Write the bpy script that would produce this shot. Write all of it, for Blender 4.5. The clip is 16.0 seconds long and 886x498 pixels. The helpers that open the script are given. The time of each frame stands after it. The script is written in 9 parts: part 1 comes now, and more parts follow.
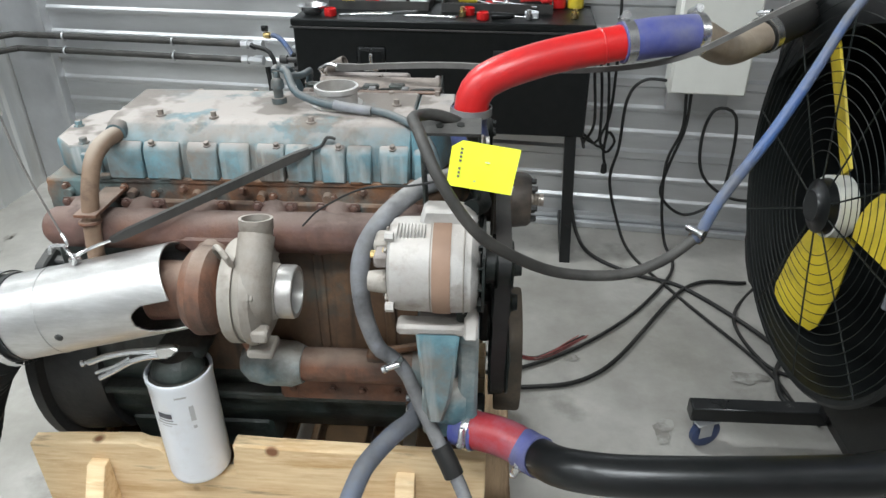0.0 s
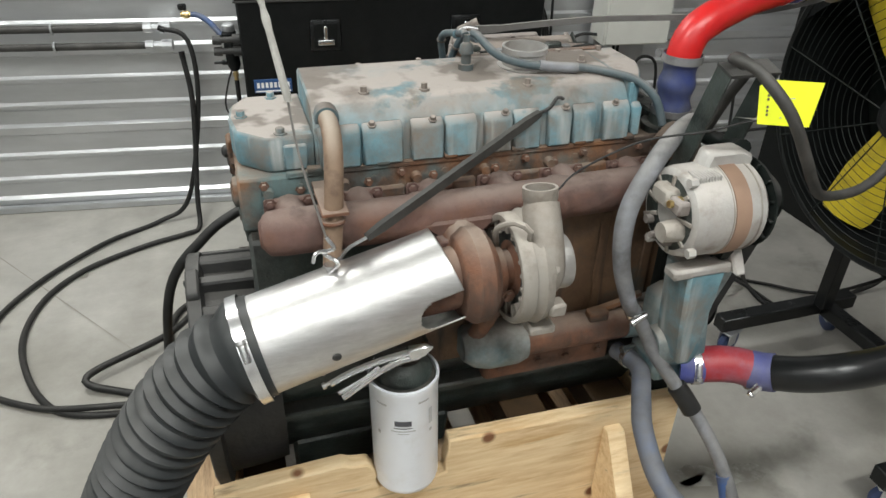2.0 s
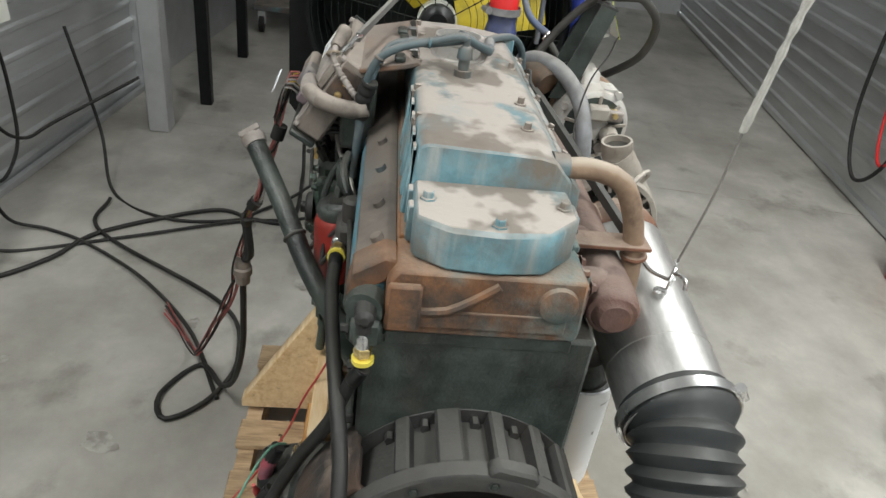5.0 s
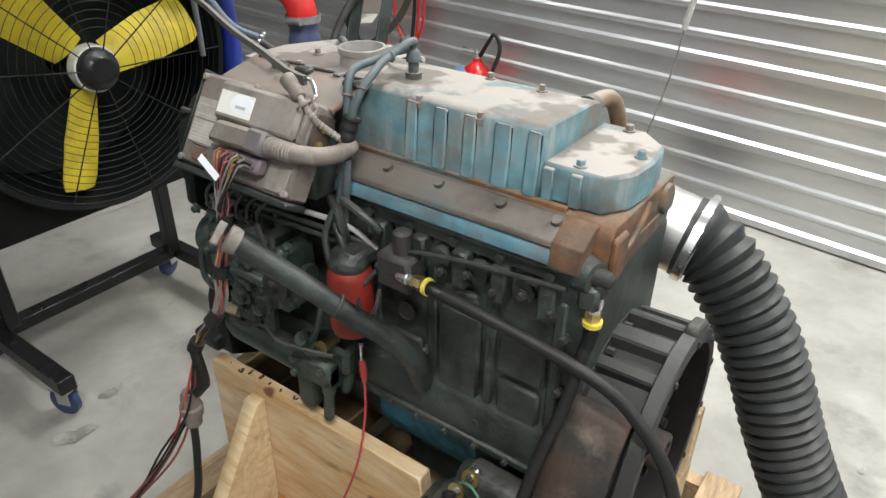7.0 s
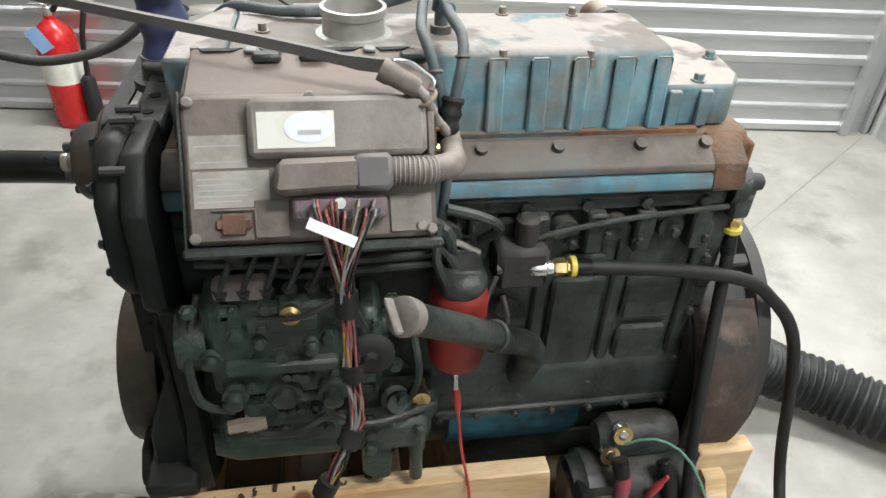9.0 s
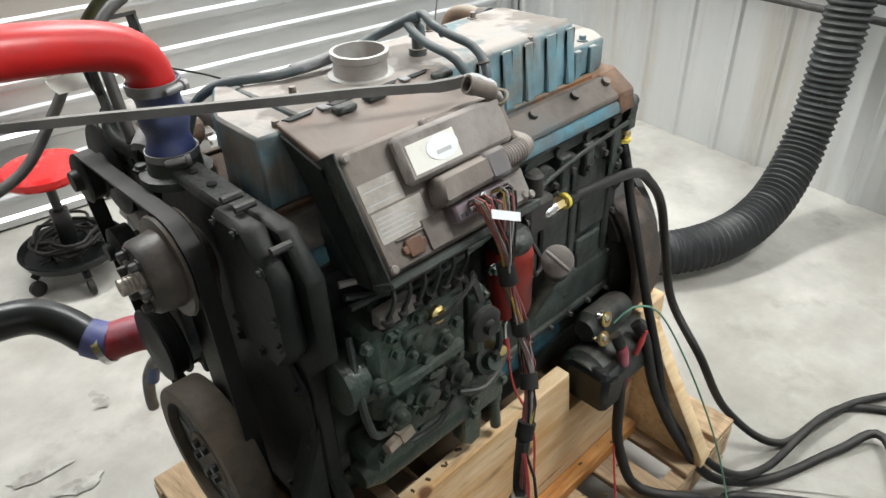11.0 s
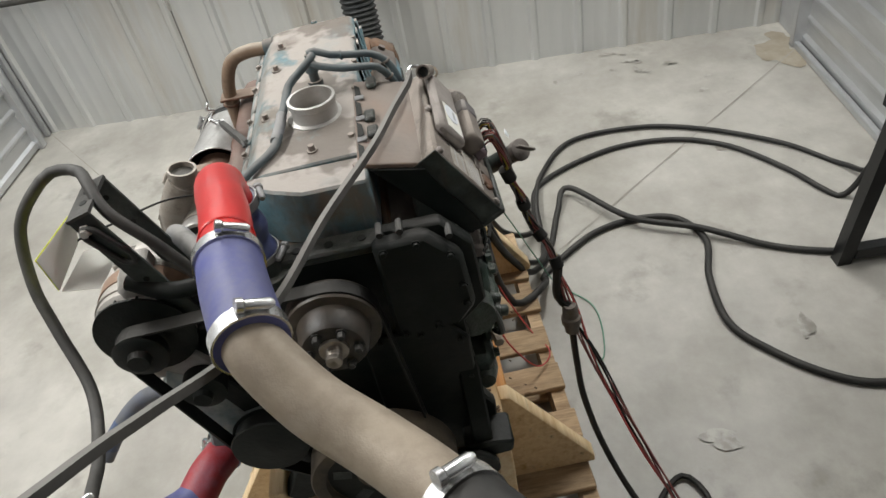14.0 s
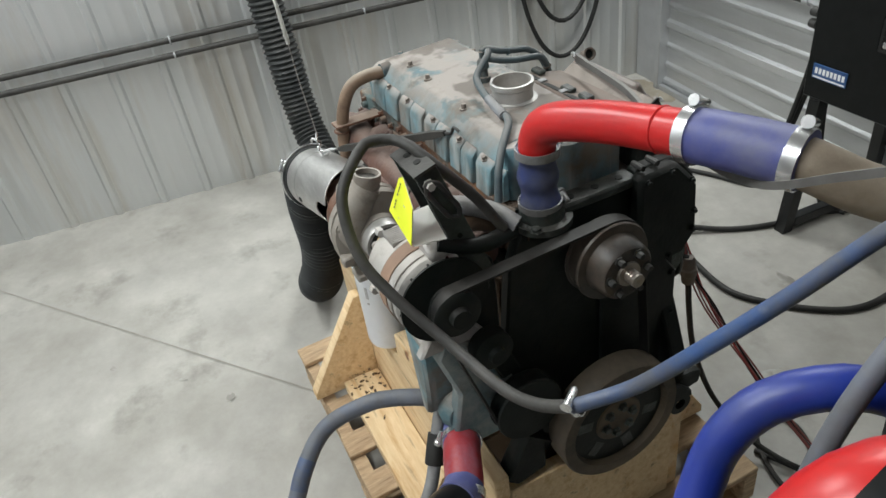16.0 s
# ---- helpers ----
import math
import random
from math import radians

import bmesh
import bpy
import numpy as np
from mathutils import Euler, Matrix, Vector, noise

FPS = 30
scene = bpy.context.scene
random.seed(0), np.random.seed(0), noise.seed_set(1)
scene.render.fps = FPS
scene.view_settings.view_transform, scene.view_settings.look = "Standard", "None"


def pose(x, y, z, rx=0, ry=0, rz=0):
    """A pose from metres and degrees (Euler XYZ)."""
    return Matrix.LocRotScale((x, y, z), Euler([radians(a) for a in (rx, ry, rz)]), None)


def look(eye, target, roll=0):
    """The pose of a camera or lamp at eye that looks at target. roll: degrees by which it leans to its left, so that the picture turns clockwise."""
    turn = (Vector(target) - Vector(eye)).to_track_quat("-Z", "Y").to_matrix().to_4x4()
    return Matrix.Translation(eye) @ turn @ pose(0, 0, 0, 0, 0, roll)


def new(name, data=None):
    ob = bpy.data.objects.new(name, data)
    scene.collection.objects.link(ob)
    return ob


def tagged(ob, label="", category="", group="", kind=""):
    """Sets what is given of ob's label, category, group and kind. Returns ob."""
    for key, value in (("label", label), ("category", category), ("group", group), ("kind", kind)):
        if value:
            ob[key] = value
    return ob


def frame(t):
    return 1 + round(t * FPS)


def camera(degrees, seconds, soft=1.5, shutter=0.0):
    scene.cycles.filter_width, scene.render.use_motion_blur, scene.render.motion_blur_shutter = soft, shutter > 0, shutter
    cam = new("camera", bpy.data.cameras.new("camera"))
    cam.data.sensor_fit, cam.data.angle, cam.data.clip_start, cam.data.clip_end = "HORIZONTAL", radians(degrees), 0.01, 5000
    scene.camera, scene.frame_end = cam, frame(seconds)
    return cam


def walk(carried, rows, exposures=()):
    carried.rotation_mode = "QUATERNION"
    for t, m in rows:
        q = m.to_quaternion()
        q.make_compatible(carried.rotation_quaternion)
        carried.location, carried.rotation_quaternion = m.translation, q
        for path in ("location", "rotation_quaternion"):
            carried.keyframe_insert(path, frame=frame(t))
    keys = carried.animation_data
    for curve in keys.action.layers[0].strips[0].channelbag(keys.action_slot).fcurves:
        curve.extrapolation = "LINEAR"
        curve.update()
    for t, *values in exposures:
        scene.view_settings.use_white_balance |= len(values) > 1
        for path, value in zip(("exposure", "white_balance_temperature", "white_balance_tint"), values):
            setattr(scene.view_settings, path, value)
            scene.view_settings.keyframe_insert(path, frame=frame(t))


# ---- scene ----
cam = camera(65.0, 16.0)
PATH = [
    (0, (0.43, -1.24, 1.542), (0.319, 0.488, 0.542), -0.2),
    (0.5, (0.281, -1.213, 1.512), (0.197, 0.544, 0.561), 0.5),
    (1, (0.073, -1.25, 1.512), (0.169, 0.47, 0.495), -0.4),
    (1.5, (-0.129, -1.221, 1.503), (0.11, 0.448, 0.428), 0.9),
    (2, (-0.363, -1.13, 1.499), (0.156, 0.49, 0.449), 1.5),
    (2.5, (-0.667, -1.048, 1.484), (0.25, 0.416, 0.475), 4.5),
    (3, (-0.883, -0.938, 1.483), (0.223, 0.358, 0.436), 3.4),
    (3.5, (-1.021, -0.664, 1.49), (0.318, 0.329, 0.386), 3.7),
    (3.6, (-1.054, -0.599, 1.487), (0.356, 0.298, 0.388), 4.3),
    (5.8, (-1.029, 0.541, 1.47), (0.506, -0.161, 0.397), 2.7),
    (6, (-1.008, 0.643, 1.477), (0.454, -0.187, 0.393), 0.6),
    (6.5, (-0.871, 0.814, 1.46), (0.376, -0.363, 0.431), 1.4),
    (7, (-0.658, 0.918, 1.466), (0.334, -0.489, 0.449), 0.9),
    (7.5, (-0.41, 1.046, 1.46), (0.164, -0.571, 0.433), 2.1),
    (8, (-0.173, 1.006, 1.453), (0.035, -0.637, 0.331), 3.2),
    (8.5, (0.017, 0.915, 1.449), (0.019, -0.665, 0.222), 2.8),
    (9, (0.179, 0.901, 1.419), (-0.108, -0.699, 0.254), 3.0),
    (9.2, (0.264, 0.902, 1.439), (-0.174, -0.663, 0.274), 2.6),
    (11.3, (0.799, 0.798, 1.477), (-0.418, -0.35, 0.381), -2.0),
    (11.5, (0.846, 0.796, 1.482), (-0.431, -0.315, 0.417), -2.7),
    (12, (0.942, 0.688, 1.516), (-0.471, -0.3, 0.503), -9.0),
    (12.5, (1.028, 0.536, 1.604), (-0.477, -0.278, 0.568), -14.4),
    (13, (1.129, 0.461, 1.638), (-0.469, -0.055, 0.552), -17.6),
    (13.2, (1.149, 0.443, 1.654), (-0.445, 0.023, 0.522), -18.1),
    (13.5, (1.189, 0.351, 1.673), (-0.403, 0.125, 0.483), -16.1),
    (14, (1.222, 0.194, 1.697), (-0.29, 0.181, 0.388), -12.1),
    (14.5, (1.272, 0.043, 1.707), (-0.282, 0.221, 0.46), -12.6),
    (15, (1.314, -0.153, 1.726), (-0.29, 0.251, 0.602), -11.8),
    (15.5, (1.253, -0.392, 1.715), (-0.318, 0.079, 0.571), -11.3),
    (16, (1.237, -0.597, 1.663), (-0.29, 0.005, 0.52), -8.9),
]


# ---------------------------------------------------------------- light
EXPOSE = [(0.0, 0.28, 6180, 12), (0.5, 0.16, 6180, 12), (1.0, 0.10, 6400, 12), (1.5, 0.05, 6600, 12), (3.5, -0.07, 6600, 12), (5.8, 0.38, 6560, 11), (7.5, 0.46, 6570, 13), (9.0, 0.58, 6500, 13), (11.5, 0.62, 6500, 13), (12.0, 0.45, 6340, 13), (12.5, 0.17, 6340, 13), (13.5, 0.12, 6680, 14), (14.0, 0.12, 6700, 14), (15.0, 0.02, 6480, 10), (16.0, -0.05, 6400, 11)]
walk(cam, [(t, look(eye, target, roll)) for t, eye, target, roll in PATH], EXPOSE)
world = bpy.data.worlds.new("workshop_air")
scene.world = world
world.use_nodes = True
world.node_tree.nodes["Background"].inputs[0].default_value = (0.85, 0.93, 1.0, 1)
world.node_tree.nodes["Background"].inputs[1].default_value = 0.05

ROOM = pose(0, 0.026, 0, 0, 0, -7)          # the building stands 7 degrees off the engine


def strip_lamp(x, y, z, long, watts, turn=0.0):
    lamp = bpy.data.lights.new("tube_glow", "AREA")
    lamp.shape, lamp.size, lamp.size_y, lamp.energy, lamp.color = "RECTANGLE", long, 0.25, watts, (0.955, 1.0, 0.975)
    ob = new("tube_glow", lamp)
    ob.matrix_world = ROOM @ pose(x, y, z, 0, 0, turn)


LAMPS = [(-1.3, -1.25, 3.05, 0), (0.6, -1.6, 3.05, 0), (-1.15, 1.05, 3.05, 0), (3.0, -0.6, 3.05, 0)]
WATTS = [46, 50, 44, 6]
for (lx, ly, lz, lt), lw in zip(LAMPS, WATTS):
    strip_lamp(lx, ly, lz, 1.25, lw, lt)


# ---------------------------------------------------------------- materials
def surf(name, c1, c2, scale=12.0, rough=(0.5, 0.7), metal=0.0, bump=0.15, c3=None, cover=0.5, scale3=4.0, edge3=0.12,
         dust=None, dusty=0.8, metal3=None, streak=(1, 1, 1), bump_scale=None, per_piece=0.0, coat=0.0, c4=None, cover4=0.2, scale4=3.0, edge4=0.2, spec=0.5, runs=None, run_cover=0.3, knots=None, blots=None, bare=None):
    """Two-tone grain (c1, c2), patches of c3 over a share `cover`, and settled dust on faces that look up."""
    m = bpy.data.materials.new(name)
    m.use_nodes = True
    nt = m.node_tree
    N, L = nt.nodes, nt.links
    b = N["Principled BSDF"]
    co = N.new("ShaderNodeTexCoord")
    mp = N.new("ShaderNodeMapping")
    mp.inputs["Scale"].default_value = streak
    L.new(co.outputs["Object"], mp.inputs["Vector"])

    def noise(s, detail=7.0, rg=0.62):
        n = N.new("ShaderNodeTexNoise")
        n.inputs["Scale"].default_value, n.inputs["Detail"].default_value, n.inputs["Roughness"].default_value = s, detail, rg
        L.new(mp.outputs["Vector"], n.inputs["Vector"])
        return n.outputs["Fac"]

    def ramp(v, lo, hi):
        r = N.new("ShaderNodeMapRange")
        r.inputs[1].default_value, r.inputs[2].default_value = lo, hi
        L.new(v, r.inputs[0])
        return r.outputs[0]

    def mix(f, a, c):
        x = N.new("ShaderNodeMix")
        x.data_type = "RGBA"
        for k, v in ((0, f), (6, a), (7, c)):
            if hasattr(v, "is_linked"):
                L.new(v, x.inputs[k])
            else:
                x.inputs[k].default_value = v if k == 0 else (*v, 1)
        return x.outputs[2]

    grain = ramp(noise(scale), 0.3, 0.7)
    col = mix(grain, c1, c2)
    if per_piece:
        info = N.new("ShaderNodeObjectInfo")
        hsv = N.new("ShaderNodeHueSaturation")
        mr = N.new("ShaderNodeMapRange")
        mr.inputs[3].default_value, mr.inputs[4].default_value = 1 - per_piece, 1 + per_piece
        L.new(info.outputs["Random"], mr.inputs[0])
        L.new(mr.outputs[0], hsv.inputs["Value"])
        L.new(col, hsv.inputs["Color"])
        col = hsv.outputs[0]
    met = None
    if c3:
        lo = 0.5 + (0.5 - cover) * 0.5
        mask = ramp(noise(scale3, 9, 0.68), lo - edge3 / 2, lo + edge3 / 2)
        col = mix(mask, col, c3)
        if metal3 is not None:
            mm = N.new("ShaderNodeMapRange")
            mm.inputs[3].default_value, mm.inputs[4].default_value = metal, metal3
            L.new(mask, mm.inputs[0])
            met = mm.outputs[0]
    if dust:
        geo = N.new("ShaderNodeNewGeometry")
        sep = N.new("ShaderNodeSeparateXYZ")
        L.new(geo.outputs["Normal"], sep.inputs[0])
        up = ramp(sep.outputs["Z"], 0.45, 0.95)
        mul = N.new("ShaderNodeMath")
        mul.operation = "MULTIPLY"
        L.new(up, mul.inputs[0])
        L.new(ramp(noise(5.0, 6), 0.42 - 0.35 * dusty, 0.75 - 0.35 * dusty), mul.inputs[1])
        if blots:
            dust = mix(ramp(noise(11.0, 3, 0.5), 0.52, 0.58), dust, blots)
        if bare:
            worn = N.new("ShaderNodeMath")
            worn.operation = "SUBTRACT"
            worn.use_clamp = True
            L.new(mul.outputs[0], worn.inputs[0])
            L.new(ramp(noise(7.3, 5, 0.6), 0.60, 0.66), worn.inputs[1])
            col = mix(worn.outputs[0], col, dust)
        else:
            col = mix(mul.outputs[0], col, dust)
    if c4:
        lo = 0.5 + (0.5 - cover4) * 0.5
        col = mix(ramp(noise(scale4, 8, 0.6), lo - edge4 / 2, lo + edge4 / 2), col, c4)
    if runs:
        rm = N.new("ShaderNodeMapping")
        rm.inputs["Scale"].default_value = (26, 26, 3)
        L.new(co.outputs["Object"], rm.inputs["Vector"])
        rn = N.new("ShaderNodeTexNoise")
        rn.inputs["Scale"].default_value, rn.inputs["Detail"].default_value = 1.6, 6.0
        L.new(rm.outputs["Vector"], rn.inputs["Vector"])
        gn = N.new("ShaderNodeNewGeometry")
        sz = N.new("ShaderNodeSeparateXYZ")
        L.new(gn.outputs["Normal"], sz.inputs[0])
        lo = 0.5 + (0.5 - run_cover) * 0.5
        mu = N.new("ShaderNodeMath")
        mu.operation = "MULTIPLY"
        L.new(ramp(rn.outputs["Fac"], lo - 0.06, lo + 0.16), mu.inputs[0])
        L.new(ramp(sz.outputs["Z"], 0.75, 0.35), mu.inputs[1])
        col = mix(mu.outputs[0], col, runs)
    if knots:
        vo = N.new("ShaderNodeTexVoronoi")
        vo.inputs["Scale"].default_value = 7.0
        L.new(co.outputs["Object"], vo.inputs["Vector"])
        col = mix(ramp(vo.outputs["Distance"], 0.13, 0.08), col, knots)
    L.new(col, b.inputs["Base Color"])
    rr = N.new("ShaderNodeMapRange")
    rr.inputs[3].default_value, rr.inputs[4].default_value = rough
    L.new(noise(scale * 0.6), rr.inputs[0])
    L.new(rr.outputs[0], b.inputs["Roughness"])
    b.inputs["Metallic"].default_value = metal
    if met:
        L.new(met, b.inputs["Metallic"])
    b.inputs["Coat Weight"].default_value = coat
    b.inputs["Specular IOR Level"].default_value = spec
    if bump:
        bp = N.new("ShaderNodeBump")
        bp.inputs["Strength"].default_value, bp.inputs["Distance"].default_value = bump, 0.004
        L.new(noise(bump_scale or scale * 4, 4), bp.inputs["Height"])
        L.new(bp.outputs[0], b.inputs["Normal"])
    return m


def glow(name, colour, power):
    m = bpy.data.materials.new(name)
    m.use_nodes = True
    b = m.node_tree.nodes["Principled BSDF"]
    b.inputs["Base Color"].default_value = (*colour, 1)
    b.inputs["Emission Color"].default_value = (*colour, 1)
    b.inputs["Emission Strength"].default_value = power
    return m


M = dict(
    concrete=surf("concrete_slab", (0.335, 0.322, 0.293), (0.49, 0.473, 0.433), 3.0, (0.28, 0.6), bump=0.1, c3=(0.235, 0.222, 0.192), cover=0.40, scale3=1.0, edge3=0.26, bump_scale=60, c4=(0.16, 0.15, 0.126), cover4=0.17, scale4=3.2, edge4=0.2),
    joint=surf("slab_joint", (0.26, 0.245, 0.215), (0.35, 0.33, 0.295), 20, (0.7, 0.9)),
    damp=surf("oil_stain", (0.20, 0.19, 0.165), (0.28, 0.266, 0.236), 14, (0.25, 0.5), c3=(0.40, 0.387, 0.355), cover=0.46, scale3=16, edge3=0.16),
    galv=surf("galvanised_sheet", (0.55, 0.56, 0.57), (0.66, 0.67, 0.68), 5.0, (0.24, 0.42), metal=0.72, bump=0.05, c3=(0.47, 0.48, 0.48), cover=0.4, scale3=2.0, edge3=0.3, bump_scale=14, streak=(0.5, 0.5, 2.5)),
    galvrear=surf("galvanised_siding", (0.60, 0.615, 0.615), (0.68, 0.69, 0.685), 2.2, (0.30, 0.46), metal=0.62, bump=0.025, c3=(0.47, 0.41, 0.32), cover=0.18, scale3=1.2, edge3=0.3, streak=(2.6, 2.6, 0.3), bump_scale=10),
    steel_trim=surf("steel_trim", (0.46, 0.47, 0.48), (0.55, 0.56, 0.57), 9, (0.35, 0.5), metal=0.6, bump=0.03),
    white_panel=surf("ceiling_panel", (0.5, 0.5, 0.49), (0.56, 0.56, 0.55), 4, (0.6, 0.8), bump=0.02),
    blue=surf("teal_engine_paint", (0.065, 0.155, 0.19), (0.20, 0.36, 0.41), 16.0, (0.5, 0.75), bump=0.3, c3=(0.17, 0.145, 0.12), cover=0.46, scale3=7, edge3=0.22, dust=(0.33, 0.296, 0.268), dusty=0.9, blots=(0.165, 0.142, 0.122), bare=True, c4=(0.115, 0.09, 0.072), cover4=0.20, scale4=8.0, edge4=0.2, runs=(0.34, 0.35, 0.335), run_cover=0.34),
    bluedark=surf("teal_paint_grimy", (0.04, 0.085, 0.10), (0.09, 0.17, 0.20), 16.0, (0.4, 0.7), bump=0.3, c3=(0.085, 0.07, 0.058), cover=0.55, scale3=6, edge3=0.22, dust=(0.19, 0.16, 0.135), dusty=0.9, c4=(0.05, 0.043, 0.037), cover4=0.3, scale4=9, edge4=0.25),
    bluebright=surf("blue_pan_paint", (0.03, 0.13, 0.19), (0.05, 0.18, 0.24), 9.0, (0.35, 0.6), bump=0.2, c3=(0.02, 0.025, 0.03), cover=0.4, scale3=7),
    ledge=surf("grimy_brown_ledge", (0.080, 0.066, 0.057), (0.145, 0.120, 0.102), 16, (0.5, 0.75), bump=0.35, c3=(0.075, 0.12, 0.135), cover=0.3, scale3=6, edge3=0.2, dust=(0.165, 0.138, 0.118), dusty=0.6, c4=(0.045, 0.038, 0.033), cover4=0.25, scale4=9, edge4=0.25),
    castneck=surf("machined_cast_alloy", (0.44, 0.43, 0.41), (0.60, 0.59, 0.57), 20, (0.34, 0.5), metal=0.6, bump=0.15, c3=(0.30, 0.275, 0.245), cover=0.4, scale3=9, edge3=0.3),
    tealhose=surf("dusty_teal_hose", (0.045, 0.070, 0.082), (0.085, 0.115, 0.125), 18, (0.5, 0.7), bump=0.15, c3=(0.15, 0.155, 0.155), cover=0.3, scale3=8, edge3=0.3, dust=(0.17, 0.165, 0.155), dusty=0.5),
    oldlabel=surf("yellowed_label", (0.36, 0.33, 0.29), (0.50, 0.47, 0.425), 26, (0.6, 0.8), bump=0.05, c3=(0.25, 0.215, 0.18), cover=0.35, scale3=16, edge3=0.25),
    sleevegrey=surf("grey_plastic_sleeve", (0.115, 0.105, 0.11), (0.165, 0.15, 0.155), 14, (0.5, 0.7), bump=0.1, dust=(0.2, 0.18, 0.165), dusty=0.4),
    pumpgreen=surf("green_black_pump_iron", (0.018, 0.038, 0.029), (0.048, 0.080, 0.062), 24, (0.22, 0.55), bump=0.55, c3=(0.07, 0.075, 0.062), cover=0.3, scale3=9, edge3=0.25, dust=(0.09, 0.095, 0.08), dusty=0.5, c4=(0.008, 0.012, 0.010), cover4=0.3, scale4=13, edge4=0.25),
    oilwood=surf("oil_soaked_pine", (0.42, 0.17, 0.035), (0.58, 0.27, 0.07), 9.0, (0.35, 0.6), bump=0.2, c3=(0.26, 0.09, 0.018), cover=0.4, scale3=5, edge3=0.25, streak=(1, 8, 8), c4=(0.55, 0.36, 0.17), cover4=0.25, scale4=4, edge4=0.25),
    stainedwood=surf("oil_stained_pine", (0.68, 0.51, 0.31), (0.84, 0.69, 0.47), 9.0, (0.5, 0.75), bump=0.2, c3=(0.54, 0.27, 0.07), cover=0.36, scale3=3.2, edge3=0.35, streak=(1, 6, 6), c4=(0.13, 0.07, 0.03), cover4=0.16, scale4=5, edge4=0.16, knots=(0.20, 0.085, 0.035)),
    blueclean=surf("teal_rail_paint", (0.045, 0.15, 0.20), (0.10, 0.26, 0.33), 14.0, (0.45, 0.7), bump=0.25, c3=(0.11, 0.095, 0.082), cover=0.34, scale3=8, edge3=0.22, c4=(0.05, 0.045, 0.04), cover4=0.15, scale4=12, edge4=0.2),
    duststrap=surf("dusty_strap_rubber", (0.07, 0.066, 0.062), (0.13, 0.125, 0.118), 16, (0.6, 0.8), bump=0.15, dust=(0.20, 0.19, 0.175), dusty=0.6),
    bluecouple=surf("glossy_blue_silicone", (0.018, 0.033, 0.14), (0.040, 0.060, 0.20), 14, (0.25, 0.5), bump=0.12, c3=(0.085, 0.09, 0.115), cover=0.5, scale3=8, edge3=0.3, c4=(0.030, 0.032, 0.04), cover4=0.25, scale4=11, edge4=0.3),
    dullsteel=surf("grimy_steel_band", (0.20, 0.20, 0.205), (0.32, 0.32, 0.32), 20, (0.4, 0.6), metal=0.5, bump=0.1, c3=(0.10, 0.095, 0.09), cover=0.4, scale3=12, edge3=0.3),
    rust=surf("rusty_iron", (0.12, 0.05, 0.028), (0.21, 0.095, 0.052), 20, (0.75, 0.95), bump=0.6, c3=(0.08, 0.052, 0.04), cover=0.45, scale3=9, edge3=0.25, dust=(0.26, 0.205, 0.165), dusty=0.45, runs=(0.055, 0.038, 0.03), run_cover=0.25),
    rustorange=surf("orange_rust", (0.12, 0.052, 0.026), (0.28, 0.125, 0.048), 20, (0.75, 0.95), bump=0.7, c3=(0.060, 0.044, 0.035), cover=0.55, scale3=6, edge3=0.16, dust=(0.24, 0.175, 0.13), dusty=0.35, c4=(0.10, 0.15, 0.15), cover4=0.3, scale4=5, edge4=0.14, runs=(0.17, 0.155, 0.14), run_cover=0.12),
    manifold=surf("manifold_rust", (0.082, 0.045, 0.037), (0.142, 0.080, 0.066), 22, (0.8, 0.95), bump=0.55, c3=(0.14, 0.066, 0.04), cover=0.38, scale3=9, edge3=0.22, dust=(0.19, 0.142, 0.122), dusty=0.5, c4=(0.055, 0.036, 0.03), cover4=0.2, scale4=12, edge4=0.25),
    brownblock=surf("brown_crankcase", (0.092, 0.053, 0.030), (0.185, 0.104, 0.055), 14, (0.6, 0.85), bump=0.5, c3=(0.05, 0.085, 0.085), cover=0.28, scale3=5, edge3=0.18, dust=(0.22, 0.175, 0.14), dusty=0.5, c4=(0.03, 0.026, 0.022), cover4=0.3, scale4=6, edge4=0.3, runs=(0.03, 0.024, 0.02), run_cover=0.3),
    black=surf("greasy_black_iron", (0.022, 0.032, 0.028), (0.058, 0.072, 0.065), 22, (0.28, 0.62), bump=0.55, c3=(0.045, 0.042, 0.036), cover=0.26, scale3=8, edge3=0.25, dust=(0.075, 0.069, 0.06), dusty=0.45, c4=(0.004, 0.005, 0.005), cover4=0.35, scale4=12, edge4=0.25, spec=0.5, runs=(0.05, 0.044, 0.036), run_cover=0.14),
    blackfront=surf("black_front_cover", (0.0055, 0.0085, 0.0075), (0.015, 0.0195, 0.0178), 12, (0.38, 0.66), bump=0.3, c3=(0.024, 0.0225, 0.0195), cover=0.22, scale3=9, edge3=0.3, dust=(0.024, 0.0228, 0.0208), dusty=0.45, spec=0.22),
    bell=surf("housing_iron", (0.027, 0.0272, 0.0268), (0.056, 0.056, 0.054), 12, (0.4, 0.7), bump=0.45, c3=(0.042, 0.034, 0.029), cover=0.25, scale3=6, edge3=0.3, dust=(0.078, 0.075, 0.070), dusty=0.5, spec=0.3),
    # housing interior: its shade is put into the near-black base colour, rust patches apart
    belldark=surf("shaded_housing_inside", (0.005, 0.0048, 0.0045), (0.014, 0.012, 0.0105), 10, (0.5, 0.8), bump=0.3, c3=(0.038, 0.021, 0.014), cover=0.3, scale3=7, spec=0.22),
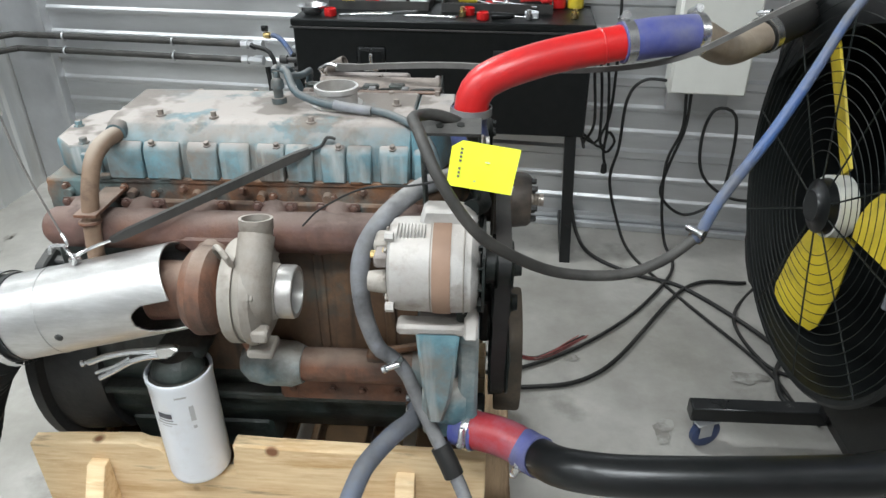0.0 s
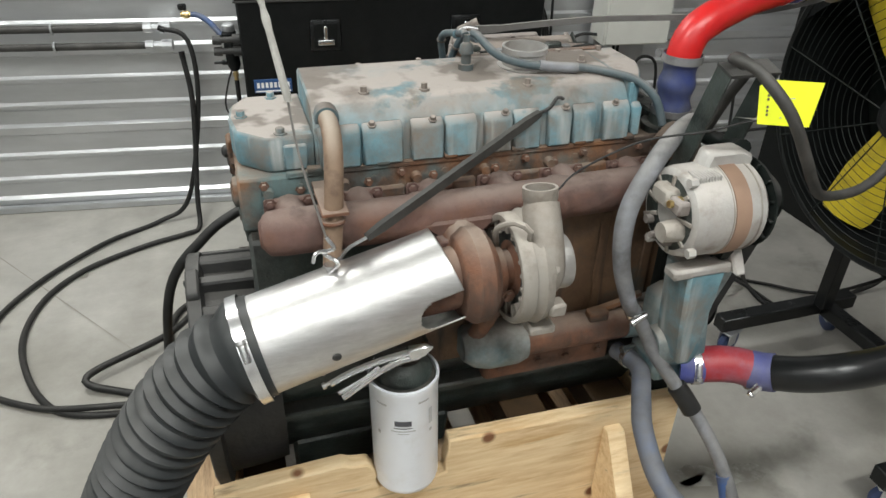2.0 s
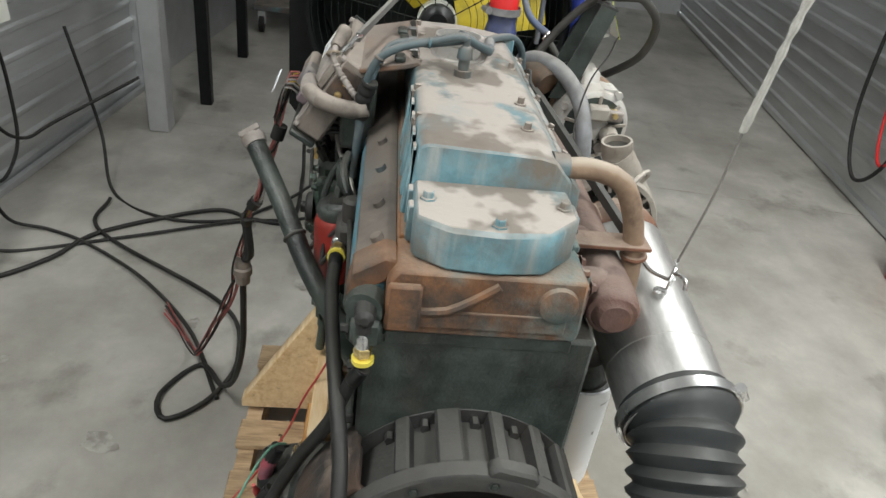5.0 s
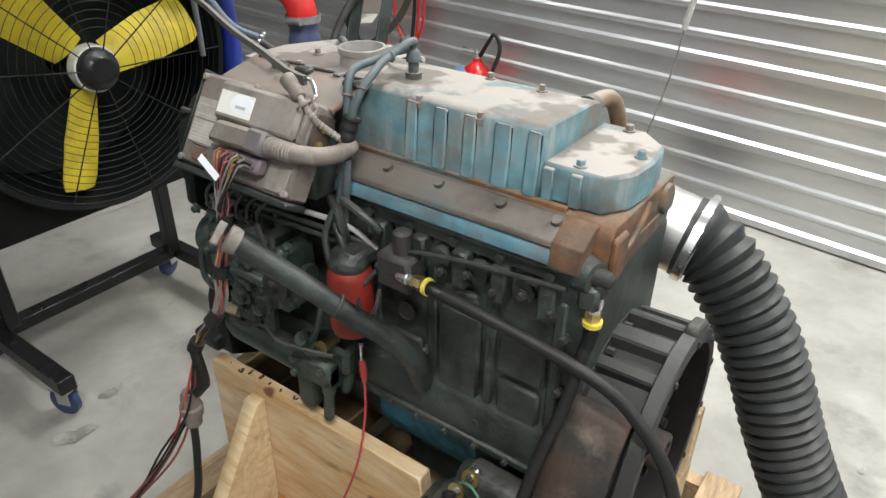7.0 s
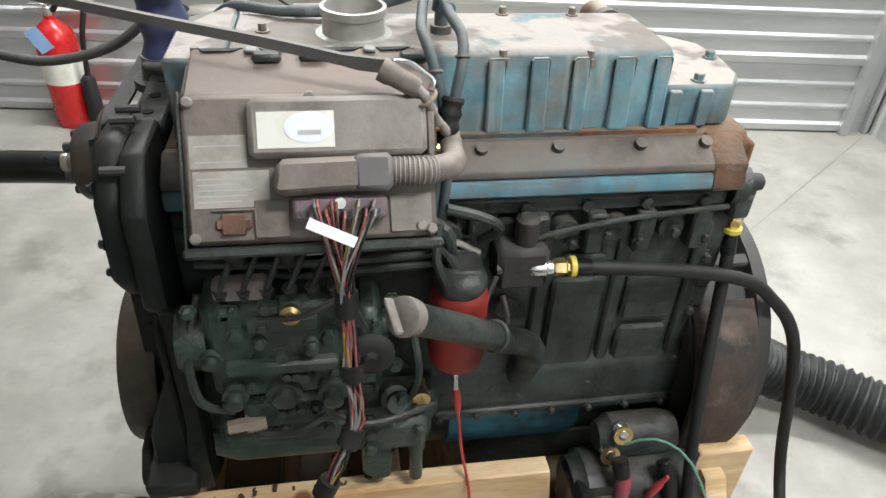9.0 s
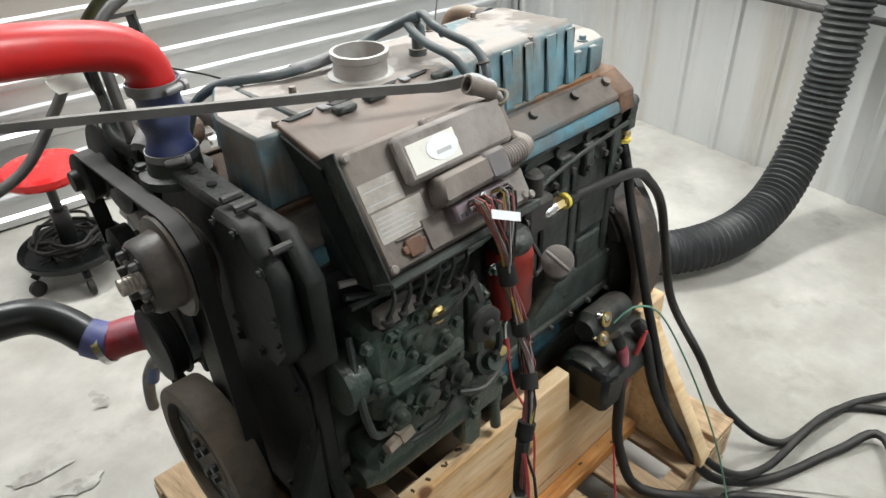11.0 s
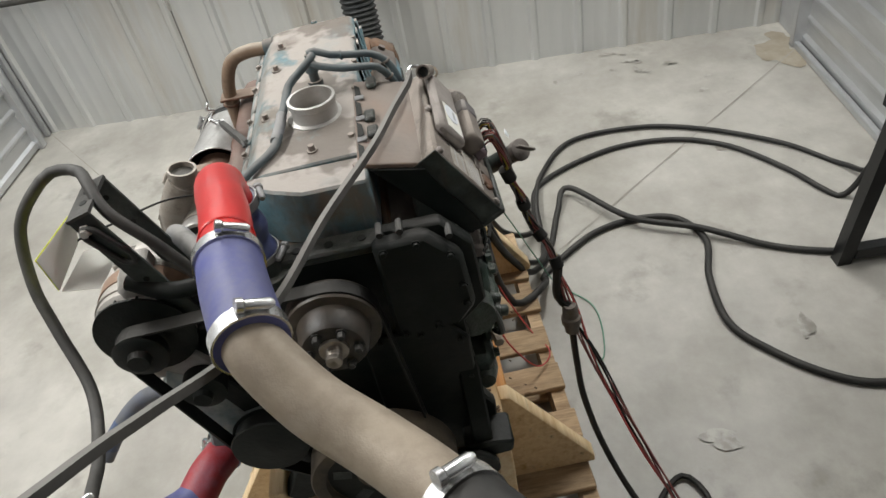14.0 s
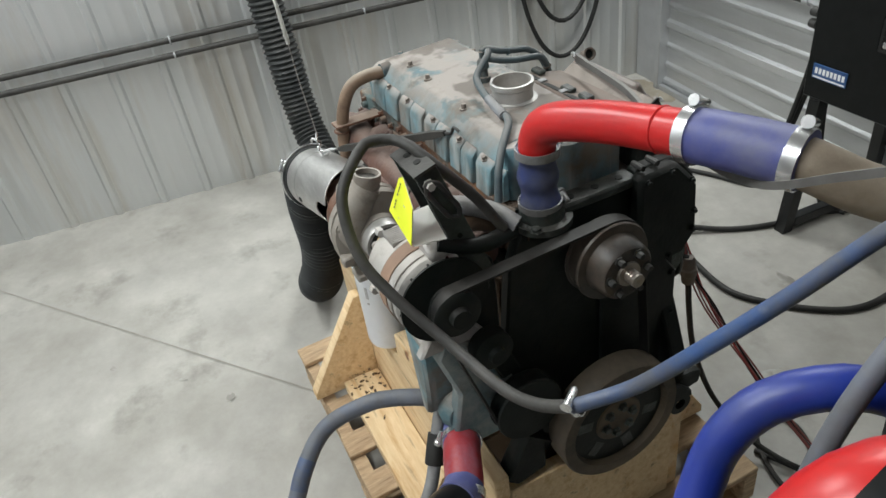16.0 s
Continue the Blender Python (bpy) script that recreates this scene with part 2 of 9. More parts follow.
    alu=surf("dusty_cast_aluminium", (0.38, 0.365, 0.345), (0.53, 0.515, 0.49), 18, (0.5, 0.7), metal=0.2, bump=0.45, c3=(0.27, 0.235, 0.20), cover=0.36, scale3=9, edge3=0.25, dust=(0.5, 0.465, 0.425), dusty=0.6, c4=(0.20, 0.165, 0.135), cover4=0.16, scale4=14, edge4=0.2),
    turboalu=surf("dirty_turbo_casting", (0.27, 0.25, 0.22), (0.40, 0.375, 0.335), 18, (0.5, 0.75), metal=0.15, bump=0.45, c3=(0.19, 0.155, 0.125), cover=0.42, scale3=9, edge3=0.25, dust=(0.38, 0.345, 0.30), dusty=0.6, c4=(0.13, 0.105, 0.085), cover4=0.2, scale4=14, edge4=0.2),
    aluteal=surf("aluminium_over_teal", (0.22, 0.265, 0.265), (0.36, 0.37, 0.35), 14, (0.5, 0.7), metal=0.1, bump=0.35, c3=(0.085, 0.165, 0.19), cover=0.42, scale3=9, edge3=0.25, dust=(0.36, 0.33, 0.29), dusty=0.6, c4=(0.10, 0.085, 0.07), cover4=0.26, scale4=11, edge4=0.22),
    bright=surf("bright_steel", (0.66, 0.66, 0.66), (0.74, 0.74, 0.74), 20, (0.18, 0.32), metal=0.95, bump=0.03),
    stainless=surf("brushed_stainless", (0.56, 0.555, 0.54), (0.66, 0.655, 0.64), 8, (0.34, 0.46), metal=0.9, bump=0.05, streak=(6, 30, 30), c3=(0.40, 0.39, 0.375), cover=0.3, scale3=1.5, edge3=0.4),
    brass=surf("brass", (0.70, 0.52, 0.22), (0.80, 0.62, 0.30), 20, (0.2, 0.35), metal=0.95, bump=0.05),
    yellowring=surf("yellow_plastic", (0.62, 0.50, 0.06), (0.70, 0.58, 0.10), 20, (0.4, 0.5), bump=0.03),
    rubber=surf("black_rubber", (0.010, 0.010, 0.010), (0.019, 0.019, 0.018), 20, (0.45, 0.65), bump=0.1, dust=(0.045, 0.042, 0.038), dusty=0.35, spec=0.35),
    duct=surf("ribbed_duct_rubber", (0.020, 0.0225, 0.0235), (0.033, 0.036, 0.037), 14, (0.40, 0.52), bump=0.06, dust=(0.065, 0.064, 0.060), dusty=0.35, spec=0.3),
    greyhose=surf("dusty_grey_hose", (0.115, 0.115, 0.118), (0.19, 0.188, 0.187), 20, (0.55, 0.75), bump=0.2, c3=(0.24, 0.25, 0.275), cover=0.36, scale3=7, edge3=0.22, dust=(0.28, 0.27, 0.255), dusty=0.5, c4=(0.07, 0.068, 0.066), cover4=0.26, scale4=11, edge4=0.2),
    bluegrey=surf("dusty_blue_grey_hose", (0.095, 0.10, 0.112), (0.155, 0.16, 0.172), 14, (0.5, 0.7), bump=0.15, c3=(0.08, 0.115, 0.20), cover=0.28, scale3=7, edge3=0.3, c4=(0.20, 0.195, 0.185), cover4=0.2, scale4=6, edge4=0.3),
    darkhose=surf("worn_dark_hose", (0.026, 0.025, 0.023), (0.05, 0.047, 0.042), 18, (0.5, 0.7), bump=0.15, c3=(0.10, 0.094, 0.084), cover=0.2, scale3=7, edge3=0.3),
    bluehose=surf("blue_silicone", (0.010, 0.026, 0.23), (0.018, 0.042, 0.30), 16, (0.3, 0.5), bump=0.1, c3=(0.035, 0.05, 0.17), cover=0.3, scale3=8, edge3=0.3),
    bluepipe=surf("worn_blue_pipe", (0.025, 0.070, 0.21), (0.05, 0.11, 0.27), 12, (0.4, 0.6), bump=0.1, c3=(0.095, 0.105, 0.13), cover=0.56, scale3=7, edge3=0.25, c4=(0.20, 0.205, 0.21), cover4=0.1, scale4=16, edge4=0.2),
    redhose=surf("red_silicone", (0.50, 0.012, 0.012), (0.60, 0.02, 0.018), 9, (0.25, 0.42), bump=0.06, c3=(0.36, 0.03, 0.035), cover=0.2, scale3=6, edge3=0.4),
    brownpipe=surf("aged_metal_pipe", (0.27, 0.22, 0.165), (0.40, 0.335, 0.26), 14, (0.5, 0.7), metal=0.1, bump=0.25, c3=(0.17, 0.13, 0.095), cover=0.44, scale3=9, edge3=0.3, c4=(0.50, 0.44, 0.36), cover4=0.2, scale4=9, edge4=0.25),
    blackpaint=surf("black_gloss_paint", (0.006, 0.007, 0.007), (0.012, 0.0125, 0.013), 16, (0.2, 0.4), bump=0.06, c3=(0.16, 0.155, 0.15), cover=0.09, scale3=14, edge3=0.06, spec=0.4),
    toolblack=surf("black_powder_coat", (0.005, 0.006, 0.006), (0.009, 0.010, 0.010), 30, (0.35, 0.5), bump=0.06, spec=0.22),
    wood=surf("pine_board", (0.64, 0.45, 0.245), (0.81, 0.64, 0.40), 9.0, (0.6, 0.8), bump=0.2, c3=(0.52, 0.31, 0.13), cover=0.26, scale3=4, edge3=0.2, streak=(1, 8, 8), per_piece=0.12, c4=(0.15, 0.08, 0.035), cover4=0.13, scale4=4.5, edge4=0.16, knots=(0.20, 0.085, 0.035)),
    oldwood=surf("pallet_wood", (0.38, 0.26, 0.15), (0.56, 0.41, 0.26), 9.0, (0.7, 0.9), bump=0.35, c3=(0.20, 0.13, 0.075), cover=0.36, scale3=5, edge3=0.25, streak=(8, 1, 8), per_piece=0.2, c4=(0.09, 0.06, 0.04), cover4=0.14, scale4=3, edge4=0.18, knots=(0.12, 0.06, 0.03)),
    # beam colour holds the shade inside the crate; the dark grit uses it too
    darkgap=surf("shaded_beam_and_grit", (0.05, 0.03, 0.015), (0.12, 0.07, 0.03), 9, (0.5, 0.8), bump=0.2),
    whitecan=surf("white_can_paint", (0.82, 0.85, 0.90), (0.86, 0.89, 0.93), 10, (0.3, 0.4), bump=0.02, c3=(0.66, 0.65, 0.63), cover=0.15, scale3=9, edge3=0.3),
    print_dark=surf("dark_print", (0.05, 0.05, 0.06), (0.08, 0.08, 0.09), 20, (0.5, 0.6), bump=0),
    print_grey=surf("grey_print", (0.42, 0.42, 0.43), (0.5, 0.5, 0.5), 20, (0.5, 0.6), bump=0),
    paper=surf("yellow_tag_paper", (0.80, 0.88, 0.02), (0.86, 0.93, 0.04), 10, (0.6, 0.7), bump=0.02),
    whitepaper=surf("white_card", (0.78, 0.77, 0.70), (0.84, 0.83, 0.77), 10, (0.6, 0.75), bump=0.03, c3=(0.62, 0.58, 0.48), cover=0.2, scale3=14, edge3=0.25),
    ecm=surf("dusty_module_casting", (0.155, 0.128, 0.108), (0.265, 0.228, 0.198), 18, (0.6, 0.85), bump=0.3, c3=(0.10, 0.082, 0.07), cover=0.42, scale3=9, edge3=0.25, dust=(0.29, 0.25, 0.218), dusty=0.7, c4=(0.07, 0.058, 0.05), cover4=0.2, scale4=13, edge4=0.2, runs=(0.26, 0.235, 0.21), run_cover=0.28),
    ecmlight=surf("dusty_module_cover", (0.245, 0.216, 0.198), (0.36, 0.325, 0.30), 18, (0.6, 0.8), bump=0.3, c3=(0.14, 0.118, 0.103), cover=0.45, scale3=7, edge3=0.28, dust=(0.285, 0.255, 0.235), dusty=0.75, c4=(0.12, 0.10, 0.085), cover4=0.18, scale4=14, edge4=0.2, runs=(0.15, 0.125, 0.11), run_cover=0.25),
    dullblue=surf("dusty_blue_silicone", (0.046, 0.058, 0.23), (0.078, 0.09, 0.285), 14, (0.42, 0.62), bump=0.12, c3=(0.16, 0.16, 0.225), cover=0.38, scale3=9, edge3=0.35, c4=(0.03, 0.035, 0.10), cover4=0.2, scale4=6, edge4=0.3),
    rustpatch=surf("rusted_housing", (0.065, 0.041, 0.030), (0.125, 0.078, 0.055), 16, (0.7, 0.9), bump=0.9, c3=(0.030, 0.027, 0.025), cover=0.46, scale3=8, edge3=0.2, c4=(0.16, 0.125, 0.10), cover4=0.2, scale4=14, edge4=0.2, bump_scale=34),
    purple=surf("mauve_connector", (0.15, 0.11, 0.125), (0.20, 0.155, 0.17), 20, (0.5, 0.7), bump=0.1),
    wire_red=surf("red_wire", (0.42, 0.04, 0.04), (0.5, 0.07, 0.06), 20, (0.4, 0.6), bump=0),
    wire_pink=surf("pink_wire", (0.22, 0.055, 0.05), (0.32, 0.11, 0.10), 40, (0.5, 0.7), bump=0),
    wire_grey=surf("grey_wire", (0.15, 0.14, 0.13), (0.24, 0.225, 0.21), 40, (0.5, 0.7), bump=0),
    wire_yellow=surf("yellow_wire", (0.34, 0.25, 0.03), (0.42, 0.32, 0.05), 40, (0.5, 0.7), bump=0),
    wire_green=surf("green_wire", (0.10, 0.24, 0.17), (0.14, 0.3, 0.22), 20, (0.5, 0.7), bump=0),
    redfilter=surf("red_filter_can", (0.42, 0.025, 0.015), (0.5, 0.04, 0.025), 10, (0.4, 0.6), bump=0.05, c3=(0.12, 0.02, 0.015), cover=0.5, scale3=7, edge3=0.35),
    redext=surf("red_enamel", (0.55, 0.015, 0.015), (0.62, 0.02, 0.02), 10, (0.2, 0.35), bump=0.02),
    fanyellow=surf("yellow_fan_blade", (0.62, 0.47, 0.02), (0.72, 0.56, 0.04), 10, (0.4, 0.6), bump=0.05, c3=(0.25, 0.19, 0.03), cover=0.25, scale3=8, edge3=0.3),
    bluewheel=surf("blue_caster_tread", (0.03, 0.05, 0.12), (0.05, 0.07, 0.16), 12, (0.4, 0.6), bump=0.05),
    redold=surf("faded_red_silicone", (0.27, 0.016, 0.024), (0.36, 0.03, 0.035), 12, (0.4, 0.6), bump=0.1, c3=(0.24, 0.15, 0.20), cover=0.32, scale3=9, edge3=0.3, c4=(0.12, 0.02, 0.03), cover4=0.2, scale4=8, edge4=0.25),
    boxgrey=surf("beige_cabinet_paint", (0.62, 0.62, 0.57), (0.68, 0.68, 0.63), 10, (0.45, 0.6), bump=0.02),
    signblue=surf("blue_plate", (0.02, 0.07, 0.2), (0.03, 0.09, 0.24), 10, (0.3, 0.4), bump=0),
    signwhite=surf("white_lettering", (0.8, 0.8, 0.8), (0.84, 0.84, 0.84), 10, (0.4, 0.5), bump=0),
    rope=surf("frayed_white_rope", (0.40, 0.39, 0.36), (0.55, 0.54, 0.50), 60, (0.8, 0.95), bump=0.4),
    lampwhite=glow("lamp_diffuser", (1.0, 0.985, 0.95), 6.0),
)


# ---------------------------------------------------------------- mesh tools
ORIGIN = {}


def thing(name, at, label, category, group="", kind=""):
    ob = new(name)
    ob.location = at
    ob.empty_display_size = 0.05
    ORIGIN[ob] = Vector(at)
    return tagged(ob, label, category, group, kind)


def mesh_of(name, bm, material, origin=Vector((0, 0, 0)), smooth=38):
    bmesh.ops.recalc_face_normals(bm, faces=bm.faces)
    if origin.length:
        bmesh.ops.translate(bm, verts=bm.verts, vec=-origin)
    me = bpy.data.meshes.new(name)
    bm.to_mesh(me)
    bm.free()
    for p in me.polygons:
        p.use_smooth = True
    me.set_sharp_from_angle(angle=radians(smooth))
    me.materials.append(M[material] if isinstance(material, str) else material)
    return me


def part(name, bm, material, parent, label=""):
    """One mesh under a thing or under a part; the bmesh is in world metres."""
    o = ORIGIN[parent]
    ob = new(name, mesh_of(name, bm, material, o))
    ob.parent = parent
    ORIGIN[ob] = o
    return tagged(ob, label)


def whole(name, bm, material, label, category, group="", kind=""):
    """A thing that is a single mesh, with its origin at its foot."""
    vs = [v.co for v in bm.verts]
    o = Vector(((min(v.x for v in vs) + max(v.x for v in vs)) / 2, (min(v.y for v in vs) + max(v.y for v in vs)) / 2, min(v.z for v in vs)))
    ob = new(name, mesh_of(name, bm, material, o))
    ob.location = o
    ORIGIN[ob] = o
    return tagged(ob, label, category, group, kind)


def B():
    return bmesh.new()


def box(bm, lo, hi, bevel=0.0, m=None, seg=1):
    c = [(a + b) / 2 for a, b in zip(lo, hi)]
    d = [abs(b - a) for a, b in zip(lo, hi)]
    mat = Matrix.Translation(c) @ Matrix.Diagonal((*d, 1))
    vs = bmesh.ops.create_cube(bm, size=1.0, matrix=(m @ mat) if m else mat)["verts"]
    if bevel:
        es = {e for v in vs for e in v.link_edges}
        bmesh.ops.bevel(bm, geom=list(es), offset=bevel, segments=seg, affect="EDGES", profile=0.5)
    return bm


def prism(bm, pts, plane, a, b, bevel=0.0, m=None):
    """An outline in the plane across the axis named, drawn out from a to b. x: (y, z); y: (x, z); z: (x, y)."""
    def at(p, h):
        v = {"x": (h, p[0], p[1]), "y": (p[0], h, p[1]), "z": (p[0], p[1], h)}[plane]
        return (m @ Vector(v)) if m else v
    lo, hi = [bm.verts.new(at(p, a)) for p in pts], [bm.verts.new(at(p, b)) for p in pts]
    fs = [bm.faces.new(lo[::-1]), bm.faces.new(hi)]
    n = len(pts)
    fs += [bm.faces.new((lo[i], lo[(i + 1) % n], hi[(i + 1) % n], hi[i])) for i in range(n)]
    if bevel:
        bmesh.ops.recalc_face_normals(bm, faces=fs)
        bmesh.ops.bevel(bm, geom=list({e for f in fs for e in f.edges}), offset=bevel, segments=1, affect="EDGES", profile=0.5)
    return bm


def leaf(bm, pts, thick):
    """A thin sheet with the given corners, anticlockwise seen from its face, laid downwards from them."""
    pts = [Vector(p) for p in pts]
    n = (pts[1] - pts[0]).cross(pts[2] - pts[1]).normalized() * thick
    a = [bm.verts.new(p) for p in pts]
    b = [bm.verts.new(p - n) for p in pts]
    bm.faces.new(a)
    bm.faces.new(b[::-1])
    for i in range(len(pts)):
        k = (i + 1) % len(pts)
        bm.faces.new((a[k], a[i], b[i], b[k]))
    return bm


def frame_at(d):
    d = Vector(d).normalized()
    u = d.orthogonal().normalized()
    if abs(d.z) < 0.9:
        u = d.cross(Vector((0, 0, 1))).normalized()
    return u, d.cross(u).normalized(), d


def lathe(bm, p0, axis, prof, n=32, cap=True):
    """A turned shape: prof holds (distance along the axis, radius)."""
    u, w, d = frame_at(axis)
    p0 = Vector(p0)
    rings = []
    for s, r in prof:
        rings.append([bm.verts.new(p0 + d * s + (u * math.cos(k * math.tau / n) + w * math.sin(k * math.tau / n)) * max(r, 1e-4)) for k in range(n)])
    for a, b in zip(rings, rings[1:]):
        for k in range(n):
            bm.faces.new((a[k], a[(k + 1) % n], b[(k + 1) % n], b[k]))
    if cap:
        bm.faces.new(rings[0][::-1])
        bm.faces.new(rings[-1])
    return bm


def cyl(bm, p0, p1, r0, r1=None, n=20, chamfer=0.0):
    p0, p1 = Vector(p0), Vector(p1)
    h, r1 = (p1 - p0).length, r0 if r1 is None else r1
    prof = [(0, r0), (h, r1)] if not chamfer else [(0, r0 - chamfer), (chamfer, r0), (h - chamfer, r1), (h, r1 - chamfer)]
    return lathe(bm, p0, p1 - p0, prof, n)


def bolt(bm, at, axis, r=0.008, h=0.007):
    lathe(bm, at, axis, [(0, r * 1.5), (h * 0.25, r * 1.5), (h * 0.25, r), (h, r), (h * 1.1, r * 0.85)], 6)


def spline(pts, step=0.012):
    """A smooth run of places through the given ones."""
    P = [Vector(p) for p in pts]
    P = [P[0] * 2 - P[1]] + P + [P[-1] * 2 - P[-2]]
    out = []
    for i in range(1, len(P) - 2):
        a, b, c, d = P[i - 1:i + 3]
        k = max(2, int((c - b).length / step))
        for j in range(k):
            t = j / k
            out.append(0.5 * ((2 * b) + (c - a) * t + (2 * a - 5 * b + 4 * c - d) * t * t + (3 * b - a - 3 * c + d) * t ** 3))
    return out + [P[-2]]


def tube(bm, pts, r, n=12, step=0.012, smooth=True, cap=True):
    """A hose along pts; r is a radius or a function of the distance along it."""
    run = spline(pts, step) if smooth else [Vector(p) for p in pts]
    tang = [(run[min(i + 1, len(run) - 1)] - run[max(i - 1, 0)]).normalized() for i in range(len(run))]
    u = frame_at(tang[0])[0]
    s, rings = 0.0, []
    for i, (p, t) in enumerate(zip(run, tang)):
        if i:
            s += (p - run[i - 1]).length
        u = (u - t * u.dot(t)).normalized()
        w = t.cross(u)
        rad = r(s) if callable(r) else r
        rings.append([bm.verts.new(p + (u * math.cos(k * math.tau / n) + w * math.sin(k * math.tau / n)) * rad) for k in range(n)])
    for a, b in zip(rings, rings[1:]):
        for k in range(n):
            bm.faces.new((a[k], a[(k + 1) % n], b[(k + 1) % n], b[k]))
    if cap:
        bm.faces.new(rings[0][::-1])
        bm.faces.new(rings[-1])
    return bm


def ring(bm, at, axis, r_in, r_out, h, n=28):
    return lathe(bm, Vector(at) - Vector(axis).normalized() * h / 2, axis, [(0, r_in), (0, r_out), (h, r_out), (h, r_in), (0, r_in)], n, cap=False)


def torus(bm, at, axis, R, r, n=40, k=8):
    u, w, d = frame_at(axis)
    at = Vector(at)
    rings = []
    for i in range(n):
        a = i * math.tau / n
        o = u * math.cos(a) + w * math.sin(a)
        rings.append([bm.verts.new(at + o * (R + r * math.cos(j * math.tau / k)) + d * r * math.sin(j * math.tau / k)) for j in range(k)])
    for i in range(n):
        a, b = rings[i], rings[(i + 1) % n]
        for j in range(k):
            bm.faces.new((a[j], b[j], b[(j + 1) % k], a[(j + 1) % k]))
    return bm


def clamp(name, at, axis, r, parent, wide=0.014, side=(0, 0, 1), material="bright", label="bright worm-drive steel clamp"):
    """A worm-drive hose clamp: band and screw block."""
    bm = ring(B(), at, axis, r, r + 0.0022, wide)
    d = Vector(axis).normalized()
    s = Vector(side)
    s = (s - d * s.dot(d)).normalized()
    c = Vector(at) + s * (r + 0.006)
    t = d.cross(s)
    lathe(bm, c - t * 0.016, t, [(0, 0.0035), (0.004, 0.0055), (0.026, 0.0055), (0.028, 0.0075), (0.034, 0.0075)], 10)
    return part(name, bm, material, parent, label)


# ---------------------------------------------------------------- the building
XR, YN, YP, XF, TOP = -2.137, -2.125, 1.783, 6.6, 3.3


def room_part(name, bm, material, label, kind="structure", category="", smooth=38):
    bm.transform(ROOM)
    ob = new(name, mesh_of(name, bm, material, smooth=smooth))
    return tagged(ob, label, category or name.split("_")[0], "", kind)


room_part("floor", box(B(), (XR - 0.1, YN - 0.1, -0.12), (XF + 0.1, YP + 0.1, 0.0)), "concrete", "worn grey concrete workshop slab with stains", category="floor")
room_part("ceiling", box(B(), (XR - 0.1, YN - 0.1, TOP), (XF + 0.1, YP + 0.1, TOP + 0.05)), "white_panel", "plain pale workshop ceiling panels", category="ceiling")


def ribbed(bm, along, lo, hi, z0, z1, pitch, kind, face, inward):
    """Ribbed sheet steel: a folded profile drawn along the wall, with thickness. along: the axis that the ribs follow."""
    prof = []
    a0, a1 = (z0, z1) if kind == "level" else (lo, hi)
    k, h = a0, 0
    while k < a1:
        fat = 0.030 if h % 3 == 0 else 0.012
        high = 0.016 if h % 3 == 0 else 0.009
        if kind == "upright":
            fat, high = 0.024, 0.013
        for d, e in ((0, 0), (0.012, high), (0.012 + fat, high), (0.024 + fat, 0)):
            prof.append((k + d, e))
        if kind == "upright":
            for q in (0.085, 0.150):
                prof += [(k + q, 0), (k + q + 0.010, 0.0022), (k + q + 0.018, 0.0022), (k + q + 0.028, 0)]
        k += pitch
        h += 1
    prof = [p for p in prof if p[0] <= a1]
    prof = [(a0 - 0.002, 0)] + prof + [(a1, 0)]
    rows = []
    for s, e in prof:
        f, g = face + inward * e, face - inward * 0.06
        if kind == "level":
            pts = [(lo, f, s), (hi, f, s)]
        elif along == "y":
            pts = [(f, s, z0), (f, s, z1)]
        rows.append([bm.verts.new(p) for p in pts])
    for r, q in zip(rows, rows[1:]):
        bm.faces.new((r[0], r[1], q[1], q[0]))
    return bm


# long side with ribs lying level
bm = ribbed(B(), "x", XR + 0.17, XF, 0.0, TOP, 0.1085, "level", YN, 1)
room_part("wall_south", bm, "galv", "shiny galvanised ribbed steel wall, ribs lying level", category="wall", smooth=18)
room_part("wall_south_back", box(B(), (XR - 0.1, YN - 0.1, 0), (XF + 0.1, YN - 0.012, TOP)), "steel_trim", "sheet backing of the ribbed wall", category="wall")
bm = ribbed(B(), "y", YN, YP, 0.0, TOP, 0.2215, "upright", XR, 1)
room_part("wall_west", bm, "galvrear", "pale galvanised siding with upright ribs and stains", category="wall", smooth=18)
room_part("wall_west_back", box(B(), (XR - 0.1, YN - 0.012, 0), (XR - 0.012, YP + 0.1, TOP)), "steel_trim", "sheet backing of the upright siding", category="wall")
# roll-up door side
DX = -1.878
bm = ribbed(B(), "x", DX, 2.6, 0.01, TOP, 0.1085, "level", YP, -1)
room_part("door_1", bm, "galv", "closed galvanised roll-up door with level ribs", category="door", smooth=18)
room_part("wall_north", box(B(), (XR - 0.012, YP + 0.012, 0), (XF + 0.1, YP + 0.1, TOP)), "steel_trim", "plain grey sheet steel wall beside the door", category="wall")
room_part("wall_north_pier", box(B(), (XR + 0.002, YP - 0.02, 0), (DX - 0.028, YP + 0.012, TOP), 0.004), "steel_trim", "plain grey steel pier between siding and door", category="wall")
room_part("wall_north_far", box(B(), (2.6, YP - 0.03, 0), (XF, YP + 0.012, TOP), 0.004), "steel_trim", "plain grey steel wall past the door", category="wall")
room_part("wall_east", box(B(), (XF, YN - 0.012, 0), (XF + 0.1, YP + 0.012, TOP)), "steel_trim", "plain grey far wall", category="wall")
room_part("trim_door", box(box(B(), (DX - 0.028, YP - 0.055, 0), (DX + 0.012, YP + 0.012, TOP), 0.004), (2.57, YP - 0.055, 0), (2.62, YP + 0.012, TOP), 0.004), "steel_trim", "bent steel guide rail of the roll-up door", category="trim")
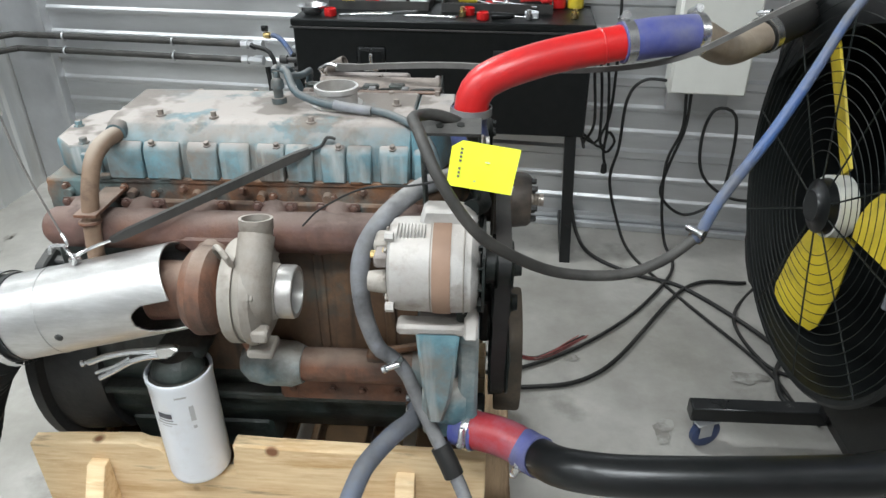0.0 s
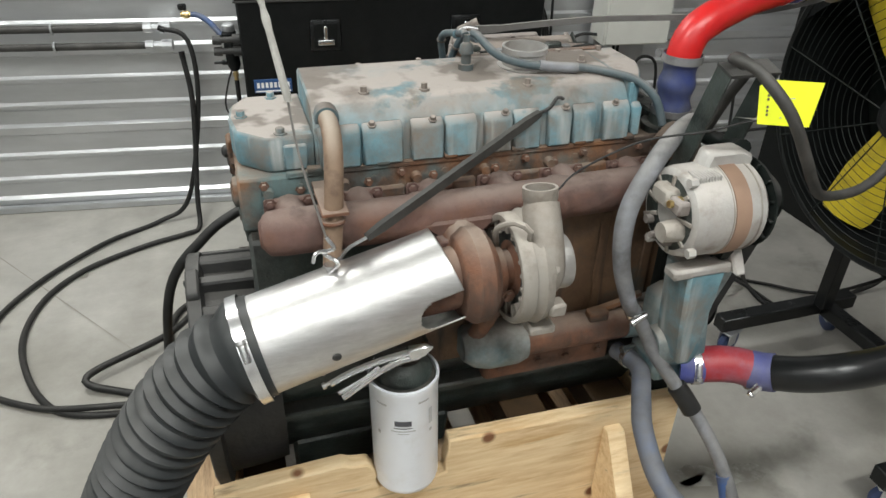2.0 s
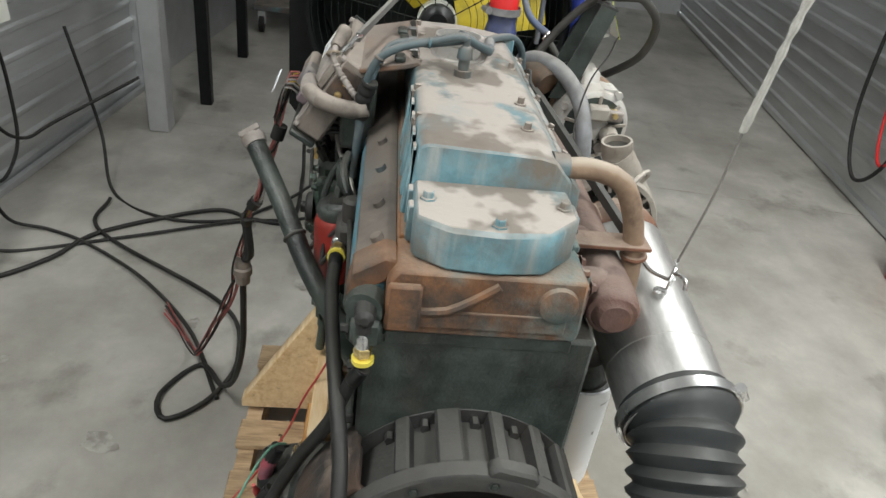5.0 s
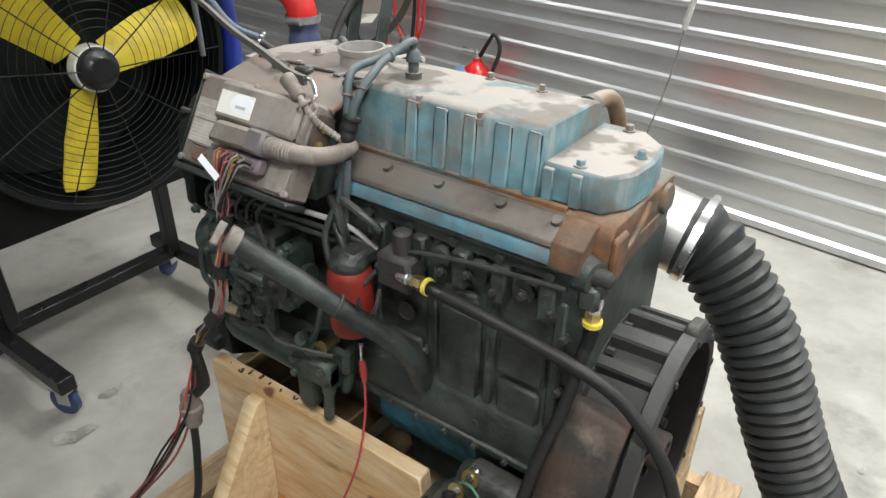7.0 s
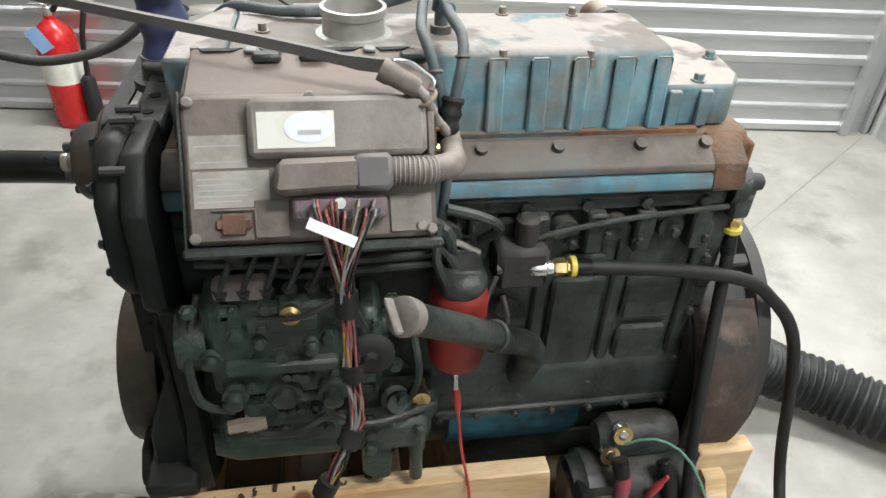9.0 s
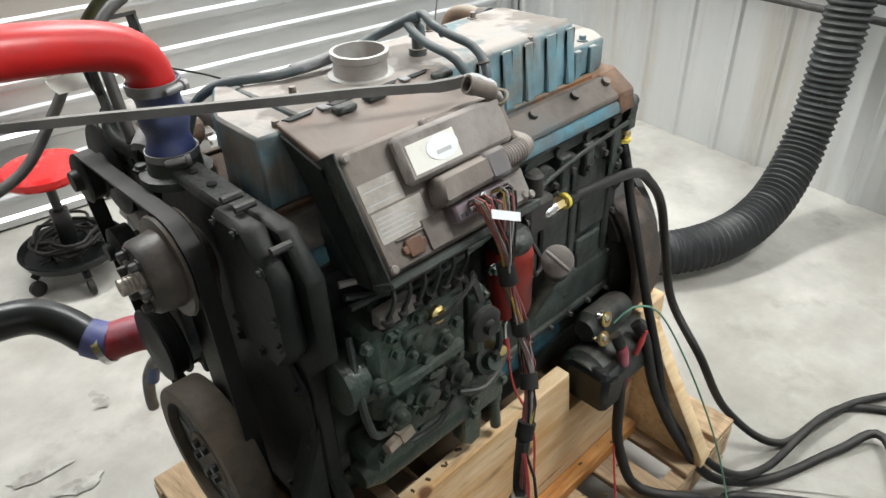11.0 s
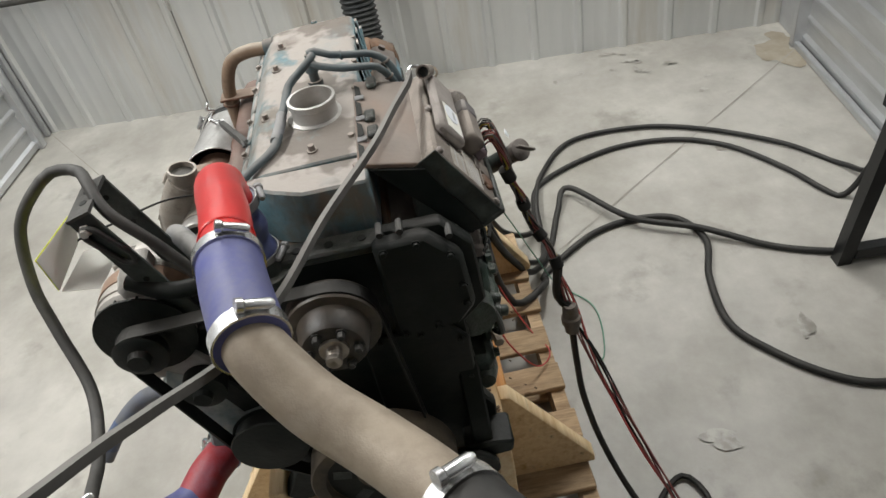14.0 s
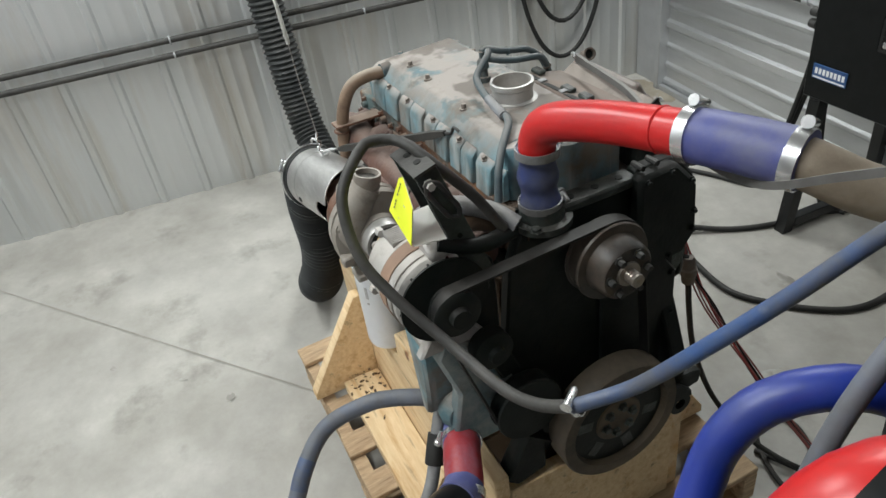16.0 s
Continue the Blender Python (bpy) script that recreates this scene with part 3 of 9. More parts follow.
bm = box(box(B(), (XR + 0.13, YN - 0.01, 0), (XR + 0.175, YN + 0.04, TOP), 0.004), (XR + 0.022, YN - 0.01, 0), (XR + 0.05, YN + 0.015, TOP), 0.004)
room_part("trim_corner", bm, "steel_trim", "bent steel corner trim where the walls meet", category="trim")
room_part("trim_threshold", box(B(), (DX + 0.012, YP - 0.05, 0.0), (2.57, YP - 0.022, 0.03), 0.004), "steel_trim", "bottom bar of the roll-up door", category="trim")

# saw-cut joints in the slab
def strip(bm, a, b, wide=0.0042, z=0.0035):
    a, b = Vector((*a, 0)), Vector((*b, 0))
    t = (b - a).normalized()
    s = Vector((-t.y, t.x, 0)) * wide / 2
    n = max(2, int((b - a).length / 0.15))
    last = None
    for i in range(n + 1):
        p = a + (b - a) * (i / n)
        w = 1 + 0.5 * math.sin(i * 2.3)
        v = [bm.verts.new((p + s * w).to_tuple()[:2] + (z,)), bm.verts.new((p - s * w).to_tuple()[:2] + (z,))]
        if last:
            bm.faces.new((last[0], last[1], v[1], v[0]))
        last = v
    return bm


bm = B()
for a, b in (((-2.08, -2.08), (-0.1, -0.2)), ((-1.85, 1.74), (-0.35, 0.15)), ((2.2, -2.1), (2.2, 1.75))):
    strip(bm, a, b)
room_part("floor_joint", bm, "joint", "dirty saw-cut joint lines in the slab", category="floor")


def blotch(bm, x, y, rx, ry, seed, z=0.004):
    rnd = random.Random(seed)
    n = 26
    ph = [rnd.uniform(0, 6.28) for _ in range(4)]
    vs = []
    for k in range(n):
        a = k * math.tau / n
        f = 1 + 0.22 * math.sin(2 * a + ph[0]) + 0.16 * math.sin(3 * a + ph[1]) + 0.1 * math.sin(5 * a + ph[2]) + 0.07 * math.sin(9 * a + ph[3])
        vs.append(bm.verts.new((x + rx * f * math.cos(a), y + ry * f * math.sin(a), z)))
    bm.faces.new(vs)
    return bm


bm = B()
for i, (x, y, rx, ry) in enumerate(((-1.967, 1.002, 0.020, 0.035), (-1.945, 1.03, 0.014, 0.022), (-1.85, 1.036, 0.016, 0.03), (-1.875, 1.01, 0.02, 0.012), (-1.891, 1.162, 0.016, 0.022), (-1.88, 1.185, 0.010, 0.02), (-2.066, 0.909, 0.014, 0.035), (-2.04, 0.98, 0.009, 0.022), (-1.86, 0.622, 0.018, 0.012), (-1.905, 0.747, 0.010, 0.016), (-1.90, 0.90, 0.010, 0.014), (-1.604, 1.248, 0.016, 0.02), (-1.72, 1.30, 0.012, 0.016),
                                    (0.30, -0.93, 0.012, 0.006), (-0.9, -1.2, 0.012, 0.012), (-0.72, -0.95, 0.008, 0.014), (0.72, -0.62, 0.05, 0.03), (0.80, -0.72, 0.07, 0.02), (0.66, 0.75, 0.03, 0.02), (0.9, 1.1, 0.015, 0.015), (0.4, 1.2, 0.02, 0.012), (0.795, -0.07, 0.10, 0.035), (0.70, -0.05, 0.05, 0.03), (0.95, 0.45, 0.03, 0.05), (1.05, 0.30, 0.02, 0.03), (0.60, -0.90, 0.02, 0.05), (-0.55, -0.80, 0.02, 0.012), (-0.2, 1.15, 0.05, 0.02), (0.15, 0.80, 0.03, 0.05), (-1.15, 1.2, 0.02, 0.035), (-1.3, -0.35, 0.03, 0.012), (1.25, 0.75, 0.06, 0.03))):
    blotch(bm, x, y, rx, ry, i)
room_part("floor_stain", bm, "damp", "dark oil drips and stains on the slab", category="floor")
bm = blotch(blotch(B(), -1.83, 1.66, 0.12, 0.10, 55, 0.003), -1.95, 1.70, 0.08, 0.06, 60, 0.0045)
room_part("floor_dirt", bm, surf("brown_silt", (0.25, 0.215, 0.16), (0.36, 0.325, 0.265), 14, (0.8, 0.95), bump=0.3), "brown silt in the corner by the door rail", category="floor")

for i, (lx, ly, lz, lt) in enumerate(LAMPS):
    c = (ROOM @ Vector((lx, ly, TOP)))
    lamp = thing("ceiling_light", c, "white strip light hung under the ceiling", "ceiling light", "strip lights")
    m = ROOM @ Matrix.Translation((lx, ly, 0))
    part("frame", box(B(), (-0.66, -0.08, lz + 0.10), (0.66, 0.08, TOP - 0.001), 0.006, m), "white_panel", lamp)
    part("diffuser", box(B(), (-0.64, -0.07, lz + 0.06), (0.64, 0.07, lz + 0.10), 0.01, m), "lampwhite", lamp, "glowing diffuser")

# air lines along the walls
def room_pts(pts):
    return [(ROOM @ Vector(p)) for p in pts]


for z, off in ((0.79, 0.0), (0.725, 0.012)):
    line = thing("air_line", ROOM @ Vector((XR + 0.055, 0, z)), "dark grey steel air line strapped along the wall", "pipe", "air lines")
    part("pipe", tube(B(), room_pts([(XR + 0.055 + off, YN + 0.03, z), (XR + 0.055 + off, 1.60, z), (XR + 0.13, 1.70, z), (-0.85, 1.70 - off, z)]), 0.0145, 12, smooth=False), "darkhose", line)
    for y in (-1.6, -0.7, 0.2, 1.0):
        bm = torus(B(), ROOM @ Vector((XR + 0.055 + off, y, z)), ROOM.to_3x3() @ Vector((0, 1, 0)), 0.018, 0.004, 20, 6)
        part("strap", bm, "steel_trim", line)
    for x in (-1.75, -1.2):
        part("strap", torus(B(), ROOM @ Vector((x, 1.70 - off, z)), ROOM.to_3x3() @ Vector((1, 0, 0)), 0.018, 0.004, 20, 6), "steel_trim", line)
    part("end_fitting", lathe(B(), ROOM @ Vector((-0.87, 1.70 - off, z)), ROOM.to_3x3() @ Vector((1, 0, 0)), [(0, 0.02), (0.03, 0.02), (0.03, 0.014), (0.06, 0.014), (0.06, 0.022), (0.10, 0.022)], 8), "steel_trim", line, "hexagon pipe fitting")
whole("wall_bracket", box(B(), (-0.02, -0.02, 0.0), (0.03, 0.03, 0.09), 0.004, ROOM @ Matrix.Translation((XR + 0.03, YN + 0.07, 0.71))), "steel_trim", "small steel bracket holding air lines in the corner", "bracket")

# hose coil on the siding
coil = thing("hose_coil", ROOM @ Vector((XR + 0.05, 1.27, 0.25)), "black air hose hung in loops on the siding", "hose")
bm = B()
pts = []
for k in range(3):
    w, d = 0.27 - 0.05 * k, 0.92 - 0.20 * k
    cx = XR + 0.05 + 0.012 * k
    for j in range(11):
        a = math.pi * j / 10
        pts.append((cx, 1.27 - w * math.cos(a), 1.16 - d * math.sin(a) ** 0.8 if 0 < j < 10 else 1.16))
    pts.append((cx + 0.006, 1.27, 1.33))
tube(bm, room_pts(pts), 0.012, 10, 0.03)
part("hose", bm, "rubber", coil)
part("peg", cyl(B(), ROOM @ Vector((XR - 0.0, 1.27, 1.31)), ROOM @ Vector((XR + 0.12, 1.27, 1.32)), 0.012), "steel_trim", coil, "steel wall peg")


def pieces(name, bm, material, parent, label=""):
    """Each loose piece of the bmesh becomes a part of its own."""
    bm.verts.ensure_lookup_table()
    seen, groups = set(), []
    for v in bm.verts:
        if v in seen:
            continue
        stack, grp = [v], []
        seen.add(v)
        while stack:
            w = stack.pop()
            grp.append(w)
            for e in w.link_edges:
                o = e.other_vert(w)
                if o not in seen:
                    seen.add(o)
                    stack.append(o)
        groups.append(grp)
    for grp in groups:
        nb = bmesh.new()
        mp = {v: nb.verts.new(v.co) for v in grp}
        for f in {f for v in grp for f in v.link_faces}:
            nb.faces.new([mp[v] for v in f.verts])
        part(name, nb, material, parent, label)
    bm.free()


# ---------------------------------------------------------------- pallet and crate
pallet = thing("pallet", (0, 0, 0), "weathered pine pallet under the engine crate", "pallet")
for y in (-0.424, 0.0, 0.410):
    bm = prism(B(), [(-0.59, 0.02), (-0.32, 0.02), (-0.28, 0.055), (-0.14, 0.055), (-0.10, 0.02), (0.10, 0.02), (0.14, 0.055), (0.28, 0.055), (0.32, 0.02), (0.52, 0.02), (0.52, 0.112), (-0.59, 0.112)], "y", y - 0.019, y + 0.019)
    part("stringer", bm, "oldwood", pallet)
slat = mesh_of("deck_slat", box(B(), (-0.043, -0.445, -0.009), (0.043, 0.432, 0.009), 0.003), "oldwood")
for i, sx in enumerate((-0.55, -0.415, -0.265, -0.115, 0.035, 0.185, 0.335, 0.475)):
    ob = new("deck_slat", slat)
    ob.parent, ob.location = pallet, (sx, 0.004 * (i % 3 - 1), 0.122 + 0.0006 * (i % 2))
    ob.rotation_euler.z = radians((0.5, -0.8, 0.3, -0.3, 0.9, -0.5, 0.4, -0.2)[i])
for x in (-0.54, -0.02, 0.47):
    ob = new("bottom_slat", slat)
    ob.parent, ob.location = pallet, (x, 0, 0.0105)

crate = thing("engine_crate", (0, 0, 0.131), "pale pine cradle box holding the engine upright", "crate")
part("side_board", prism(prism(B(), [(-0.49, 0.14), (0.45, 0.14), (0.45, 0.487), (0.02, 0.498), (-0.060, 0.502), (-0.061, 0.470), (-0.066, 0.452), (-0.064, 0.418), (-0.10, 0.412), (-0.17, 0.413), (-0.196, 0.416), (-0.203, 0.438), (-0.199, 0.452), (-0.206, 0.470), (-0.215, 0.484), (-0.245, 0.488), (-0.262, 0.497), (-0.40, 0.490), (-0.49, 0.482)], "y", -0.255, -0.222, 0.003), [(-0.49, 0.132), (0.45, 0.132), (0.45, 0.1385), (-0.49, 0.1385)], "y", -0.262, -0.225), "wood", crate)
part("side_board", prism(B(), [(-0.49, 0.132), (0.44, 0.132), (0.44, 0.475), (-0.02, 0.482), (-0.135, 0.482), (-0.15, 0.36), (-0.385, 0.36), (-0.395, 0.485), (-0.49, 0.488)], "y", 0.205, 0.238, 0.003), "stainedwood", crate, "pine board stained orange with oil")
part("end_board", box(B(), (0.415, -0.221, 0.132), (0.448, 0.204, 0.43), 0.003), "wood", crate)
part("end_board", box(B(), (-0.49, -0.221, 0.132), (-0.457, 0.204, 0.33), 0.003), "wood", crate)
for sy, ya in ((-1, -0.2555), (1, 0.2385)):
    for x in (0.29, -0.345 if sy < 0 else -0.42):
        part("gusset", prism(B(), [(ya, 0.45), (ya + sy * 0.022, 0.45), (ya + sy * 0.205, 0.155), (ya + sy * 0.205, 0.1325), (ya, 0.1325)], "x", x - 0.019, x + 0.019, 0.002), "wood", crate)
    lo, hi = sorted((ya + sy * 0.002, ya + sy * (0.115 if sy < 0 else 0.036)))
    for xa, xb in ((-0.32 if sy < 0 else -0.39, 0.262),):
        part("runner_board", box(B(), (xa, lo, 0.1325), (xb, hi, 0.168), 0.003), "wood" if sy < 0 else "oilwood", crate, "" if sy < 0 else "oil-soaked orange runner board")
# beams coloured dark in place of the shade below the engine
part("cross_beam", box(B(), (0.10, -0.221, 0.36), (0.19, 0.204, 0.43), 0.004), "darkgap", crate, "cross beam with the shade under the engine put into its colour")
part("cross_beam", box(B(), (0.30, -0.221, 0.36), (0.39, 0.204, 0.43), 0.004), "darkgap", crate, "cross beam with the shade under the engine put into its colour")
part("cross_beam", box(B(), (-0.45, -0.221, 0.22), (-0.36, 0.204, 0.30), 0.004), "darkgap", crate, "cross beam with the shade under the engine put into its colour")

rnd = random.Random(12)
bm = B()
for k in range(90):
    if k < 60:
        x, y, z = rnd.gauss(-0.25, 0.06), rnd.uniform(-0.368, -0.262), 0.1682
    elif k < 75:
        x, y, z = rnd.uniform(0.05, 0.40), rnd.uniform(0.21, 0.235), 0.4785
    else:
        x, y, z = rnd.uniform(-0.30, 0.15), rnd.uniform(0.245, 0.35), 0.1682
    s = rnd.uniform(0.002, 0.007)
    box(bm, (-s, -s * 0.5, 0), (s, s * 0.5, s * 0.5), s * 0.15, Matrix.Translation((x, y, z)) @ Matrix.Rotation(rnd.uniform(0, 3.1), 4, "Z"))
tagged(part("grit", bm, "darkgap", crate, "dark grit and crumbs on the boards"), "dark grit and crumbs on the boards", "", "", "stuff")

# ---------------------------------------------------------------- the engine
eng = thing("diesel_engine", (0, 0, 0.33), "used six-cylinder diesel engine, dusty teal paint over rust and black grease", "engine")

# crankcase: black lower half and right flank, rusty brown left flank
bm = prism(B(), [(-0.135, 0.56), (-0.15, 0.60), (-0.15, 0.925), (0.14, 0.925), (0.15, 0.90), (0.15, 0.66), (0.165, 0.64), (0.165, 0.56)], "x", -0.37, 0.40, 0.006)
rib = B()
for k, x in enumerate((-0.33, -0.215, -0.10, 0.02)):
    box(rib, (x - 0.010, 0.1505, 0.63), (x + 0.010, 0.1585, 0.90), 0.004)
for x0, x1, z0, z1 in ((-0.312, -0.232, 0.642, 0.715), (-0.198, -0.116, 0.64, 0.815), (-0.316, -0.230, 0.728, 0.815), (-0.082, -0.005, 0.62, 0.72), (-0.19, -0.124, 0.822, 0.856)):
    box(rib, (x0, 0.1505, z0), (x1, 0.160, z1), 0.006)
for x in (-0.31, -0.23, -0.16, -0.08, 0.0):
    box(rib, (x - 0.014, 0.1405, 0.865), (x + 0.014, 0.172, 0.93), 0.004)
    cyl(rib, (x + 0.04, 0.14, 0.90), (x + 0.04, 0.165, 0.90), 0.022, 0.018, 16)
cc = part("crankcase", bm, "black", eng)
pieces("rib", rib, "black", cc)
bm = box(B(), (-0.15, -0.158, 0.615), (0.395, -0.1505, 0.915), 0.003)
fl = part("left_flank", bm, "brownblock", eng, "rust-brown left flank")
bm = B()
for x in (0.0, 0.13, 0.26, 0.36):
    box(bm, (x - 0.01, -0.163, 0.6455), (x + 0.01, -0.1582, 0.90), 0.002)
box(bm, (0.02, -0.166, 0.60), (0.36, -0.1582, 0.645), 0.002)
pieces("flank_rib", bm, "brownblock", fl)
bm = box(B(), (0.03, -0.185, 0.565), (0.30, -0.150, 0.635), 0.008)
for x in (0.06, 0.14, 0.20, 0.27):
    bolt(bm, (x, -0.185, 0.60), (0, -1, 0), 0.007)
part("cooler_plate", bm, "rust", eng)
# oil pan
bm = prism(B(), [(-0.150, 0.561), (-0.150, 0.50), (-0.115, 0.43), (0.115, 0.43), (0.150, 0.50), (0.150, 0.561)], "x", -0.36, 0.40, 0.006)
prism(bm, [(-0.13, 0.45), (-0.11, 0.345), (0.11, 0.345), (0.13, 0.45)], "x", -0.34, -0.02, 0.008)
box(bm, (-0.37, -0.172, 0.548), (0.40, 0.172, 0.566), 0.004)
part("oil_pan", bm, "black", eng)
bm = prism(B(), [(0.1525, 0.545), (0.1525, 0.50), (0.118, 0.432), (0.122, 0.429), (0.158, 0.498), (0.158, 0.545)], "x", -0.20, 0.02)
part("pan_flank", bm, "bluebright", eng, "bright blue paint left on the pan")

# cylinder head
bm = prism(B(), [(-0.118, 0.926), (-0.122, 0.94), (-0.118, 1.018), (0.112, 1.018), (0.125, 1.0), (0.125, 0.926)], "x", -0.375, 0.385, 0.004)
for x in (-0.33, -0.21, -0.09, 0.03, 0.15, 0.27, 0.36):
    cyl(bm, (x, -0.118, 0.995), (x, -0.132, 0.995), 0.010, 0.008, 10)
    cyl(bm, (x + 0.05, -0.118, 1.0), (x + 0.05, -0.121, 1.0), 0.005, 0.005, 8)
for x in (-0.27, -0.145, -0.02, 0.105, 0.23, 0.335):
    box(bm, (x - 0.035, -0.130, 0.945), (x + 0.035, -0.117, 0.985), 0.004)
box(bm, (-0.378, -0.10, 0.94), (-0.374, 0.10, 0.965), 0.001)
box(bm, (-0.386, 0.082, 0.936), (-0.374, 0.124, 1.004), 0.004)
tube(bm, [(-0.376, 0.084, 0.962), (-0.377, 0.050, 0.966), (-0.377, 0.020, 0.984), (-0.376, -0.010, 1.006)], 0.006, 8)
lathe(bm, (-0.372, -0.085, 0.985), (-1, 0, 0), [(0, 0.026), (0.010, 0.024), (0.014, 0.014)], 18)
part("cylinder_head", bm, "rustorange", eng, "orange-rusted cylinder head")
bm = box(B(), (-0.372, -0.116, 0.908), (0.383, 0.122, 0.9265), 0.001)
part("head_gasket", bm, "black", eng)

# valve cover with two tiers, flutes and bolt bosses
bm = prism(B(), [(-0.112, 1.019), (-0.112, 1.045), (-0.107, 1.088), (-0.082, 1.116), (-0.06, 1.121), (0.085, 1.126), (0.097, 1.120), (0.103, 1.05), (0.103, 1.019)], "x", -0.250, 0.30, 0.003)
part_tier = prism(B(), [(-0.248, -0.104), (-0.325, -0.104), (-0.368, -0.062), (-0.376, 0.0), (-0.371, 0.058), (-0.345, 0.099), (-0.248, 0.099)], "z", 1.019, 1.077, 0.005)
vc = part("valve_cover", bm, "blue", eng, "dusty teal valve cover")
bm = part_tier
for x, y in ((-0.30, -0.088), (-0.355, 0.0), (-0.30, 0.082)):
    bolt(bm, (x, y, 1.077), (0, 0, 1), 0.007, 0.010)
part("rear_tier", bm, "blue", vc)
part("front_end", prism(B(), [(0.302, -0.104), (0.322, -0.098), (0.352, -0.045), (0.372, 0.0), (0.372, 0.100), (0.302, 0.102)], "z", 1.019, 1.1215, 0.004), "blue", vc)
bm = B()
for x in (-0.305, -0.262):
    box(bm, (x - 0.009, 0.096, 1.022), (x + 0.009, 0.106, 1.072), 0.002)
for x, wd in ((-0.236, 0.011), (-0.185, 0.014), (-0.128, 0.011), (-0.075, 0.012), (-0.02, 0.011)):
    prism(bm, [(0.1, 1.022), (0.1, 1.118), (0.102, 1.118), (0.112, 1.03), (0.112, 1.022)], "x", x - wd, x + wd, 0.003)
slots = (-0.252, -0.104, 0.022, 0.136, 0.240, 0.300)       # dark recesses between the pads
for a, b in zip(slots, slots[1:]):
    mid = (a + b) / 2
    for lo_, hi_ in ((a + 0.007, mid - 0.002), (mid + 0.002, b - 0.007)) if b - a > 0.08 else ((a + 0.007, b - 0.002),):
        prism(bm, [(-0.104, 1.024), (-0.104, 1.090), (-0.108, 1.092), (-0.121, 1.078), (-0.125, 1.024)], "x", lo_, hi_, 0.003)
prism(bm, [(-0.300, 1.024), (-0.300, 1.066), (-0.262, 1.066), (-0.262, 1.024)], "y", -0.112, -0.103, 0.003)
prism(bm, [(-0.098, 1.024), (-0.098, 1.085), (-0.112, 1.076), (-0.115, 1.024)], "x", 0.306, 0.326, 0.003)
pieces("flute", bm, "blue", vc)
bm = B()
for x in (-0.16, -0.06, 0.065, 0.175, 0.27):
    bolt(bm, (x, -0.112, 1.0875), (0, -0.35, 1), 0.005, 0.007)
for x, y, z in ((-0.14, 0.093, 1.112), (-0.028, 0.093, 1.114), (0.085, 0.09, 1.118), (0.245, 0.08, 1.118), (0.335, 0.085, 1.118), (0.263, 0.016, 1.123), (-0.16, -0.055, 1.120), (0.12, -0.07, 1.117), (-0.06, -0.06, 1.120)):
    lathe(bm, (x, y, z - 0.006), (0, 0, 1), [(0, 0.010), (0.009, 0.009), (0.009, 0.0055), (0.018, 0.005)], 8)
pieces("cover_bolt", bm, "ecm", vc)
bm = B()
for x, y in ((-0.228, -0.08),):
    cyl(bm, (x, y, 1.10), (x, y - 0.022, 1.10), 0.021, 0.019, 18)
part("breather_boss", bm, "bluedark", vc)
# gasket flange along both edges
bm = box(box(B(), (-0.30, -0.121, 1.014), (0.37, -0.110, 1.024), 0.002), (-0.30, 0.102, 1.014), (0.37, 0.112, 1.024), 0.002)
for x in (-0.255, -0.145, -0.03, 0.09, 0.205, 0.30):
    box(bm, (x - 0.012, -0.125, 1.022), (x + 0.012, -0.110, 1.030), 0.002)
part("gasket_flange", bm, "rustorange", eng)
# filler neck and its flange
nk = part("filler_neck", lathe(B(), (0.15, 0.021, 1.118), (0, 0, 1), [(0, 0.048), (0.007, 0.048), (0.008, 0.0395), (0.028, 0.0385), (0.031, 0.0415), (0.040, 0.0415), (0.0405, 0.0365), (0.0, 0.0355)], 40), "castneck", eng, "machined alloy filler neck")
part("inside", lathe(B(), (0.15, 0.021, 1.1195), (0, 0, 1), [(0, 0.035), (0.001, 0.035)], 32), "black", nk)
# sensor with plug
bm = lathe(B(), (0.039, 0.021, 1.122), (0, 0, 1), [(0, 0.014), (0.012, 0.014), (0.012, 0.009), (0.03, 0.009), (0.03, 0.013), (0.045, 0.011), (0.05, 0.006), (0.062, 0.006)], 12)
part("sensor", bm, "bluedark", eng, "teal-grimed sensor standing on the cover")

# right-hand ledge: manifold rail under the cover, with blue edge
bm = prism(B(), [(0.113, 1.016), (0.128, 1.020), (0.166, 0.996), (0.166, 0.985), (0.126, 0.985)], "x", -0.35, 0.385, 0.003)
for x in (-0.30, -0.21, -0.10, 0.0):
    cyl(bm, (x, 0.135, 1.008), (x, 0.142, 1.020), 0.009, 0.008, 10)
part("rail_ledge", bm, "ledge", eng, "brown-grimed ledge beside the valve cover")
bm = prism(B(), [(0.126, 0.984), (0.167, 0.984), (0.173, 0.962), (0.126, 0.955)], "x", -0.352, 0.385, 0.003)
part("rail_edge", bm, "blueclean", eng, "bright teal rail edge")
bm = prism(B(), [(0.113, 1.0175), (0.1285, 1.0215), (0.1675, 0.997), (0.1685, 0.984), (0.1745, 0.9615), (0.170, 0.9605), (0.125, 0.987)], "x", -0.3545, -0.306, 0.003)
part("rail_end", bm, "rustorange", eng, "orange-rusted rail end")
bm = box(B(), (-0.345, 0.126, 0.928), (0.385, 0.158, 0.952), 0.004)
for i in range(9):
    x = -0.31 + i * 0.083
    cyl(bm, (x, 0.158, 0.94), (x, 0.166, 0.94), 0.008, 0.008, 8)
part("rail_flange", bm, "black", eng)
bm = cyl(B(), (-0.352, 0.145, 0.955), (-0.372, 0.150, 0.955), 0.028, 0.024, 18)
box(bm, (-0.384, 0.125, 0.905), (-0.352, 0.165, 0.945), 0.006)
part("rear_port", bm, "black", eng)

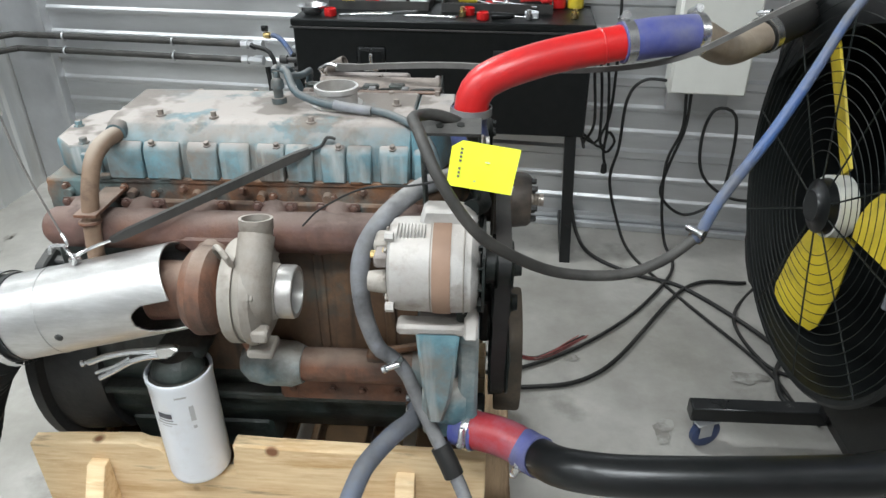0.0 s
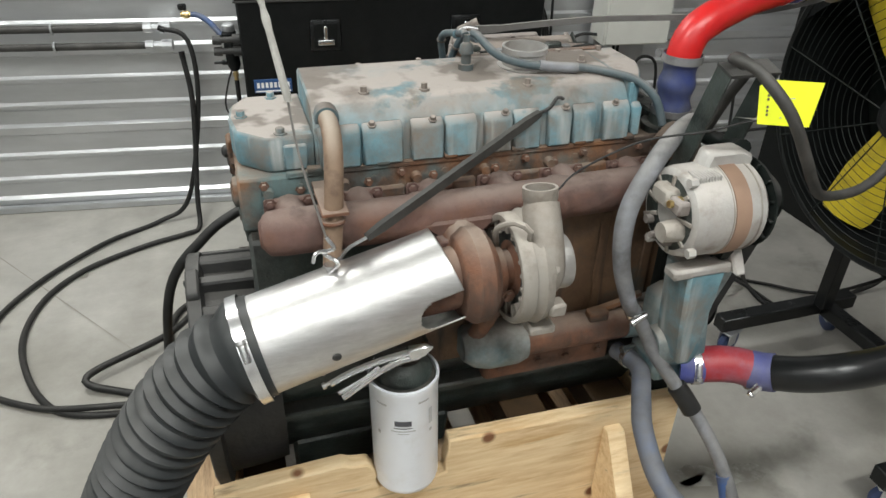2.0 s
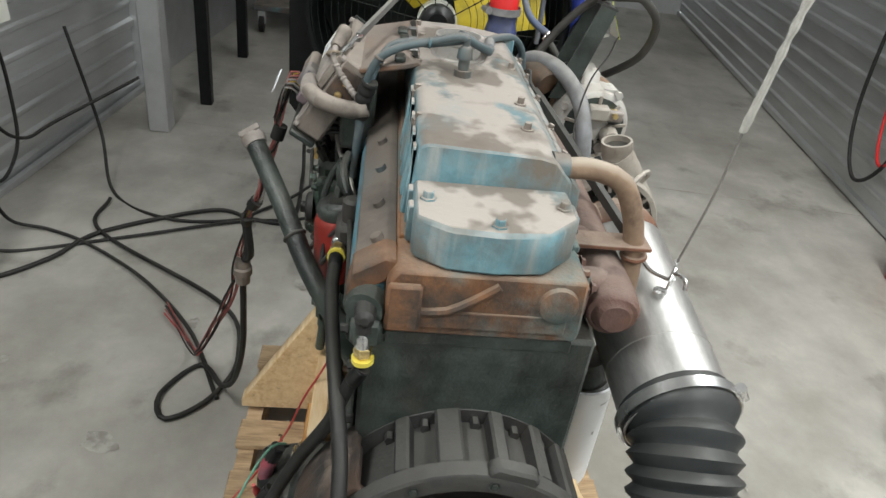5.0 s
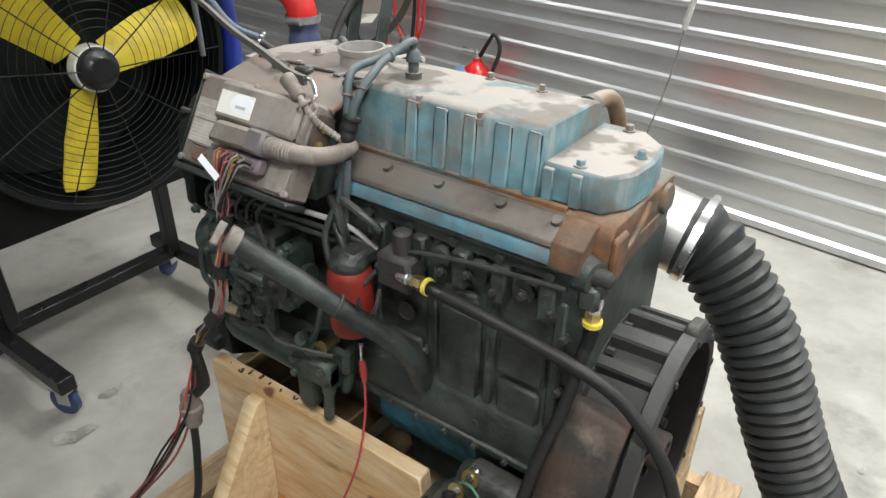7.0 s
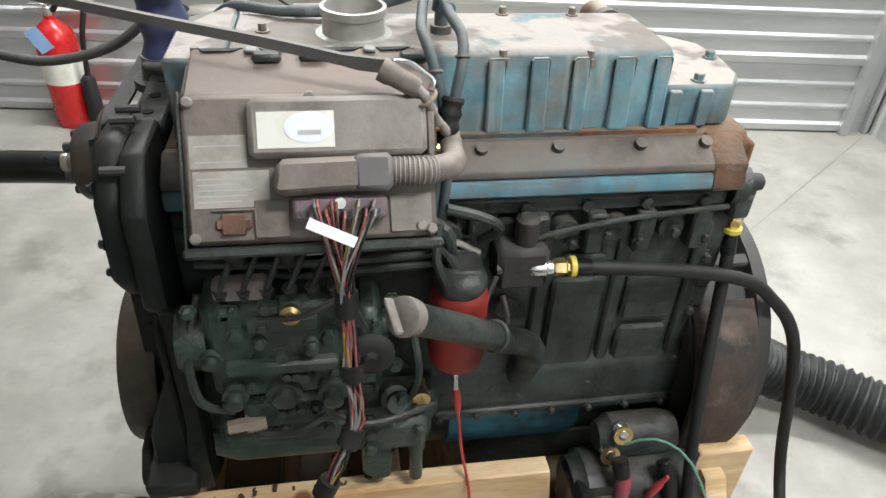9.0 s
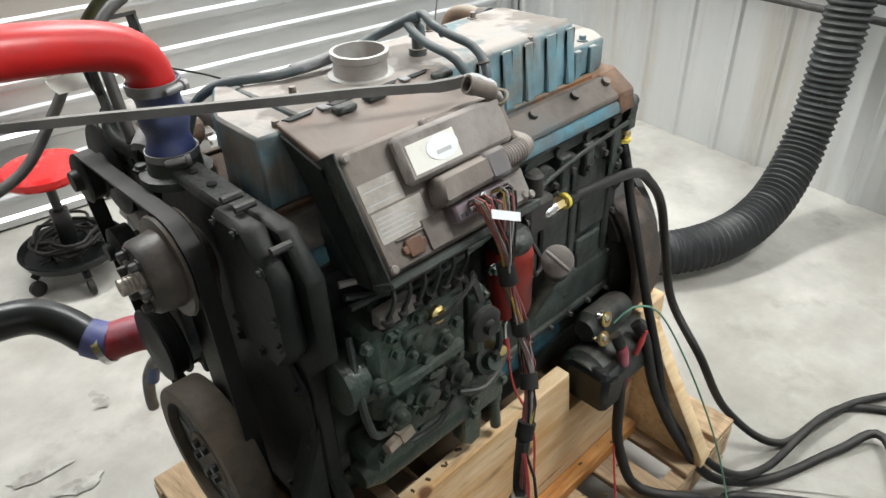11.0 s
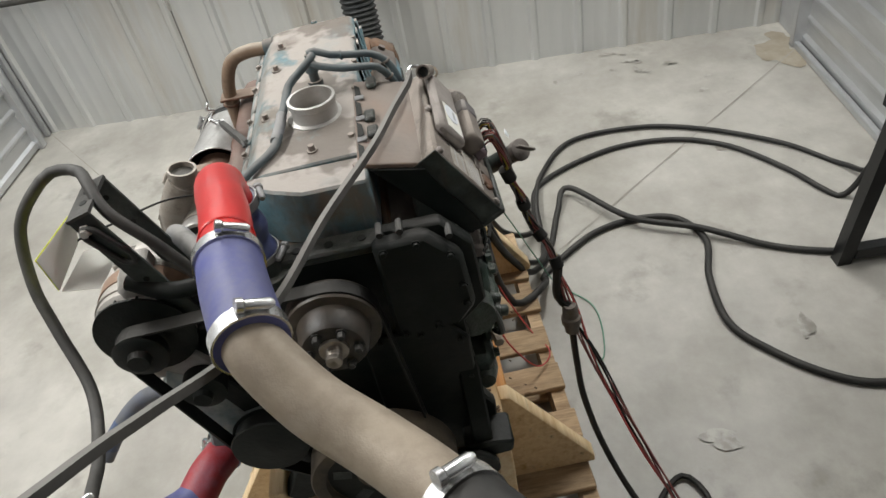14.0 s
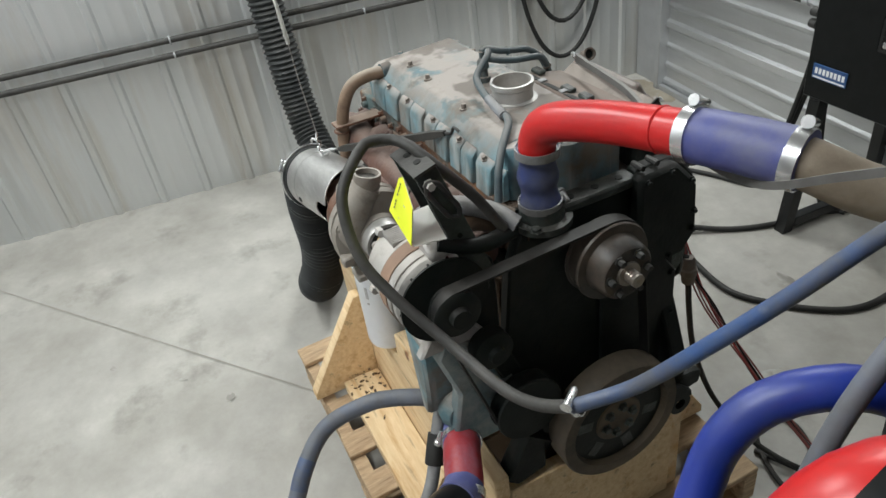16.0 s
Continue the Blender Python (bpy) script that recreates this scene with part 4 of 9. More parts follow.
# exhaust manifold
bm = tube(B(), [(-0.352, -0.172, 0.950), (-0.30, -0.174, 0.951), (0.0, -0.174, 0.950), (0.30, -0.172, 0.953), (0.352, -0.165, 0.956)], lambda s: (0.037 + (0.003 if (s % 0.245) < 0.02 else 0)) * (1 if 0.03 < s < 0.68 else max(0.25, 1 - (max(0.03 - s, s - 0.68) / 0.032) ** 2) ** 0.5), 20, 0.006)
for x in (-0.30, -0.19, -0.07, 0.055, 0.17, 0.30):
    tube(bm, [(x, -0.128, 0.966), (x, -0.150, 0.966), (x + 0.012, -0.175, 0.956)], 0.026, 12)
    box(bm, (x - 0.04, -0.136, 0.942), (x + 0.04, -0.1235, 0.988), 0.004)
    bolt(bm, (x - 0.030, -0.136, 0.982), (0, -1, 0), 0.007)
    bolt(bm, (x + 0.030, -0.136, 0.982), (0, -1, 0), 0.007)
prism(bm, [(-0.075, 0.925), (-0.005, 0.925), (0.03, 0.955), (-0.11, 0.955)], "y", -0.215, -0.150, 0.004)
part("exhaust_manifold", bm, "manifold", eng, "brown-rusted cast exhaust manifold")

# turbocharger
turbo = part("turbocharger", box(B(), (-0.082, -0.235, 0.915), (0.002, -0.165, 0.932), 0.004), "manifold", eng, "turbocharger, rusty turbine and pale compressor")
bm = lathe(B(), (-0.068, -0.268, 0.885), (1, 0, 0), [(0, 0.052), (0.005, 0.066), (0.022, 0.078), (0.045, 0.076), (0.058, 0.062), (0.066, 0.045)], 36)
tube(bm, [(-0.04, -0.19, 0.925), (-0.04, -0.215, 0.918), (-0.042, -0.24, 0.90)], 0.034, 14)
cyl(bm, (-0.064, -0.268, 0.885), (-0.13, -0.268, 0.882), 0.050, 0.052, 28)
part("turbine_housing", bm, "rust", turbo, "round rusty turbine housing")
bm = lathe(B(), (-0.004, -0.270, 0.888), (1, 0, 0), [(0, 0.04), (0.012, 0.040), (0.014, 0.03), (0.026, 0.032), (0.03, 0.046), (0.04, 0.046)], 24)
bolt(bm, (0.012, -0.305, 0.86), (0, -1, 0), 0.008)
tube(bm, [(0.012, -0.27, 0.85), (0.008, -0.25, 0.79), (0.0, -0.20, 0.70)], 0.016, 10)
part("bearing_housing", bm, "rust", turbo)
bm = lathe(B(), (0.030, -0.272, 0.890), (1, 0, 0), [(0, 0.070), (0.006, 0.086), (0.014, 0.090), (0.020, 0.094), (0.034, 0.090), (0.044, 0.070), (0.050, 0.050), (0.062, 0.046)], 40)
vane = B()
for k in range(18):
    a = k * math.tau / 18
    cy, cz = -0.272 + 0.072 * math.cos(a), 0.890 + 0.072 * math.sin(a)
    box(vane, (-0.012, -0.0035, -0.013), (-0.0005, 0.0035, 0.011), 0.001, Matrix.Translation((0.030, cy, cz)) @ Matrix.Rotation(a - math.pi / 2, 4, "X"))
for a in (0.4, 1.6, 2.7, 3.8, 5.2):
    bolt(bm, (0.064, -0.272 + 0.083 * math.cos(a), 0.890 + 0.083 * math.sin(a)), (1, 0, 0), 0.007)
tube(bm, [(0.058, -0.30, 0.865), (0.062, -0.325, 0.91), (0.064, -0.30, 0.965), (0.066, -0.275, 1.0)], lambda s: 0.030 - 0.006 * abs(s - 0.1), 16)
lathe(bm, (0.066, -0.2745, 0.998), (0.0, 0.22, 1), [(0, 0.026), (0.010, 0.026), (0.012, 0.0275), (0.030, 0.0275), (0.030, 0.023), (0.01, 0.023)], 24)
lathe(bm, (0.013, -0.272, 0.890), (1, 0, 0), [(0, 0.079), (0, 0.087), (0.004, 0.090), (0.022, 0.090), (0.022, 0.079), (0, 0.079)], 44, cap=False)
box(bm, (0.060, -0.362, 0.845), (0.088, -0.335, 0.868), 0.004)
box(bm, (0.040, -0.34, 0.795), (0.085, -0.29, 0.812), 0.004)
part("compressor_housing", bm, "turboalu", turbo, "pale dusty aluminium compressor housing")
pieces("vane", vane, "turboalu", turbo)
bm = lathe(B(), (0.090, -0.272, 0.890), (1, 0, 0), [(0, 0.041), (0.004, 0.046), (0.026, 0.046), (0.030, 0.044), (0.030, 0.037), (0.004, 0.034)], 32)
part("inlet_ring", bm, "castneck", turbo, "bright machined inlet ring")
part("backplate", lathe(B(), (0.026, -0.272, 0.890), (1, 0, 0), [(0, 0.045), (0, 0.080), (0.003, 0.080), (0.003, 0.045), (0, 0.045)], 40, cap=False), "black", turbo)
part("outlet_dark", lathe(B(), (0.066, -0.2705, 1.016), (0.0, 0.22, 1), [(0, 0.0225), (0.001, 0.0225)], 24), "black", turbo)
part("inlet_dark", lathe(B(), (0.096, -0.272, 0.890), (1, 0, 0), [(0, 0.034), (0.001, 0.034)], 24), "black", turbo)
tube_bm = tube(B(), [(0.034, -0.31, 0.955), (0.030, -0.325, 0.985), (0.012, -0.31, 0.995), (-0.005, -0.28, 0.97), (0.004, -0.26, 0.93)], 0.005, 8)
part("oil_line", tube_bm, "turboalu", turbo)

# oil cooler tube
bm = tube(B(), [(0.06, -0.205, 0.678), (0.20, -0.202, 0.676), (0.315, -0.198, 0.672)], 0.033, 20)
part("cooler_tube", bm, "rust", eng, "rust-brown oil cooler tube")
bm = lathe(B(), (0.095, -0.207, 0.678), (-1, 0.05, 0), [(0, 0.036), (0.02, 0.044), (0.07, 0.046), (0.10, 0.04), (0.12, 0.025)], 20)
box(bm, (-0.02, -0.20, 0.63), (0.05, -0.152, 0.70), 0.01)
lathe(bm, (0.305, -0.198, 0.672), (1, 0, 0), [(0, 0.035), (0.02, 0.037), (0.05, 0.034), (0.05, 0.028), (0.08, 0.028)], 18)
box(bm, (0.33, -0.215, 0.645), (0.39, -0.150, 0.70), 0.008)
pieces("cooler_end", bm, "aluteal", eng, "teal-flecked end casting")
bm = tube(B(), [(0.23, -0.205, 0.712), (0.28, -0.205, 0.722), (0.34, -0.19, 0.725)], 0.008, 8)
box(bm, (0.22, -0.225, 0.700), (0.26, -0.20, 0.722), 0.004)
part("cooler_strap", bm, "rustorange", eng)

# oil filter
oil = part("oil_filter", lathe(B(), (-0.140, -0.238, 0.424), (-0.012, 0.012, 1), [(0, 0.044), (0.002, 0.052), (0.008, 0.0585), (0.018, 0.061), (0.244, 0.061), (0.248, 0.063), (0.258, 0.063), (0.2585, 0.0585), (0.250, 0.057)], 44), "whitecan", eng, "clean white spin-on oil filter")
part("rim", lathe(B(), (-0.143, -0.235, 0.672), (-0.012, 0.012, 1), [(0, 0.0565), (0.004, 0.0565), (0.008, 0.05)], 36), "black", oil)
bm = lathe(B(), (-0.143, -0.2345, 0.6805), (-0.012, 0.012, 1), [(0, 0.050), (0.012, 0.050), (0.024, 0.043), (0.036, 0.034)], 28)
box(bm, (-0.19, -0.235, 0.692), (-0.09, -0.150, 0.724), 0.012)
part("filter_head", bm, "black", eng)


def on_can(ang, z, w, h, name, material):
    """A printed patch that follows the can."""
    bm = B()
    n = 6
    rows = []
    for i in range(n + 1):
        a = radians(ang) + (i / n - 0.5) * w / 0.0615 - math.pi / 2
        rows.append([bm.verts.new((-0.140 - 0.012 * (zz - 0.424) + 0.0615 * math.cos(a), -0.238 + 0.012 * (zz - 0.424) + 0.0615 * math.sin(a), zz)) for zz in (z + 0.058 - h / 2, z + 0.058 + h / 2)])
    for p, q in zip(rows, rows[1:]):
        bm.faces.new((p[0], q[0], q[1], p[1]))
    part(name, bm, material, oil)


on_can(-16, 0.555, 0.030, 0.012, "logo", "print_dark")
on_can(-16, 0.544, 0.032, 0.002, "logo_bar", "print_dark")
on_can(-16, 0.537, 0.044, 0.003, "print_bar", "print_grey")
on_can(-16, 0.531, 0.020, 0.002, "print_bar", "print_grey")
on_can(34, 0.557, 0.009, 0.036, "print_bar", "print_grey")
on_can(34, 0.524, 0.007, 0.007, "print_bar", "print_grey")
on_can(-60, 0.523, 0.006, 0.008, "print_bar", "print_grey")
on_can(20, 0.598, 0.022, 0.004, "print_bar", "print_grey")
on_can(-52, 0.592, 0.020, 0.004, "print_bar", "print_grey")

# flywheel housing, open to the rear
bm = B()
n = 48
CZ = 0.566
BELL = Matrix.Translation((-0.35, 0, 0)) @ Matrix.Diagonal((0.915, 0.865, 1, 1)) @ Matrix.Translation((0.35, 0, 0))


def housing_r(a):
    """Outline of the housing: round above, squarer at the foot."""
    return 0.238 + 0.012 * max(0.0, -math.sin(a)) ** 3


rings = []
for x, f, zf in ((-0.350, 0.85, 0.87), (-0.40, 0.885, 0.89), (-0.468, 0.905, 0.905), (-0.474, 1.0, 1.0), (-0.497, 1.0, 1.0), (-0.500, 0.985, 0.985), (-0.500, 0.885, 0.885), (-0.42, 0.86, 0.86), (-0.415, 0.30, 0.30)):
    row = []
    for k in range(n):
        a = k * math.tau / n
        r = housing_r(a)
        row.append(bm.verts.new((x, math.cos(a) * r * f, CZ + math.sin(a) * r * zf)))
    rings.append(row)
for p, q in zip(rings, rings[1:]):
    for k in range(n):
        bm.faces.new((p[k], p[(k + 1) % n], q[(k + 1) % n], q[k]))
bm.faces.new(rings[0][::-1])
bm.transform(BELL)
hs = part("flywheel_housing", bm, "bell", eng, "open dark iron flywheel housing")
bm = B()
for deg, wide in ((64, 0.012), (82, 0.020), (101, 0.012), (119, 0.012), (135, 0.016)):
    m = Matrix.Translation((0, 0, CZ)) @ Matrix.Rotation(radians(deg) - math.pi / 2, 4, "X")
    prism(bm, [(-0.4745, 0.19), (-0.4745, 0.2375), (-0.462, 0.2365), (-0.372, 0.2345), (-0.352, 0.225), (-0.345, 0.19)], "y", -wide, wide, 0.004, m)
    cyl(bm, (m @ Vector((-0.372, wide + 0.016, 0.212))), (m @ Vector((-0.388, wide + 0.016, 0.212))), 0.008, 0.008, 6)
bm.transform(BELL)
pieces("housing_rib", bm, "bell", hs)
boss = prism(B(), [(-0.036, 0.225), (-0.038, 0.243), (-0.026, 0.251), (0.030, 0.250), (0.040, 0.241), (0.040, 0.225)], "x", -0.499, -0.474, 0.004, Matrix.Translation((0, 0, CZ)) @ Matrix.Rotation(radians(104) - math.pi / 2, 4, "X"))
boss.transform(BELL)
part("flange_boss", boss, "bell", hs)
bm = B()
rows = []
for k in range(29):
    a = radians(26 + k * 4)
    rows.append([bm.verts.new((x, f * math.cos(a), CZ + f * math.sin(a))) for x, f in ((-0.350, 0.19), (-0.350, 0.2325), (-0.353, 0.2345), (-0.369, 0.2345), (-0.373, 0.2315), (-0.375, 0.19))])
for p, q in zip(rows, rows[1:]):
    for k in range(6):
        bm.faces.new((p[k], p[(k + 1) % 6], q[(k + 1) % 6], q[k]))
bm.faces.new(rows[0][::-1])
bm.faces.new(rows[-1])
bm.transform(BELL)
part("housing_shoulder", bm, "bell", hs)
bm = B()
for k in range(12):
    a = k * math.tau / 12 + 0.13
    bolt(bm, (-0.5005, 0.222 * math.cos(a), CZ + 0.222 * math.sin(a)), (-1, 0, 0), 0.006, 0.004)
bm.transform(BELL)
pieces("flange_bolt", bm, "black", hs)
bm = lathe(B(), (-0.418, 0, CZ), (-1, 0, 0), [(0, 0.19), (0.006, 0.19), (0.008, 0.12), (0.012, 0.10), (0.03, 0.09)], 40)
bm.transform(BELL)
# dark sheet round the bore, stands in for the shade in there
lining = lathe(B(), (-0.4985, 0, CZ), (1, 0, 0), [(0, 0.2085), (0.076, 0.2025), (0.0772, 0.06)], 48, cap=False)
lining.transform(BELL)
part("liner", lining, "belldark", hs, "inside lining with shade put into its colour")
part("flexplate", bm, "belldark", eng, "rusty flexplate inside the housing, colour darkened for shade")
bm = lathe(B(), (-0.447, 0, CZ), (-1, 0, 0), [(0, 0.034), (0.034, 0.033), (0.037, 0.030), (0.037, 0.022), (0.005, 0.020)], 28)
part("crank_hub", bm, "rustpatch", eng, "rusty crankshaft hub")
bm = B()
for k in range(8):
    a = k * math.tau / 8
    bolt(bm, (-0.447, 0.066 * math.cos(a), CZ + 0.066 * math.sin(a)), (-1, 0, 0), 0.010, 0.012)
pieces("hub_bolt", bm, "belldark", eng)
# rust-brown cheek of the housing on the module side
bm = B()
rows = []
for k in range(15):
    a = radians(-55 + k * 7.6)
    row = []
    for x, f in ((-0.352, 0.955), (-0.395, 0.965), (-0.399, 0.940), (-0.458, 0.950), (-0.467, 0.935), (-0.468, 0.84)):
        r = housing_r(a) * f
        row.append(bm.verts.new((x, math.cos(a) * r, CZ + math.sin(a) * r)))
    rows.append(row)
for p, q in zip(rows, rows[1:]):
    for k in range(5):
        bm.faces.new((p[k], p[k + 1], q[k + 1], q[k]))
bm.transform(BELL @ Matrix.Diagonal((1, 1.19, 1, 1)))
ck = part("rusty_cheek", bm, "rustpatch", hs, "rust-brown cheek")
ck.modifiers.new("skin", "SOLIDIFY").thickness = 0.012


# front gear case
bm = prism(B(), [(-0.13, 1.025), (0.10, 1.03), (0.10, 1.05), (0.19, 1.05), (0.235, 0.995), (0.24, 0.87), (0.20, 0.83), (0.205, 0.62), (0.225, 0.58), (0.22, 0.50), (0.15, 0.46), (-0.12, 0.46), (-0.17, 0.56), (-0.185, 0.75), (-0.16, 0.95)], "x", 0.3865, 0.413, 0.004)
gear = part("front_plate", bm, "blackfront", eng, "black gear case plate")
bm = prism(B(), [(0.085, 1.052), (0.165, 1.056), (0.215, 1.0), (0.222, 0.895), (0.19, 0.855), (0.085, 0.85)], "x", 0.4135, 0.446, 0.008)
part("gear_cover", bm, "blackfront", eng, "black boxed gear cover")
bm = prism(B(), [(0.02, 0.84), (0.17, 0.84), (0.20, 0.80), (0.20, 0.58), (0.16, 0.52), (0.02, 0.52)], "x", 0.4135, 0.424, 0.004)
part("lower_cover", bm, "blackfront", eng)
bm = B()
for y, z in ((0.10, 1.062), (0.20, 1.035), (0.13, 1.062)):
    cyl(bm, (0.405, y, z), (0.432, y, z), 0.0055, 0.0055, 8)
pieces("stud", bm, "bell", eng)
bm = B()
for y, z in ((0.10, 1.040), (0.150, 1.045), (0.196, 1.012), (0.207, 0.945), (0.207, 0.905), (0.155, 0.868), (0.10, 0.862)):
    bolt(bm, (0.446, y, z), (1, 0, 0), 0.005, 0.006)
for y, z in ((0.185, 0.80), (0.19, 0.70), (0.185, 0.59), (0.10, 0.535), (0.05, 0.83), (0.12, 0.83)):
    bolt(bm, (0.424, y, z), (1, 0, 0), 0.005, 0.006)
pieces("cover_bolt", bm, "blackfront", gear)
bm = box(B(), (0.382, -0.075, 1.026), (0.425, 0.10, 1.044), 0.004)
part("top_bar", bm, "black", eng)
bm = B()
for y in (-0.03, 0.02, 0.07):
    cyl(bm, (0.405, y, 1.044), (0.405, y, 1.0455), 0.007, 0.007, 10)
pieces("bar_hole", bm, "blackfront", eng)
bm = prism(B(), [(0.4135, 0.74), (0.461, 0.615), (0.467, 0.535), (0.463, 0.478), (0.4135, 0.48)], "y", 0.168, 0.206, 0.004)
part("lower_bracket", bm, "blackfront", eng)
bm = prism(B(), [(0.15, 0.545), (0.212, 0.55), (0.245, 0.543), (0.240, 0.510), (0.15, 0.500)], "x", 0.405, 0.476, 0.005)
foot = part("mount_foot", bm, "blackfront", eng, "black engine mount foot")
part("lug", prism(B(), [(0.09, 0.555), (0.175, 0.548), (0.204, 0.520), (0.208, 0.500), (0.180, 0.5095), (0.160, 0.5005), (0.1535, 0.478), (0.10, 0.505)], "x", 0.478, 0.492, 0.003), "blackfront", foot)
part("lifting_eye", ring(B(), (0.478, 0.182, 0.483), (1, 0, 0), 0.0135, 0.0275, 0.014, 24), "blackfront", foot)
bm = prism(B(), [(-0.17, 0.56), (-0.13, 0.56), (-0.13, 0.45), (-0.20, 0.435), (-0.225, 0.46)], "x", 0.40, 0.445, 0.005)
part("mount_foot", bm, "blackfront", eng)

# black accessory plate behind the belt
bm = prism(B(), [(-0.1865, 0.99), (-0.24, 1.005), (-0.33, 0.93), (-0.325, 0.88), (-0.265, 0.80), (-0.245, 0.64), (-0.20, 0.57), (-0.1865, 0.57)], "x", 0.392, 0.412, 0.004)
part("accessory_plate", bm, "blackfront", eng, "black accessory plate behind the belt")
bm = B()
for y, z in ((-0.21, 0.95), (-0.22, 0.80), (-0.215, 0.66), (-0.30, 0.91), (-0.205, 0.60)):
    bolt(bm, (0.412, y, z), (1, 0, 0), 0.007, 0.012)
pieces("plate_bolt", bm, "bell", eng)

# crank damper and pulleys
CR = (0.465, 0.0, 0.575)
bm = lathe(B(), CR, (1, 0, 0), [(0, 0.098), (0, 0.134), (0.004, 0.136), (0.050, 0.136), (0.054, 0.133), (0.054, 0.110), (0.040, 0.107), (0.034, 0.060), (0.044, 0.050), (0.044, 0.0)], 56)
dm = part("crank_damper", bm, surf("worn_iron_rim", (0.035, 0.030, 0.025), (0.085, 0.071, 0.055), 10, (0.5, 0.75), bump=0.2, c3=(0.16, 0.122, 0.085), cover=0.46, scale3=6, edge3=0.3, spec=0.3), eng, "large worn crankshaft damper")
part("face", lathe(B(), (0.502, 0, 0.575), (1, 0, 0), [(0, 0.1055), (0.003, 0.1055), (0.004, 0.06)], 40), "blackfront", dm)
bm = B()
for k in range(6):
    a = k * math.tau / 6 + 0.3
    bolt(bm, (0.507, 0.032 * math.cos(a), 0.575 + 0.032 * math.sin(a)), (1, 0, 0), 0.008, 0.01)
    box(bm, (0.5055, -0.012, 0.062), (0.5065, 0.012, 0.096), 0.0, Matrix.Translation((0, 0, 0.575)) @ Matrix.Rotation(a, 4, "X"))
pieces("hub_bolt", bm, "black", dm)
FP = (0.432, 0.0, 0.942)
bm = lathe(B(), FP, (1, 0, 0), [(0, 0.045), (0.014, 0.045), (0.014, 0.072), (0.018, 0.074), (0.020, 0.069), (0.046, 0.069), (0.048, 0.074), (0.052, 0.072), (0.052, 0.056), (0.056, 0.055), (0.084, 0.052), (0.090, 0.047), (0.090, 0.030), (0.086, 0.0)], 48)
fp = part("fan_hub", bm, surf("hub_iron", (0.016, 0.0145, 0.013), (0.046, 0.040, 0.035), 12, (0.35, 0.6), bump=0.25, c3=(0.11, 0.085, 0.065), cover=0.34, scale3=9, edge3=0.3), eng, "bare fan hub pulley")
bm = lathe(B(), (0.520, 0, 0.942), (1, 0, 0), [(0, 0.023), (0.006, 0.022), (0.006, 0.0125), (0.010, 0.0115), (0.012, 0.0125), (0.015, 0.0115), (0.017, 0.0125), (0.020, 0.0115), (0.022, 0.0125), (0.028, 0.012), (0.028, 0.006), (0.024, 0.0)], 24)
part("shaft_end", bm, surf("worn_shaft", (0.30, 0.26, 0.22), (0.42, 0.38, 0.34), 30, (0.3, 0.5), metal=0.7, bump=0.1), fp, "worn threaded shaft end")
bm = B()
for k in range(6):
    a = k * math.tau / 6
    bolt(bm, (0.521, 0.037 * math.cos(a), 0.942 + 0.037 * math.sin(a)), (1, 0, 0), 0.0062, 0.012)
pieces("hub_stud", bm, "bell", fp)
# serpentine belt
AP, TP, WP = (-0.285, 0.966), (-0.235, 0.858), (-0.180, 0.690)


def belt_loop():
    cs = ((AP, 0.038), ((0.0, 0.942), 0.071), ((0.0, 0.575), 0.100), (WP, 0.060))
    pts = sorted((c[0] + r * math.cos(a), c[1] + r * math.sin(a)) for c, r in cs for a in [k * math.tau / 72 for k in range(72)])

    def half(ps):
        h = []
        for p in ps:
            while len(h) > 1 and (h[-1][0] - h[-2][0]) * (p[1] - h[-2][1]) - (h[-1][1] - h[-2][1]) * (p[0] - h[-2][0]) <= 0:
                h.pop()
            h.append(p)
        return h[:-1]
    return half(pts) + half(pts[::-1])


loop = belt_loop()
cy, cz = sum(p[0] for p in loop) / len(loop), sum(p[1] for p in loop) / len(loop)
bm = B()
rows = []
for y, z in loop:
    d = Vector((y - cy, z - cz)).normalized() * 0.005
    rows.append([bm.verts.new(p) for p in ((0.4525, y, z), (0.4775, y, z), (0.4775, y + d.x, z + d.y), (0.4525, y + d.x, z + d.y))])
for i in range(len(rows)):
    a, b = rows[i], rows[(i + 1) % len(rows)]
    for k in range(4):
        bm.faces.new((a[k], a[(k + 1) % 4], b[(k + 1) % 4], b[k]))
part("drive_belt", bm, "rubber", eng, "black ribbed drive belt")
bm = lathe(B(), (0.448, *WP), (1, 0, 0), [(0, 0.03), (0.002, 0.066), (0.006, 0.068), (0.008, 0.062), (0.032, 0.062), (0.034, 0.068), (0.038, 0.066), (0.040, 0.03), (0.044, 0.0)], 36)
part("water_pump_pulley", bm, "blackfront", eng)
bm = lathe(B(), (0.450, *TP), (1, 0, 0), [(0, 0.02), (0.0, 0.036), (0.028, 0.036), (0.030, 0.030), (0.034, 0.016), (0.044, 0.014), (0.044, 0.0)], 28)
prism(bm, [(TP[0] - 0.02, TP[1] + 0.01), (TP[0] + 0.02, TP[1] + 0.015), (-0.17, 0.76), (-0.21, 0.75)], "x", 0.43, 0.448, 0.004)
part("belt_tensioner", bm, "blackfront", eng)
bm = prism(B(), [(-0.30, 0.88), (-0.19, 0.80), (-0.17, 0.66), (-0.20, 0.60), (-0.27, 0.60), (-0.31, 0.64), (-0.29, 0.74), (-0.32, 0.84)], "x", 0.395, 0.43, 0.006)
lathe(bm, (0.33, -0.27, 0.665), (1, 0, 0), [(0, 0.03), (0.02, 0.045), (0.06, 0.05), (0.08, 0.04)], 20)
